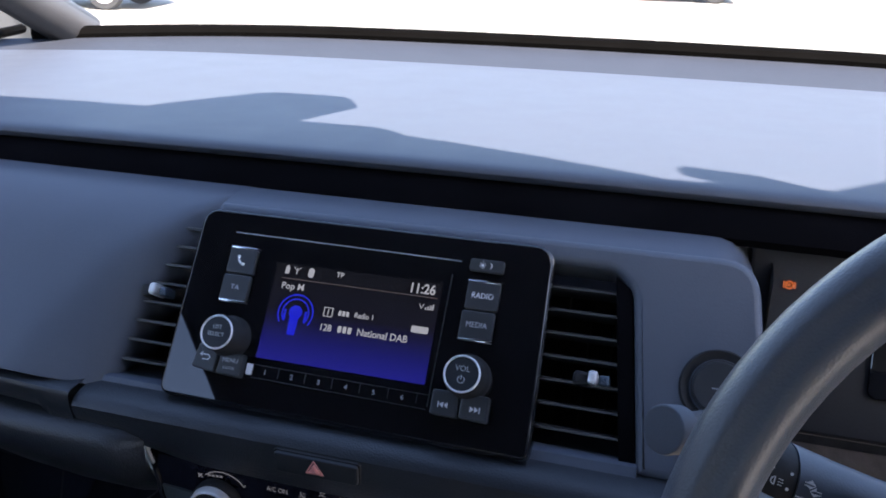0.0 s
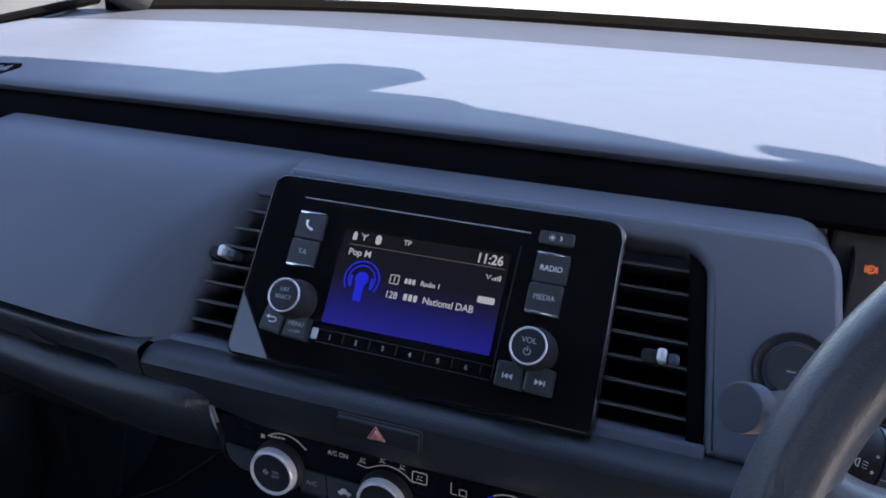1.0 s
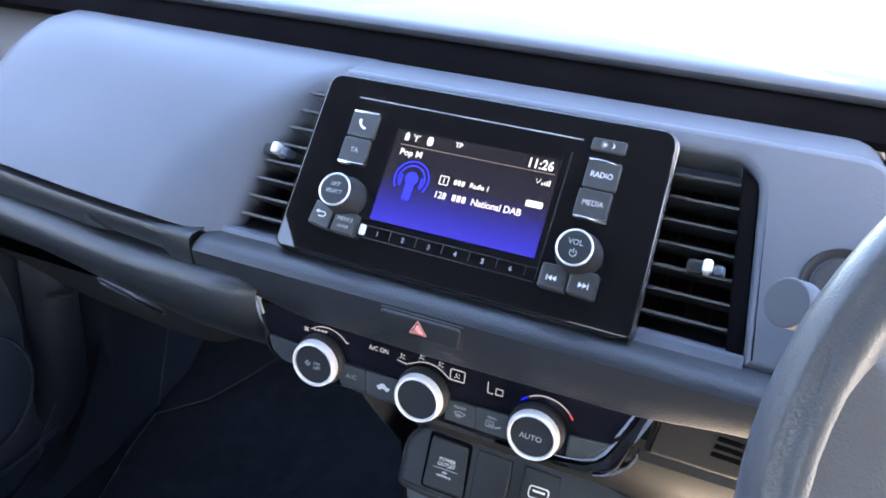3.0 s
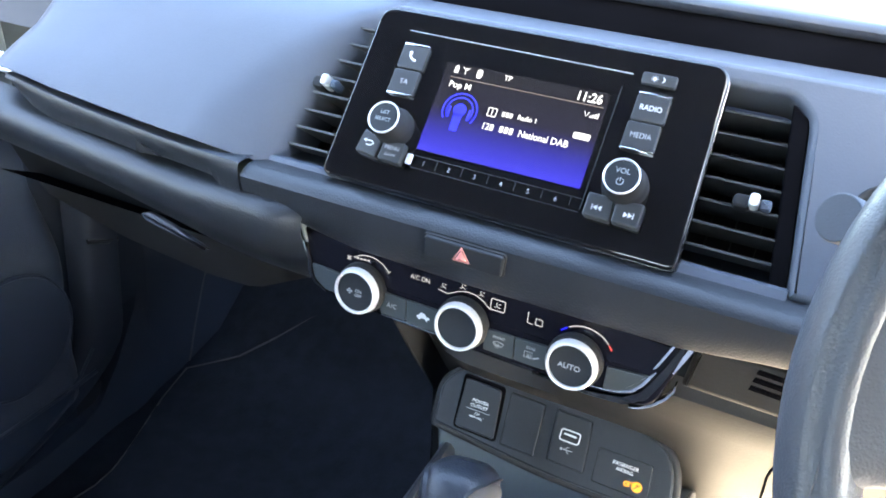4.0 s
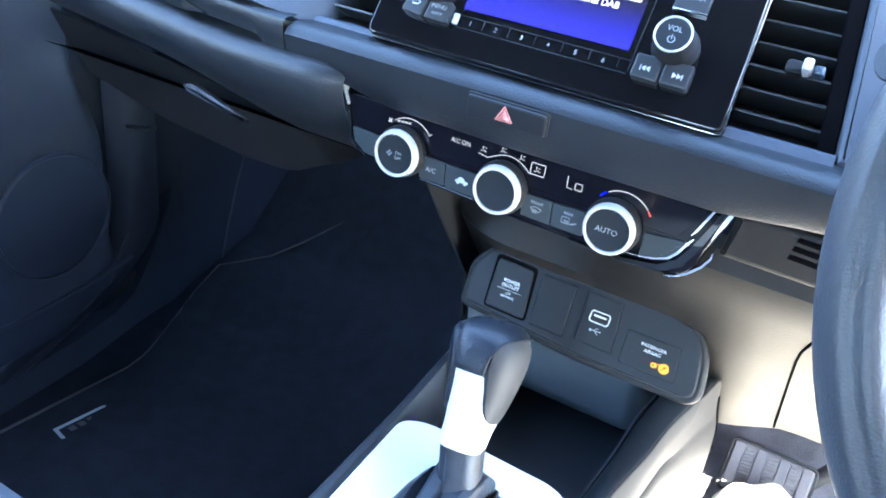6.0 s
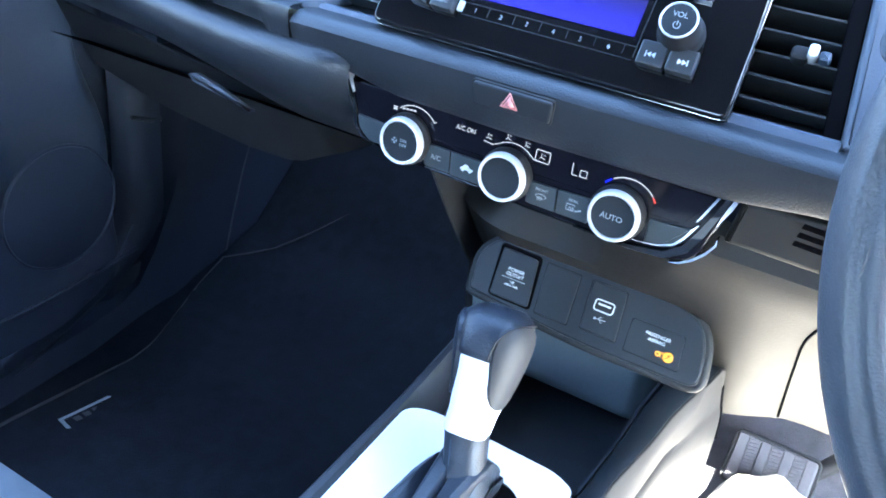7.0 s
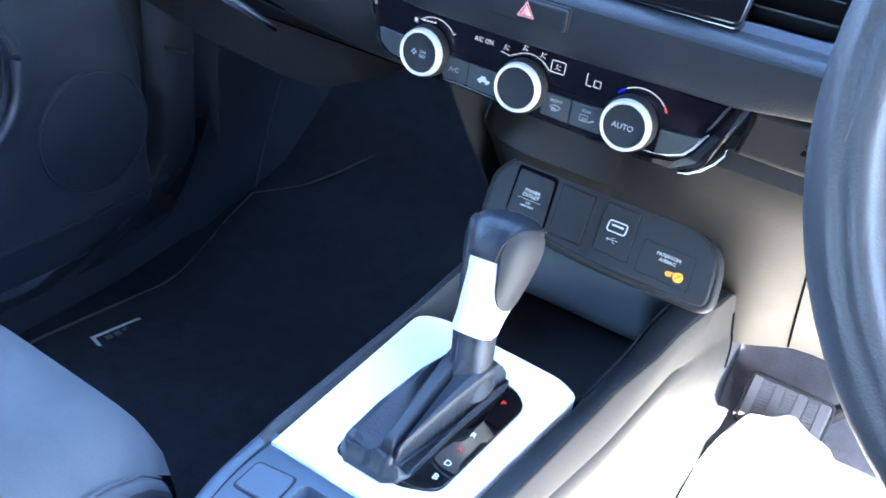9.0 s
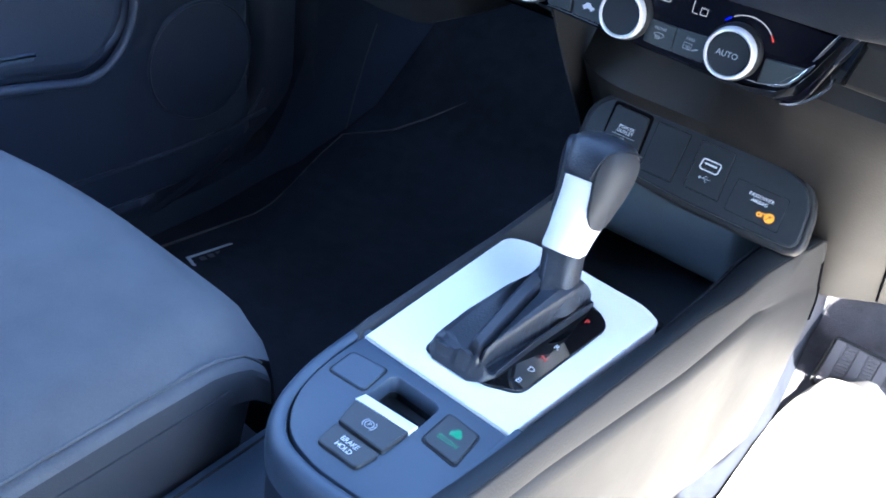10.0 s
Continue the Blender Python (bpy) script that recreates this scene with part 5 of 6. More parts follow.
# silver shift plate with its opening
po = round_poly([(-0.0220, -0.3115), (0.0945, -0.3125), (0.1095, -0.1440), (0.0930, -0.1345), (-0.0100, -0.1310), (-0.0285, -0.1400)], [0.0005, 0.0005, 0.006, 0.02, 0.012, 0.012], 6)
part("shift_plate", prism(po, 0.345, 0.3575, 0.0012), M_SILVER, con, "bright satin silver shift plate")
well = round_poly([(0.012, -0.294), (0.060, -0.2905), (0.081, -0.280), (0.0865, -0.180), (0.074, -0.168), (0.026, -0.160), (0.008, -0.250)], [0.008, 0.004, 0.008, 0.010, 0.008, 0.008, 0.02])
part("well", prism(well, 0.350, 0.3580, 0), M_DEEP, con)
gate = round_poly([(0.058, -0.2895), (0.0605, -0.2895), (0.0805, -0.2795), (0.0862, -0.1800), (0.0740, -0.1690), (0.060, -0.170)], [0.001, 0.004, 0.008, 0.010, 0.006, 0.002])
g = part("gate_display", prism(gate, 0.3575, 0.3590, 0.0006), M_GLOSS, con, "black gear indicator strip")
for t, y, mt in (("P", -0.187, M_LAMP_RED), ("R", -0.2265, M_WHITE), ("N", -0.2425, M_LAMP_RED), ("D", -0.2575, M_WHITE), ("B", -0.2715, M_WHITE)):
    words(t, 0.0730, y, 0.0047, 0.3592, mt, g, Matrix())
# switch panel behind it
sp = round_poly([(-0.0222, -0.3119), (-0.0222, -0.345), (-0.0150, -0.378), (0.004, -0.402), (0.030, -0.4085), (0.088, -0.4045), (0.0925, -0.372), (0.0945, -0.3129)], [0, 0.02, 0.02, 0.02, 0.02, 0.002, 0.01, 0])
pk = round_poly([(0.0150, -0.3530), (0.0545, -0.3500), (0.0535, -0.3265), (0.0490, -0.3230), (0.0180, -0.3230), (0.0148, -0.3270)], [0.001, 0.001, 0.002, 0.005, 0.005, 0.002])
def holed_plate(outer, hole, z0, z1, bev=0.0015):
    """A plate with a rounded upper edge and an opening through it."""
    b_ = bmesh.new()
    loops = [[b_.verts.new((x, y, z)) for x, y in o] for o, z in ((outer, z0), (outer, z1 - bev), (inset(outer, bev * 0.3), z1 - bev * 0.3), (inset(outer, bev), z1))]
    for p_, q_ in zip(loops, loops[1:]):
        for i in range(len(p_)):
            j = (i + 1) % len(p_)
            b_.faces.new((p_[i], p_[j], q_[j], q_[i]))
    lip = [[b_.verts.new((x, y, z)) for x, y in o] for o, z in ((hole, z1), (inset(hole, 0.0008), z1 - 0.0010), (inset(hole, 0.0012), z0))]
    for p_, q_ in zip(lip, lip[1:]):
        for i in range(len(p_)):
            j = (i + 1) % len(p_)
            b_.faces.new((p_[i], p_[j], q_[j], q_[i]))
    rim_ = [b_.edges.get((o[i], o[(i + 1) % len(o)])) for o in (loops[-1], lip[0]) for i in range(len(o))]
    bmesh.ops.triangle_fill(b_, edges=rim_, use_beauty=True)
    return b_
part("switch_panel", holed_plate(sp, pk, 0.345, 0.3570), M_CONSOLE, con, "blue-grey switch panel with a finger pocket")
rear = round_poly([(-0.0360, -0.300), (-0.0330, -0.352), (-0.022, -0.390), (-0.002, -0.414), (0.030, -0.421), (0.10, -0.415), (0.104, -0.30)], [0, 0.02, 0.025, 0.025, 0.03, 0.004, 0])
b = bmesh.new()
loops = []
for z, d in ((0.0, -0.006), (0.20, -0.003), (0.31, 0.0), (0.335, 0.0015), (0.346, 0.004), (0.351, 0.008), (0.352, 0.012)):
    loops.append([(x, y, z) for x, y in inset(rear, d)])
part("rear_body", stack(loops, True, False), M_FOOT, con, "dark rounded rear of the console")
part("panel_border", stack([[(x, y, z) for x, y in inset(rear, d)] for d, z in ((0.0112, 0.3480), (0.0106, 0.3560), (0.0092, 0.3570), (0.0060, 0.3572), (0.0030, 0.3562), (0.0010, 0.3535), (-0.0004, 0.3490), (-0.0010, 0.3420), (-0.0008, 0.3300))], False, False), M_CONSOLE, con, "rolled border round the switch panel")
part("blank_switch", prism(round_poly([(-0.0150, -0.3505), (0.0120, -0.3480), (0.0095, -0.3240), (-0.0162, -0.3285)], 0.004), 0.355, 0.3584, 0.0010), M_CONSOLE, con, "square blank switch")
part("switch_gap", prism(round_poly([(-0.0160, -0.3515), (0.0130, -0.3490), (0.0105, -0.3230), (-0.0172, -0.3275)], 0.004), 0.355, 0.35735, 0), M_DEEP, con)
part("switch_pocket", stack([[(x, y, z + (0.35 * max(0.0, -0.335 - y) if z < 0.35 else 0)) for x, y in inset(pk, d)] for d, z in ((-0.0002, 0.3555), (0.0004, 0.3450), (0.0016, 0.3400), (0.0060, 0.3385))], False, True), M_FASCIA, con, "sunken finger pocket")
b = stack([[(0.0150, -0.3585, 0.3560), (0.0540, -0.3555, 0.3560), (0.0540, -0.3555, 0.3606), (0.0150, -0.3585, 0.3606)], [(0.0152, -0.3500, 0.3550), (0.0538, -0.3470, 0.3550), (0.0538, -0.3470, 0.3584), (0.0152, -0.3500, 0.3584)]])
epb = part("parking_brake_switch", prism(round_poly([(0.0195, -0.3775), (0.0530, -0.3770), (0.0540, -0.3550), (0.0150, -0.3580)], 0.0015), 0.355, 0.3602, 0.0012), M_KEY, con, "raised parking brake switch with a silver lip")
part("silver_lip", b, M_SILVER, epb, "bright silver lip")
b = bmesh.new()
stroke(arc(0.0345, -0.3675, 0.0028, 0, 360, 18), 0.0005, 0.3602, 0.3605, b)
stroke(arc(0.0345, -0.3675, 0.0042, 130, 230, 8), 0.0005, 0.3602, 0.3605, b)
stroke(arc(0.0345, -0.3675, 0.0042, -50, 50, 8), 0.0005, 0.3602, 0.3605, b)
part("ring_icon", b, M_GREY_PRINT, epb)
words("P", 0.0345, -0.3675, 0.0032, 0.3603, M_GREY_PRINT, epb, Matrix())
k = part("brake_hold_switch", prism(round_poly([(0.0215, -0.3965), (0.0505, -0.3955), (0.0530, -0.3785), (0.0195, -0.3790)], 0.003), 0.355, 0.3596, 0.0012), M_KEY, con)
words("BRAKE\nHOLD", 0.0360, -0.3875, 0.0036, 0.3597, M_WHITE, k, Matrix(), spacing=0.95, squeeze=0.85)
k = part("econ_switch", prism(round_poly([(0.0610, -0.3520), (0.0865, -0.3540), (0.0835, -0.3265), (0.0600, -0.3250)], 0.004), 0.355, 0.3586, 0.0010), M_KEY, con, "square switch with a green leaf mark")
part("switch_gap", prism(round_poly([(0.0600, -0.3532), (0.0877, -0.3552), (0.0845, -0.3254), (0.0590, -0.3238)], 0.004), 0.355, 0.35735, 0), M_DEEP, k)
words("ECON", 0.0730, -0.3435, 0.0036, 0.3587, M_GREEN, k, Matrix())
b = prism(disc(0.0715, -0.3365, 0.0022, 14), 0.3585, 0.3588, 0)
prism(disc(0.0750, -0.3360, 0.0024, 14), 0.3585, 0.3588, 0, b)
prism(disc(0.0733, -0.3335, 0.0020, 14), 0.3585, 0.3588, 0, b)
part("leaf_icon", b, M_GREEN, k)
# lower rear tray
part("rear_tray", box(-0.0615, 0.10, -1.1, -0.352, 0.0, 0.280, 0.006), M_CONSOLE, con, "lower rear part of the console")
part("rear_groove", tube([(-0.0530, -0.36, 0.2802), (-0.0525, -0.9, 0.2802)], 0.0011, 6), M_DEEP, con)

# ---------------------------------------------------------------- gear lever
lev = thing("gear_lever", (0.04, -0.205, 0.357), "leather gear lever with a silver grip and a pleated boot", "gear lever")
LV0, LV1 = Vector((0.0455, -0.1905, 0.384)), Vector((0.0165, -0.1405, 0.468))
def boot_left(y):
    return float(np.interp(y, [-0.296, -0.290, -0.277, -0.244, -0.199, -0.175, -0.162], [0.022, 0.014, 0.009, 0.0085, 0.0115, 0.016, 0.026]))
def boot_right(y):
    return float(np.interp(y, [-0.296, -0.290, -0.282, -0.234, -0.175, -0.166, -0.162], [0.050, 0.0575, 0.0612, 0.0630, 0.0675, 0.0660, 0.058]))
def boot_z(x, y):
    """Height of the folded boot: a flat spine and a roll run back from the collar, creases between."""
    k = max(0.0, min(1.0, (-0.190 - y) / 0.086))          # 0 at the collar, 1 at the rear fold
    xl, xr = boot_left(y), boot_right(y)
    xa = 0.0285 + 0.0085 * k
    xs = 0.0415 + 0.0040 * k
    xb = 0.0625 - 0.0125 * k
    h = 0.0275 * (1 - 0.50 * k ** 1.4)
    lip = 0.46 + 0.10 * math.sin(k * 6)
    cols = [(xl, 0.0), (xl + 0.0012, 0.20), (xl + 0.006, lip * 0.8), (xl + 0.45 * (xa - xl), lip * (1 - 0.45 * k)), (xa - 0.0045, 0.30 - 0.16 * k), (xa - 0.0028, 0.40), (xa - 0.0006, 0.93), (xa + 0.0012, 1.0), (xs - 0.003, 1.02 - 0.10 * k), (xs - 0.0010, 0.93 - 0.16 * k), (xs, 0.80 - 0.30 * k), (xs + 0.0011, 0.90 - 0.16 * k), (xb - 0.35 * (xb - xs), 1.02), (xb - 0.0012, 0.94), (xb, 0.72), (xb + 0.0003, 0.10), (xb + 0.0018, 0.03), (xr - 0.0034, 0.16), (xr - 0.0012, 0.30), (xr - 0.0003, 0.26), (xr, 0.0)]
    z = float(np.interp(x, [p[0] for p in cols], [p[1] for p in cols])) * h
    rear = max(0.0, min(1.0, (y + 0.2962) / 0.020))
    roll = 0.0095 * math.exp(-((y + 0.2885 - 0.10 * (x - 0.03)) / 0.0038) ** 2) * max(0.0, min(1.0, (x - xl) / 0.004)) * max(0.0, min(1.0, (xr - x) / 0.006))
    z = z * rear ** 1.3 * (1 - 0.55 * math.exp(-((y + 0.2795 + 0.10 * (x - 0.03)) / 0.003) ** 2)) + roll
    front = max(0.0, min(1.0, (-0.1620 - y) / 0.020))
    return 0.3582 + max(0.0, z) * front ** 0.6
rows = []
for y in np.linspace(-0.2960, -0.1620, 68):
    xl, xr = boot_left(y), boot_right(y)
    rows.append([(xl + (xr - xl) * f, y, boot_z(xl + (xr - xl) * f, y)) for f in np.linspace(0, 1, 84)])
part("boot", sheet(rows), M_LEATHER, lev, "folded black leather boot")
axis = (LV1 - LV0)
neck = []
for z_, r_, w_ in ((0.3620, 0.0205, 0.04), (0.3680, 0.0200, 0.04), (0.3730, 0.0188, 0.03), (0.3780, 0.0172, 0.02), (0.3830, 0.0160, 0.01), (0.3890, 0.0149, 0.0)):
    c_ = LV0 + axis * ((z_ - LV0.z) / axis.z) + Vector(((z_ - 0.389) * 0.42, (0.389 - z_) * 0.30, 0))
    neck.append([(c_.x + r_ * 0.86 * (1 + w_ * math.sin(6 * a_ + 0.6)) * math.cos(a_), c_.y + r_ * (1 + w_ * math.sin(6 * a_ + 0.6)) * math.sin(a_), z_ + 0.002 * math.sin(3 * a_)) for a_ in np.linspace(0, 2 * math.pi, 73)[:-1]])
part("boot_neck", stack(neck, False, True), M_LEATHER, lev, "gathered leather under the collar")
def ell(c, rx, ry, m=28, p=2.6, zt=0.0):
    out_ = []
    for i in range(m):
        a = 2 * math.pi * i / m
        cx, sy = math.cos(a), math.sin(a)
        r = (abs(cx) ** p + abs(sy) ** p) ** (-1 / p)
        out_.append((c[0] + rx * r * cx, c[1] + ry * r * sy, c[2] + zt * r * sy * ry))
    return out_
def at(f):
    return LV0 + axis * f
part("collar", stack([ell(at(-0.16), 0.0160, 0.0178), ell(at(-0.06), 0.0142, 0.0155), ell(at(0.02), 0.0135, 0.0146), ell(at(0.14), 0.0136, 0.0150), ell(at(0.22), 0.0142, 0.0156), ell(at(0.26), 0.0138, 0.0150)]), M_LEATHER, lev, "black leather collar")
part("collar_seam", tube([at(f) + Vector((-0.0045, -0.0144 - 0.001 * f, 0)) for f in (-0.12, -0.04, 0.06, 0.14, 0.20)], 0.0005, 6), M_CONSOLE, lev)
GO = Vector((0.040, -0.181, 0.400))                                  # foot of the grip
GA = Vector((-0.0789, 0.4339, 0.8975)).normalized()                 # along the lever
GU = (Vector((1, 0, 0)) - GA * GA.x).normalized()                   # across
GV = Vector((0.0, -0.9003, 0.4353))                                 # towards the rear seats
ST = [-0.004, 0.002, 0.012, 0.026, 0.042, 0.054, 0.062, 0.070, 0.0755, 0.0795, 0.0825, 0.0840]
CX = [-0.0007, -0.0007, 0.0002, 0.0014, 0.0018, 0.0014, 0.0008, 0.0002, -0.0004, -0.0010, -0.0014, -0.0016]
CV = [0.0, 0.0, -0.0002, -0.0006, -0.0010, -0.0018, -0.0028, -0.0046, -0.0062, -0.0080, -0.0096, -0.0104]
HW = [0.0138, 0.0146, 0.0150, 0.0168, 0.0194, 0.0216, 0.0226, 0.0229, 0.0218, 0.0190, 0.0140, 0.0060]
def grip_point(s, a, grow=0.0):
    """A point of the hand-grip's skin: s along the lever, a round it, from 0 at the driver's side over 90 at the rear."""
    w = float(np.interp(s, ST, HW)) + grow
    c, d = math.cos(radians(a)), math.sin(radians(a))
    r = (abs(c) ** 2.8 + abs(d) ** 2.8) ** (-1 / 2.8)
    return GO + GA * s + GU * (float(np.interp(s, ST, CX)) + w * r * c) + GV * (float(np.interp(s, ST, CV)) + 1.12 * w * r * d)
def grip_skin(stations, a0, a1, n, grow, edge=0.0012):
    """A padded patch of the skin whose rim dips below the surface."""
    rows_ = []
    for i, (s, lo, hi) in enumerate(stations):
        end = i in (0, len(stations) - 1)
        r_ = []
        for k in range(n + 1):
            f = k / n
            rim_ = end or k in (0, n)
            r_.append(grip_point(s, lo + (hi - lo) * f, -edge if rim_ else grow))
        rows_.append(r_)
    return sheet(rows_)
part("grip", stack([[grip_point(s, 360 * k / 40) for k in range(40)] for s in (-0.001, 0.0005, 0.002, 0.012, 0.026, 0.042, 0.0535)]), M_SILVER, lev, "satin silver grip")
kb = part("knob", stack([[grip_point(s + 0.0016 * math.sin(radians(a)), a, g) for a in [360 * k / 48 for k in range(48)]] for s, g in ((0.0490, -0.0020), (0.0492, 0.0006), (0.0505, 0.0012), (0.0540, 0.0010), (0.058, 0.0008), (0.062, 0.0006), (0.066, 0.0004), (0.070, 0.0), (0.073, 0.0), (0.0755, 0.0), (0.0776, 0.0), (0.0795, 0.0), (0.0812, 0.0), (0.0825, 0.0), (0.0834, 0.0))]), M_LEATHER, lev, "black leather gear knob")
def cheek(side, material, label):
    """The moulded side of the knob, a tongue running down the grip."""
    st_ = []
    for s, half in ((0.0205, 4), (0.0212, 14), (0.0235, 26), (0.028, 36), (0.034, 42), (0.042, 46), (0.050, 50), (0.058, 51), (0.065, 48), (0.071, 42), (0.0745, 32), (0.0765, 18), (0.0772, 6)):
        mid = 20 + 4 * (s - 0.02) / 0.05
        mid = mid if side > 0 else 172
        st_.append((s, mid - half, mid + half))
    return part("side_panel", grip_skin(st_, 0, 0, 14, 0.0022), material, kb, label)
cheek(1, M_CHEEK, "grey plastic side of the knob")
cheek(-1, M_LEATHER, "")
part("knob_seam", tube([grip_point(s, a, 0.0020) for s, a in ((0.052, 74), (0.058, 72), (0.064, 68), (0.069, 62), (0.0735, 52), (0.0765, 34), (0.0776, 8), (0.0768, -20))], 0.0008, 6), M_DEEP, kb)
# ---------------------------------------------------------------- floor, mats, pedal
tagged(part("floor", sheet([[(x, y, z) for x in np.linspace(-0.82, 0.80, 12)] for y, z in ((-2.15, 0.0), (-1.0, 0.0), (0.25, 0.0), (0.42, 0.06), (0.62, 0.24), (0.80, 0.42), (0.99, 0.55))], 0.01), M_CARPET), "black carpeted car floor and toe board", "floor", kind="structure")
tagged(part("carpet_driver", sheet([[(x, y, z) for x in np.linspace(0.150, 0.66, 10)] for y, z in ((0.10, 0.009), (0.25, 0.009), (0.42, 0.071), (0.62, 0.251))], 0.003), M_CARPET_LIT), "carpet under the pedals, bounced light put into its colour", "carpet", kind="structure")
mat = thing("floor_mat", (-0.35, 0, 0.01), "black carpet floor mat with stitched edge", "floor mat")
def floor_z(y):
    return float(np.interp(y, [-2, 0.25, 0.42, 0.62, 0.80], [0.0, 0.0, 0.06, 0.24, 0.42]))
def mat_left(y):
    return float(np.interp(y, [-0.45, -0.108, -0.024, 0.07, 0.11, 0.172, 0.254, 0.324, 0.50], [-0.60, -0.591, -0.582, -0.5716, -0.577, -0.600, -0.6345, -0.6397, -0.645]))
rows = []
for y in np.linspace(-0.45, 0.52, 30):
    xl = mat_left(y)
    rows.append([(xl + (-0.12 - xl) * f, y, floor_z(y) + 0.010 + 0.002 * math.sin(9 * y + 7 * f)) for f in np.linspace(0, 1, 14)])
part("mat", sheet(rows, 0.006), M_CARPET, mat)
part("piping", tube([(mat_left(y), y, floor_z(y) + 0.0160) for y in np.linspace(-0.45, 0.324, 50)], 0.0022, 6), M_PIPING, mat, "grey stitched edge")
part("piping", tube([(x, y, floor_z(y) + 0.016) for x, y in ((-0.6397, 0.324), (-0.6044, 0.353), (-0.5766, 0.3766), (-0.5376, 0.4306), (-0.497, 0.467), (-0.44, 0.50))], 0.0016, 6), M_PIPING, mat)
b = stack([[(-0.548, -0.070, 0.0165), (-0.526, -0.075, 0.0165), (-0.522, -0.0715, 0.0165), (-0.5405, -0.067, 0.0165)], [(-0.548, -0.070, 0.0172), (-0.526, -0.075, 0.0172), (-0.522, -0.0715, 0.0172), (-0.5405, -0.067, 0.0172)]])
stroke([(-0.5440, -0.069), (-0.5330, -0.004)], 0.0045, 0.0165, 0.0172, b)
stroke([(-0.5330, -0.004), (-0.5180, 0.001)], 0.0040, 0.0165, 0.0172, b)
part("badge_frame", b, M_GREY_PRINT, mat, "small silver badge frame")
b = bmesh.new()
for i in range(4):
    y0 = -0.058 + i * 0.0125
    prism([(-0.5360 + 0.0020 * i, y0), (-0.5270 + 0.0020 * i, y0 - 0.001), (-0.5250 + 0.0020 * i, y0 + 0.007), (-0.5340 + 0.0020 * i, y0 + 0.008)], 0.0165, 0.0170, 0, b)
part("badge_bars", b, M_PIPING, mat)
paper = thing("paper_mat", (0.3, 0.2, 0.02), "pale paper floor protector, crumpled and blazing in the sun", "paper mat")
rows = []
for i, y in enumerate(list(np.linspace(-0.5, 0.18, 22)) + list(np.linspace(0.20, 0.305, 10))):
    x0 = float(np.interp(y, [-0.5, 0.1, 0.25, 0.305], [0.176, 0.173, 0.174, 0.190]))
    x1 = float(np.interp(y, [-0.5, 0.20, 0.305], [0.56, 0.40, 0.315])) + 0.004 * math.sin(i * 2.3)
    curl = max(0.0, (y - 0.195) / 0.11) ** 1.6
    r = []
    for f in [0, 0.02, 0.045, 0.08, 0.12] + list(np.linspace(0.2, 1, 12)):
        hump = float(np.interp(f, [0, 0.1, 0.45, 0.6, 0.85, 1.0], [0.15, 0.55, 1.0, 0.90, 0.62, 0.30]))
        edge_ = 0.008 * max(0.0, 1 - f / 0.11) ** 1.5 * max(0.0, min(1.0, (0.25 - y) / 0.08))
        r.append((x0 + (x1 - x0) * f, y, max(floor_z(y), 0) + 0.020 + edge_ + 0.060 * curl * hump + 0.006 * noise.noise(Vector((x0 * 30 + f * 6, y * 22, 0)))))
    rows.append(r)
part("sheet", sheet(rows, 0.0006), M_PAPER, paper)
ped = thing("brake_pedal", (0.24, 0.33, 0.08), "brake pedal with a worn ribbed rubber pad", "pedal")
PP = frame_at(0.240, 0.345, 0.082, 38) @ pose(-0.002, -0.011, 0)
part("pad", prism(round_poly([(-0.050, -0.030), (0.050, -0.026), (0.050, 0.034), (-0.048, 0.034)], 0.008), -0.008, 0.0, 0.003), M_RUBBER, ped, m=PP)
for c in range(4):
    u = -0.0412 + c * 0.0275
    part("strip", prism(round_poly([(u - 0.0062, -0.0270 + 0.0010 * c), (u + 0.0062, -0.0265 + 0.0010 * c), (u + 0.0062, 0.0325), (u - 0.0062, 0.0325)], 0.002, 2), -0.001, 0.0022, 0.0006, steps=1), M_RUBBER, ped, m=PP)
for c in range(3):
    for r in range(13):
        u, v = -0.0274 + c * 0.0275, -0.0250 + r * 0.0043
        part("rib", prism([(u - 0.0062, v - 0.0010), (u + 0.0062, v + 0.0006), (u + 0.0064, v + 0.0040), (u - 0.0064, v + 0.0024)], -0.001, 0.0021, 0.0004, steps=1), M_RUBBER, ped, m=PP)
part("edge", tube([(*p, -0.003) for p in round_poly([(-0.0515, -0.0305), (0.0515, -0.0265), (0.0515, 0.0350), (-0.0495, 0.0350)], 0.008)] + [(-0.0515, -0.020, -0.003)], 0.0026, 6), M_DEEP, ped, m=PP)
part("arm", tube([(0.286, 0.366, 0.075), (0.325, 0.385, 0.125), (0.345, 0.392, 0.22), (0.345, 0.38, 0.38)], [0.010, 0.012, 0.012, 0.011], 12), M_DEEP, ped)

# ---------------------------------------------------------------- steering wheel and column
whl = thing("steering_wheel", (0.394, -0.2426, 0.667), "black leather steering wheel with silver-grey spokes", "steering wheel")
WF = frame_at(0.394, -0.2426, 0.667, 23)
R0, r0 = 0.1846, 0.0152
loops = []
for i in range(96):
    a = 2 * math.pi * i / 96
    ring_ = []
    for k in range(44):
        c = 2 * math.pi * k / 44
        q = r0 - 0.0016 * math.exp(-((c - radians(80)) / 0.20) ** 2) + 0.0010 * math.exp(-((c - radians(118)) / 0.35) ** 2)
        ring_.append(((R0 + q * math.cos(c)) * math.cos(a), (R0 + q * math.cos(c)) * math.sin(a), 1.08 * q * math.sin(c)))
    loops.append(ring_)
loops.append(loops[0])
part("rim", stack(loops, False, False), M_WHEEL, whl, "grained leather rim", m=WF)
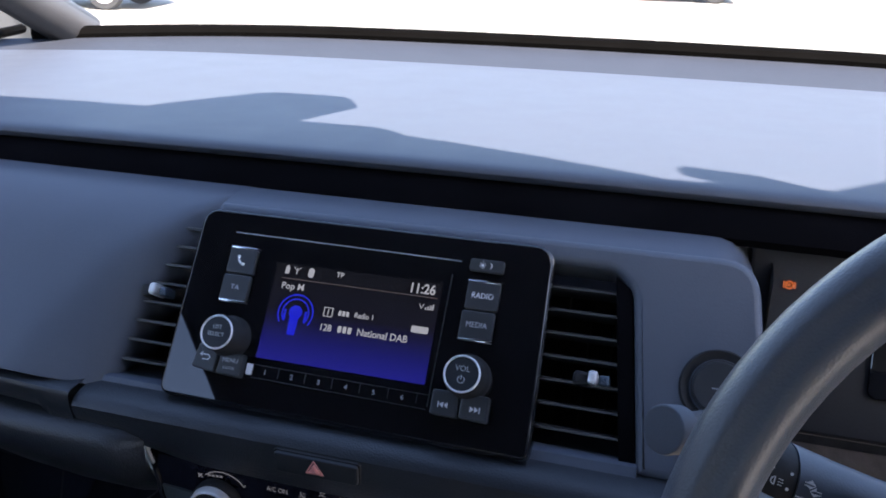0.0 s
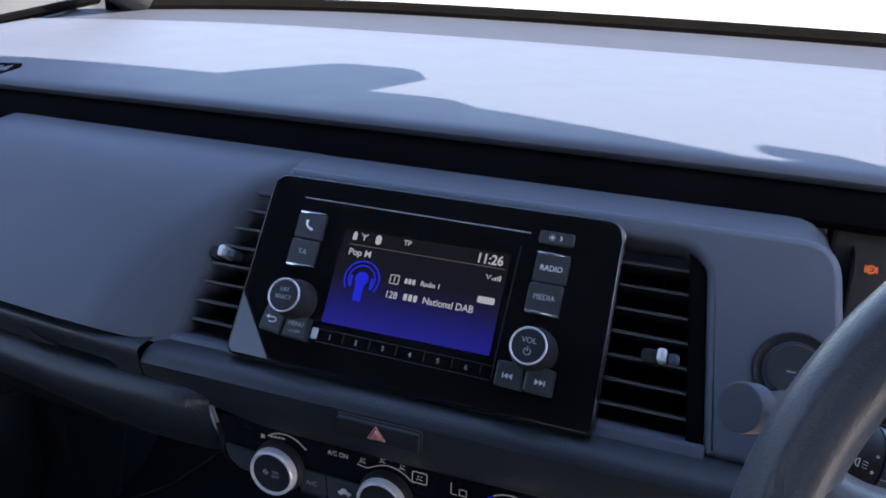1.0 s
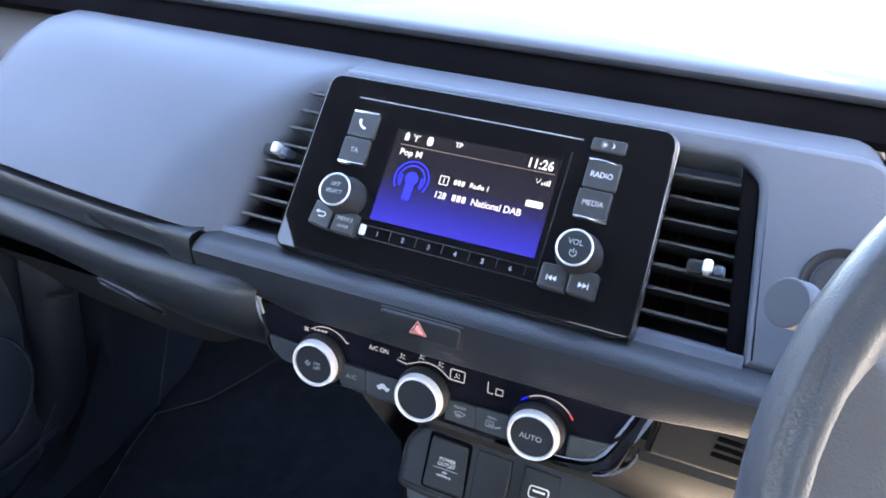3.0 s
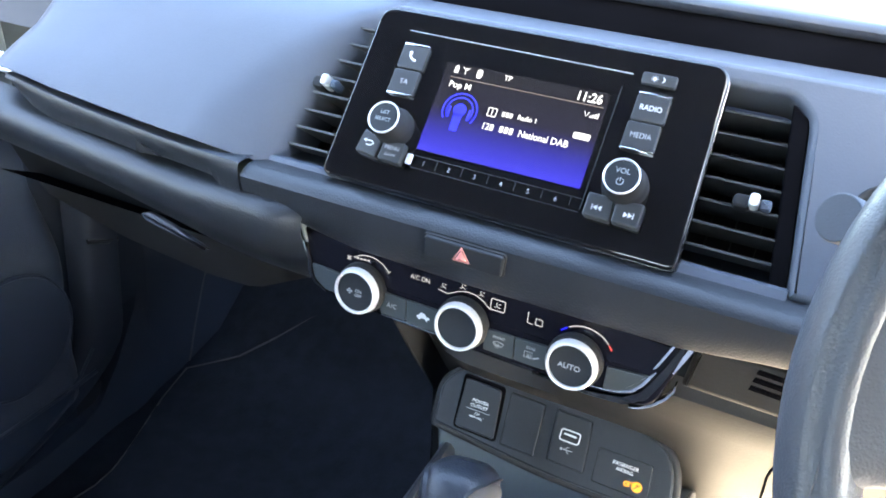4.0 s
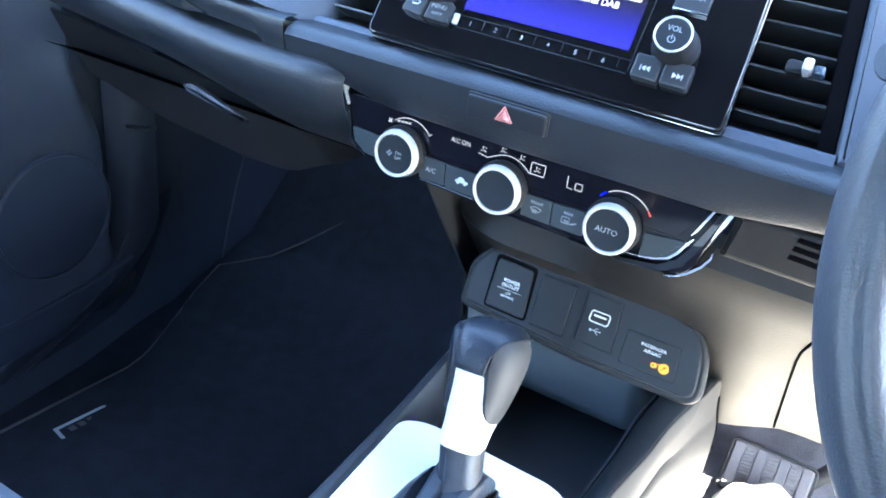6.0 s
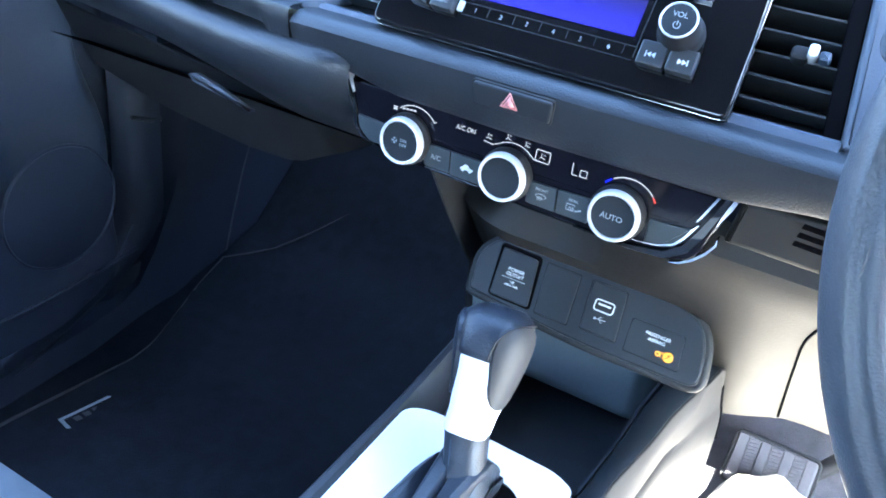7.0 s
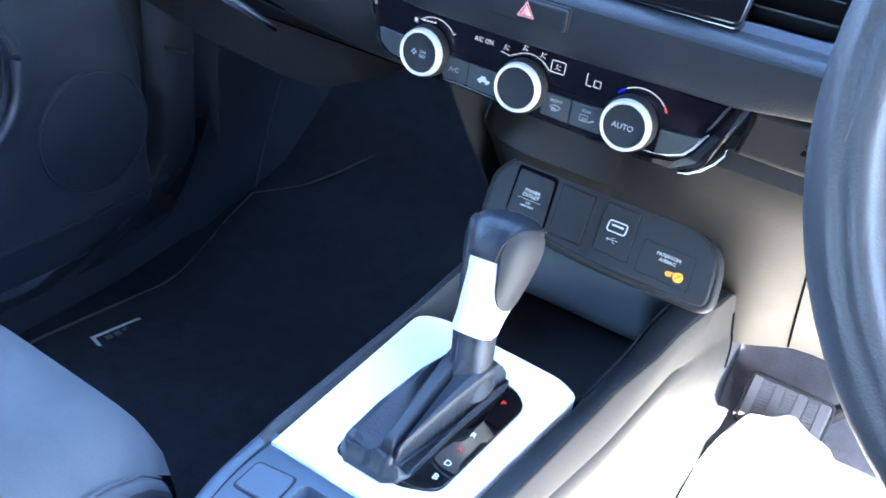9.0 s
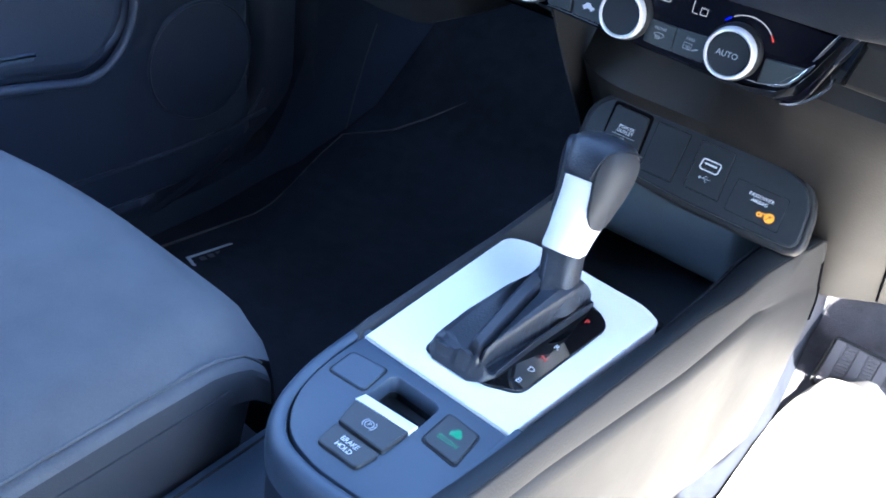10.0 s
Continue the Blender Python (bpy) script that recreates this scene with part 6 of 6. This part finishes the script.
def spoke_row(s, u):
    """One section across a spoke: a flat swell with rounded edges, flaring into the rim."""
    top = float(np.interp(u, [0.085, 0.12, 0.15, 0.162, 0.170, 0.176, 0.182], [0.043, 0.0465, 0.0490, 0.0530, 0.0580, 0.0615, 0.0630]))
    low = float(np.interp(u, [0.085, 0.15, 0.165, 0.176, 0.182], [-0.044, -0.036, -0.040, -0.049, -0.060]))
    h = float(np.interp(u, [0.085, 0.15, 0.172, 0.182], [0.010, 0.0118, 0.0142, 0.0150]))
    edge = [(0.0, 0.030), (0.0, 0.014), (0.0012, 0.0085), (0.0040, 0.0040), (0.0085, 0.0014), (0.014, 0.0004)]
    row = [(low + d, h - q) for d, q in edge] + [(low + 0.022 + (top - low - 0.044) * f, h + 0.0006) for f in (0, 0.5, 1)] + [(top - d, h - q) for d, q in reversed(edge)]
    return [(s * u, v, z) for v, z in row]
for s in (-1, 1):
    part("spoke", sheet([spoke_row(s, u) for u in np.linspace(0.182, 0.085, 26)]), M_WHEEL, whl, "grained leather spoke", m=WF)
    part("spoke_trim", prism(round_poly([(s * 0.140, -0.032), (s * 0.140, 0.012), (s * 0.088, 0.018), (s * 0.088, -0.036)], 0.006), 0.004, 0.012, 0.002), M_SILVER, whl, "silver switch surround", m=WF)
part("spoke", prism(round_poly([(-0.030, -0.172), (0.030, -0.172), (0.040, -0.06), (-0.040, -0.06)], 0.01), -0.022, -0.004, 0.005), M_TRIM, whl, m=WF)
part("hub", prism(rrect(0, 0, 0.19, 0.15, 0.06, 8), -0.03, 0.012, 0.012, steps=4), M_TRIM, whl, "dark airbag cover", m=WF)
col = thing("steering_column", (0.394, 0.0, 0.6), "dark steering column shroud with stalks", "steering column")
part("shroud", tube([WF @ Vector((0, -0.01, -0.045)), WF @ Vector((0, -0.01, -0.12)), WF @ Vector((0, -0.02, -0.24))], [0.055, 0.065, 0.07], 20), M_TRIM, col, m=None)
p0, p1 = Vector((0.3228, -0.150, 0.667)), Vector((0.2328, -0.172, 0.696))
pd = (p1 - p0).normalized()
st = part("stalk", tube([p0 - pd * 0.03, p0, p1 - pd * 0.040, p1 - pd * 0.0165], [0.007, 0.0095, 0.0136, 0.0158], 24), M_CONSOLE, col, "grey light stalk with white symbols")
part("ring", tube([p1 - pd * 0.0165, p1 - pd * 0.0152], 0.0150, 24), M_DEEP, st)
part("twist_end", tube([p1 - pd * 0.0152, p1 - pd * 0.008, p1 - pd * 0.002, p1], [0.0160, 0.0162, 0.0152, 0.0120], 28), M_DEEP, st, "black twist switch at the stalk end")
sx_ = -pd
sz = Vector((0.19, -0.51, 0.89)) - p1
sz = (sz - sx_ * sz.dot(sx_)).normalized()
sy = sz.cross(sx_)
SM = Matrix(((sx_.x, sy.x, sz.x, 0), (sx_.y, sy.y, sz.y, 0), (sx_.z, sy.z, sz.z, 0), (0, 0, 0, 1)))
def on_stalk(d):
    m_ = SM.copy()
    m_.translation = p1 - pd * d
    return m_
b = bmesh.new()
stroke([(-0.0050, 0.0030), (-0.0015, 0.0030), (-0.0015, 0.0048), (0.0018, 0.0022), (-0.0015, -0.0002), (-0.0015, 0.0014), (-0.0050, 0.0014)], 0.0005, 0.0162, 0.0165, b)
stroke([(0.0060, -0.0005), (0.0025, -0.0005), (0.0025, 0.0012), (-0.0008, -0.0014), (0.0025, -0.0038), (0.0025, -0.0022), (0.0060, -0.0022)], 0.0005, 0.0162, 0.0165, b)
part("arrow_icon", b, M_WHITE, st, m=on_stalk(0.0225) @ pose(0, 0, 0.0043, 0, 0, 0) @ Matrix.Diagonal((0.72, 0.72, 0.72, 1)))
part("index_mark", stroke([(-0.003, 0.0), (0.003, 0.0)], 0.0006, 0.0162, 0.0165), M_WHITE, st, m=on_stalk(0.0185) @ pose(0, -0.0045, -0.0004) @ Matrix.Diagonal((0.7, 0.7, 1, 1)))
b = bmesh.new()
for du, dv in ((-0.004, 0.004), (0.004, -0.003), (0.0045, 0.0035)):
    prism(disc(du, dv, 0.0007, 8), 0.0162, 0.0165, 0, b)
stroke(arc(-0.002, -0.001, 0.0016, 90, 270, 8) + [(-0.002, -0.0026), (-0.002, 0.0006)], 0.0004, 0.0162, 0.0165, b)
for k_ in (-1, 0, 1):
    stroke([(-0.0005, -0.001 + 0.0012 * k_), (0.0016, -0.0012 + 0.0012 * k_)], 0.0003, 0.0162, 0.0165, b)
part("lamp_icon", b, M_WHITE, st, m=on_stalk(0.0080))
d0, d1 = Vector((0.248, -0.040, 0.650)), Vector((0.1986, -0.1435, 0.690))
dd = (Vector((0.235, -0.095, 0.668)) - d1).normalized()
dq = d1 + dd * 0.013
st2 = part("stalk", tube([d0, d0.lerp(dq, 0.7), dq], [0.007, 0.0068, 0.0075], 16), M_TRIM, col, "dark stalk with a round flat end")
part("end_disc", tube([d1 + dd * 0.0135, d1 + dd * 0.0125, d1 + dd * 0.0012, d1 + dd * 0.0003, d1], [0.0104, 0.0117, 0.0119, 0.0115, 0.0108], 36), M_DASH, st2, "grey round flat end")

# ---------------------------------------------------------------- passenger seat
seat = thing("passenger_seat", (-0.34, -0.7, 0.0), "blue-grey fabric passenger seat with stitched bolster", "car seat")
def seat_front(x):
    return -0.332 - 0.06 * max(0.0, (x + 0.12) / 0.06) ** 2 * 0.4 - 0.10 * max(0.0, (-0.22 - x) / 0.40) ** 2
rows = []
for x in np.linspace(-0.61, -0.0705, 30):
    yf = seat_front(x)
    e = max(0.0, (x + 0.105) / 0.045)
    drop = 0.020 * e * e
    crown = 0.012 * (1 - ((x + 0.335) / 0.275) ** 2)
    rows.append([(x, yf + 0.012, 0.20), (x, yf + 0.006, 0.29), (x, yf, 0.325), (x, yf - 0.010, 0.345 - drop + crown * 0.4), (x, yf - 0.035, 0.360 - drop + crown * 0.7), (x, yf - 0.08, 0.366 - drop + crown), (x, -0.60, 0.362 - drop + crown), (x, -0.95, 0.345 - drop)])
part("cushion", sheet(rows), M_FABRIC, seat, "blue-grey woven cushion")
rows = []
for y in [-0.345, -0.350, -0.357, -0.366, -0.378] + list(np.linspace(-0.395, -0.95, 14)):
    tuck = 0.030 * max(0.0, (y + 0.395) / 0.05) ** 2
    rows.append([(-0.064 - tuck, y, 0.336), (-0.0585 - tuck, y, 0.334), (-0.0575 - tuck, y, 0.325), (-0.062 - tuck, y, 0.29), (-0.072 - tuck, y, 0.24), (-0.082 - tuck, y, 0.18), (-0.090 - tuck, y, 0.08)])
part("side_bolster", sheet(rows, 0.003), M_FABRIC_DK, seat, "darker side panel")
def band_z(y):
    return float(np.interp(y, [-0.95, -0.60, -0.45, -0.40, -0.385, -0.368, -0.356], [0.334, 0.350, 0.3535, 0.353, 0.350, 0.342, 0.328]))
ys = list(np.linspace(-0.95, -0.40, 12)) + [-0.390, -0.380, -0.370, -0.362, -0.356]
part("piping", tube([(-0.0705, y, band_z(y) + 0.0008) for y in ys], 0.0012, 6), M_FABRIC, seat)
part("bolster_band", sheet([[(-0.0712, y, band_z(y) - 0.0006), (-0.0680, y, band_z(y) - 0.0008), (-0.0645, y, band_z(y) - 0.0026), (-0.0625, y, band_z(y) - 0.0062)] for y in ys]), M_FABRIC, seat, "lighter band below the seam")
part("side_drop", sheet([[(-0.0626, y, band_z(y) - 0.0060), (-0.0600, y, band_z(y) - 0.0100), (-0.0590, y, band_z(y) - 0.0300)] for y in ys]), M_FABRIC_DK, seat)
part("seat_base", box(-0.60, -0.085, -0.93, -0.40, 0.02, 0.24, 0.02), M_DEEP, seat)
rows = [[(-0.61 + 0.52 * f, -0.93 - 0.06 * s * 3 + 0.03 * abs(2 * f - 1) ** 2, 0.33 + 0.60 * s) for f in np.linspace(0, 1, 14)] for s in np.linspace(0, 1, 10)]
part("backrest", sheet(rows, 0.10), M_FABRIC, seat)

# Driver seat out of view, added to keep rear sun off the console.
dseat = thing("driver_seat", (0.36, -0.8, 0.0), "blue-grey fabric driver seat with headrest", "car seat")
part("cushion", box(0.15, 0.58, -0.90, -0.48, 0.20, 0.345, 0.04), M_FABRIC, dseat)
part("backrest", box(0.135, 0.585, -0.98, -0.80, 0.33, 0.93, 0.05), M_FABRIC, dseat)
part("headrest", box(0.25, 0.50, -0.98, -0.88, 0.96, 1.13, 0.04), M_FABRIC, dseat)
part("seat_base", box(0.18, 0.56, -0.92, -0.52, 0.02, 0.20, 0.02), M_DEEP, dseat)

# ---------------------------------------------------------------- passenger door
door = thing("passenger_door", (-0.66, -0.1, 0.3), "dark moulded passenger door card with a round speaker", "car door")
card_z = [0.06, 0.09, 0.13, 0.16, 0.24, 0.30, 0.335, 0.36, 0.385, 0.41, 0.44, 0.50, 0.58, 0.625, 0.64]
card_x = [-0.65, -0.612, -0.612, -0.617, -0.617, -0.618, -0.623, -0.634, -0.650, -0.662, -0.667, -0.669, -0.672, -0.680, -0.70]
pull = [(-0.62, 0.292), (-0.30, 0.290), (-0.19, 0.284), (-0.156, 0.283), (-0.119, 0.295), (-0.098, 0.3215), (-0.088, 0.36), (-0.086, 0.41), (-0.12, 0.44), (-0.30, 0.452), (-0.62, 0.46)]
def off_pull(y, z):
    """Distance from the rim of the door pull, in the plane of the card."""
    best = 9.0
    for (y0, z0), (y1, z1) in zip(pull, pull[1:]):
        f = max(0.0, min(1.0, ((y - y0) * (y1 - y0) + (z - z0) * (z1 - z0)) / ((y1 - y0) ** 2 + (z1 - z0) ** 2)))
        best = min(best, math.hypot(y - y0 - f * (y1 - y0), z - z0 - f * (z1 - z0)))
    return best
rows = []
for y in list(np.linspace(-0.56, 0.07, 44)) + [0.085, 0.098, 0.108, 0.116, 0.123, 0.128, 0.131, 0.132]:
    fall = 0.085 * max(0.0, (y - 0.080) / 0.052) ** 2.6
    zb = 0.06 + 0.115 * max(0.0, (y + 0.03) / 0.16) ** 2
    r = []
    for z in np.linspace(zb, 0.64, 60):
        d = off_pull(y, z)
        swell = 0.020 * math.exp(-((d - 0.012) / 0.024) ** 2) * max(0.0, min(1.0, (z - 0.265) / 0.05))
        bowl = -0.006 * math.exp(-(max(0.0, math.hypot(y - 0.022, z - 0.252) - 0.080) / 0.012) ** 2)
        r.append((float(np.interp(z - (zb - 0.06) * max(0.0, (0.24 - z) / 0.18), card_z, card_x)) + swell + bowl - fall, y, z))
    rows.append(r)
part("card", sheet(rows, 0.004), M_DOOR, door)
SP = Matrix(((0, 0, 1, -0.622), (1, 0, 0, 0.022), (0, 1, 0, 0.252), (0, 0, 0, 1)))
part("speaker_ring", ring(0.0788, 0.0818, -0.004, 0.0030, 56, bev=0.0014), M_DOOR, door, m=SP)
part("speaker_grille", spin([(0.078, -0.002), (0.078, 0.001), (0.05, 0.002), (0.0, 0.0025)], 48), M_DOOR, door, m=SP)
YZ = Matrix(((0, 0, 1, 0), (1, 0, 0, 0), (0, 1, 0, 0), (0, 0, 0, 1)))
arm_out = round_poly([(-0.62, 0.294), (-0.25, 0.290), (-0.140, 0.272), (-0.090, 0.325), (-0.082, 0.410), (-0.16, 0.446), (-0.62, 0.460)], [0.02, 0.06, 0.05, 0.045, 0.03, 0.05, 0.02], 8)
part("armrest", prism(inset(arm_out, 0.006), -0.660, -0.600, 0.018, steps=6), M_DOOR, door, "sunken pull and armrest with a rounded front end", m=YZ)
part("pull_switch", prism(round_poly([(-0.36, 0.318), (-0.215, 0.314), (-0.207, 0.323), (-0.36, 0.330)], 0.004), -0.602, -0.596, 0.003), M_CONSOLE, door, "grey switch plate in the pull", m=YZ)
part("armrest_lip", tube([(-0.596, y, z) for y, z in inset(arm_out, 0.0015)[4:44]], 0.0060, 10), M_DOOR, door, "rolled rim round the pull")
part("pocket_lip", tube([(-0.6125 + 0.01 * max(0.0, (y - 0.02) / 0.14), y, 0.140 + 0.03 * max(0, (y + 0.05) / 0.2) ** 2) for y in np.linspace(-0.56, 0.12, 20)], 0.0030, 8), M_DOOR, door)
part("pocket_lip", tube([(-0.6150, y, z) for y, z in ((-0.03, 0.106), (0.03, 0.121), (0.07, 0.138), (0.102, 0.160), (0.125, 0.19))], 0.0022, 8), M_DOOR, door)
kick = thing("kick_panel", (-0.65, 0.4, 0.2), "dark moulded sill and kick panel trim", "car trim")
rows = []
for f in np.linspace(0, 1, 24):
    y = -0.45 + 0.95 * f
    up = float(np.interp(y, [-0.45, 0.16, 0.24, 0.30, 0.5], [0.0, 0.0, 0.10, 0.36, 0.52]))
    so = float(np.interp(y, [-0.1, 0.05, 0.20], [0.0, 0.008, 0.034]))
    rows.append([(-0.70 - so, y, 0.045 + up), (-0.655 - so, y, 0.05 + up), (-0.635 - so, y, 0.042 + up * 0.9), (-0.625 - so, y, 0.02 + up * 0.55), (-0.62 - so, y, 0.0 + up * 0.1)])
part("sill", sheet(rows, 0.003), M_FOOT, kick)
rows = []
for z in np.linspace(0.02, 0.52, 22):
    dy = -0.30 * max(0.0, (0.19 - z) / 0.17) ** 2
    dy -= 0.010
    rows.append([(-0.665, 0.148 + dy, z), (-0.646, 0.158 + dy, z), (-0.637, 0.170 + dy, z), (-0.634, 0.190 + dy, z), (-0.637, 0.210 + dy, z), (-0.650, 0.222 + dy, z), (-0.690, 0.228 + dy, z)])
part("pillar_trim", sheet(rows), M_FOOT, kick, "upright trim strip with a joint")
part("joint", tube([(-0.6360, 0.150, 0.3335), (-0.6335, 0.180, 0.3235), (-0.6420, 0.206, 0.3160)], 0.0022, 6), M_DEEP, kick)
part("joint_lip", tube([(-0.6360, 0.150, 0.3295), (-0.6335, 0.180, 0.3195), (-0.6420, 0.206, 0.3120)], 0.0010, 6), M_KEY, kick)
part("door_seal", sheet([[(-0.672, 0.070, z), (-0.677, 0.095, z), (-0.672, 0.120, z), (-0.678, 0.150, z), (-0.690, 0.175, z)] for z in (0.03, 0.20, 0.36, 0.50)], 0.003), M_FOOT, kick, "dark weatherstrip behind the door edge")
part("sill_filler", box(-0.79, -0.672, -0.60, 0.22, -0.02, 0.085, 0.02), M_DEEP, kick)
part("kick_plate", sheet([[(-0.70, 0.235, z), (-0.662, 0.27, z), (-0.655, 0.32, z), (-0.652, 0.42, z), (-0.65, 0.60, z)] for z in (0.0, 0.2, 0.40, 0.55)], 0.003), M_FOOT, kick)

part("carpet_edge", tube([(-0.6515, 0.340, 0.031), (-0.6505, 0.358, 0.104), (-0.6505, 0.378, 0.169), (-0.6505, 0.398, 0.222)], 0.0018, 6), M_PIPING, kick, "stitched carpet edge")
# ---------------------------------------------------------------- parked cars beyond the windscreen
def parked_car(x, y, turn, paint, label):
    """A plain parked car: body with cabin, arches, wheels."""
    car = thing("parked_car", (x, y, -0.28), label, "car", "parked cars outside")
    car.rotation_euler = (0, 0, radians(turn))
    m = pose(x, y, -0.28, 0, 0, turn)
    prof_ = [(-2.0, 0.35), (-2.05, 0.6), (-1.9, 0.85), (-1.2, 0.95), (-0.6, 1.42), (0.7, 1.48), (1.6, 1.35), (1.95, 0.95), (2.0, 0.5), (1.95, 0.28), (-1.9, 0.22)]
    bmx = stack([[(px_, s * w, pz) for px_, pz in prof_] for s, w in ((-1, 0.80), (-1, 0.86), (1, 0.86), (1, 0.80))])
    part("body", bmx, paint, car, m=m)
    for wx in (-1.25, 1.25):
        for s in (-1, 1):
            wm = m @ pose(wx, s * 0.80, 0.31, 90, 0, 0)
            w = part("wheel", stack([[(r * math.cos(a), r * math.sin(a), z) for a in np.linspace(0, 2 * math.pi, 33)[:-1]] for r, z in ((0.21, -0.10), (0.29, -0.10), (0.31, -0.07), (0.31, 0.07), (0.29, 0.10), (0.21, 0.10))], False, False), M_TYRE, car, m=wm)
            part("rim", spin([(0.21, -0.09), (0.215, 0.0), (0.20, 0.09), (0.06, 0.07), (0.0, 0.07)], 24), M_KNOB_RING, w, m=wm)
            for i in range(5):
                part("spoke", box(0.03, 0.20, -0.025, 0.025, -0.105, 0.105, 0.004), M_SILVER, w, m=wm @ pose(0, 0, 0, 0, 0, 72 * i))
    return car

parked_car(-11.05, 12.7, 15, M_CAR_BEIGE, "beige parked car with alloy wheels on sunlit ground")
parked_car(-2.35, -0.5, 90, M_CAR_DARK, "dark parked car close beside the passenger door")
parked_car(-5.5, 21.0, 80, M_CAR_DARK, "dark parked car far off on sunlit ground")
parked_car(-0.8, 21.4, 3, M_CAR_DARK, "dark parked car far off on sunlit ground")
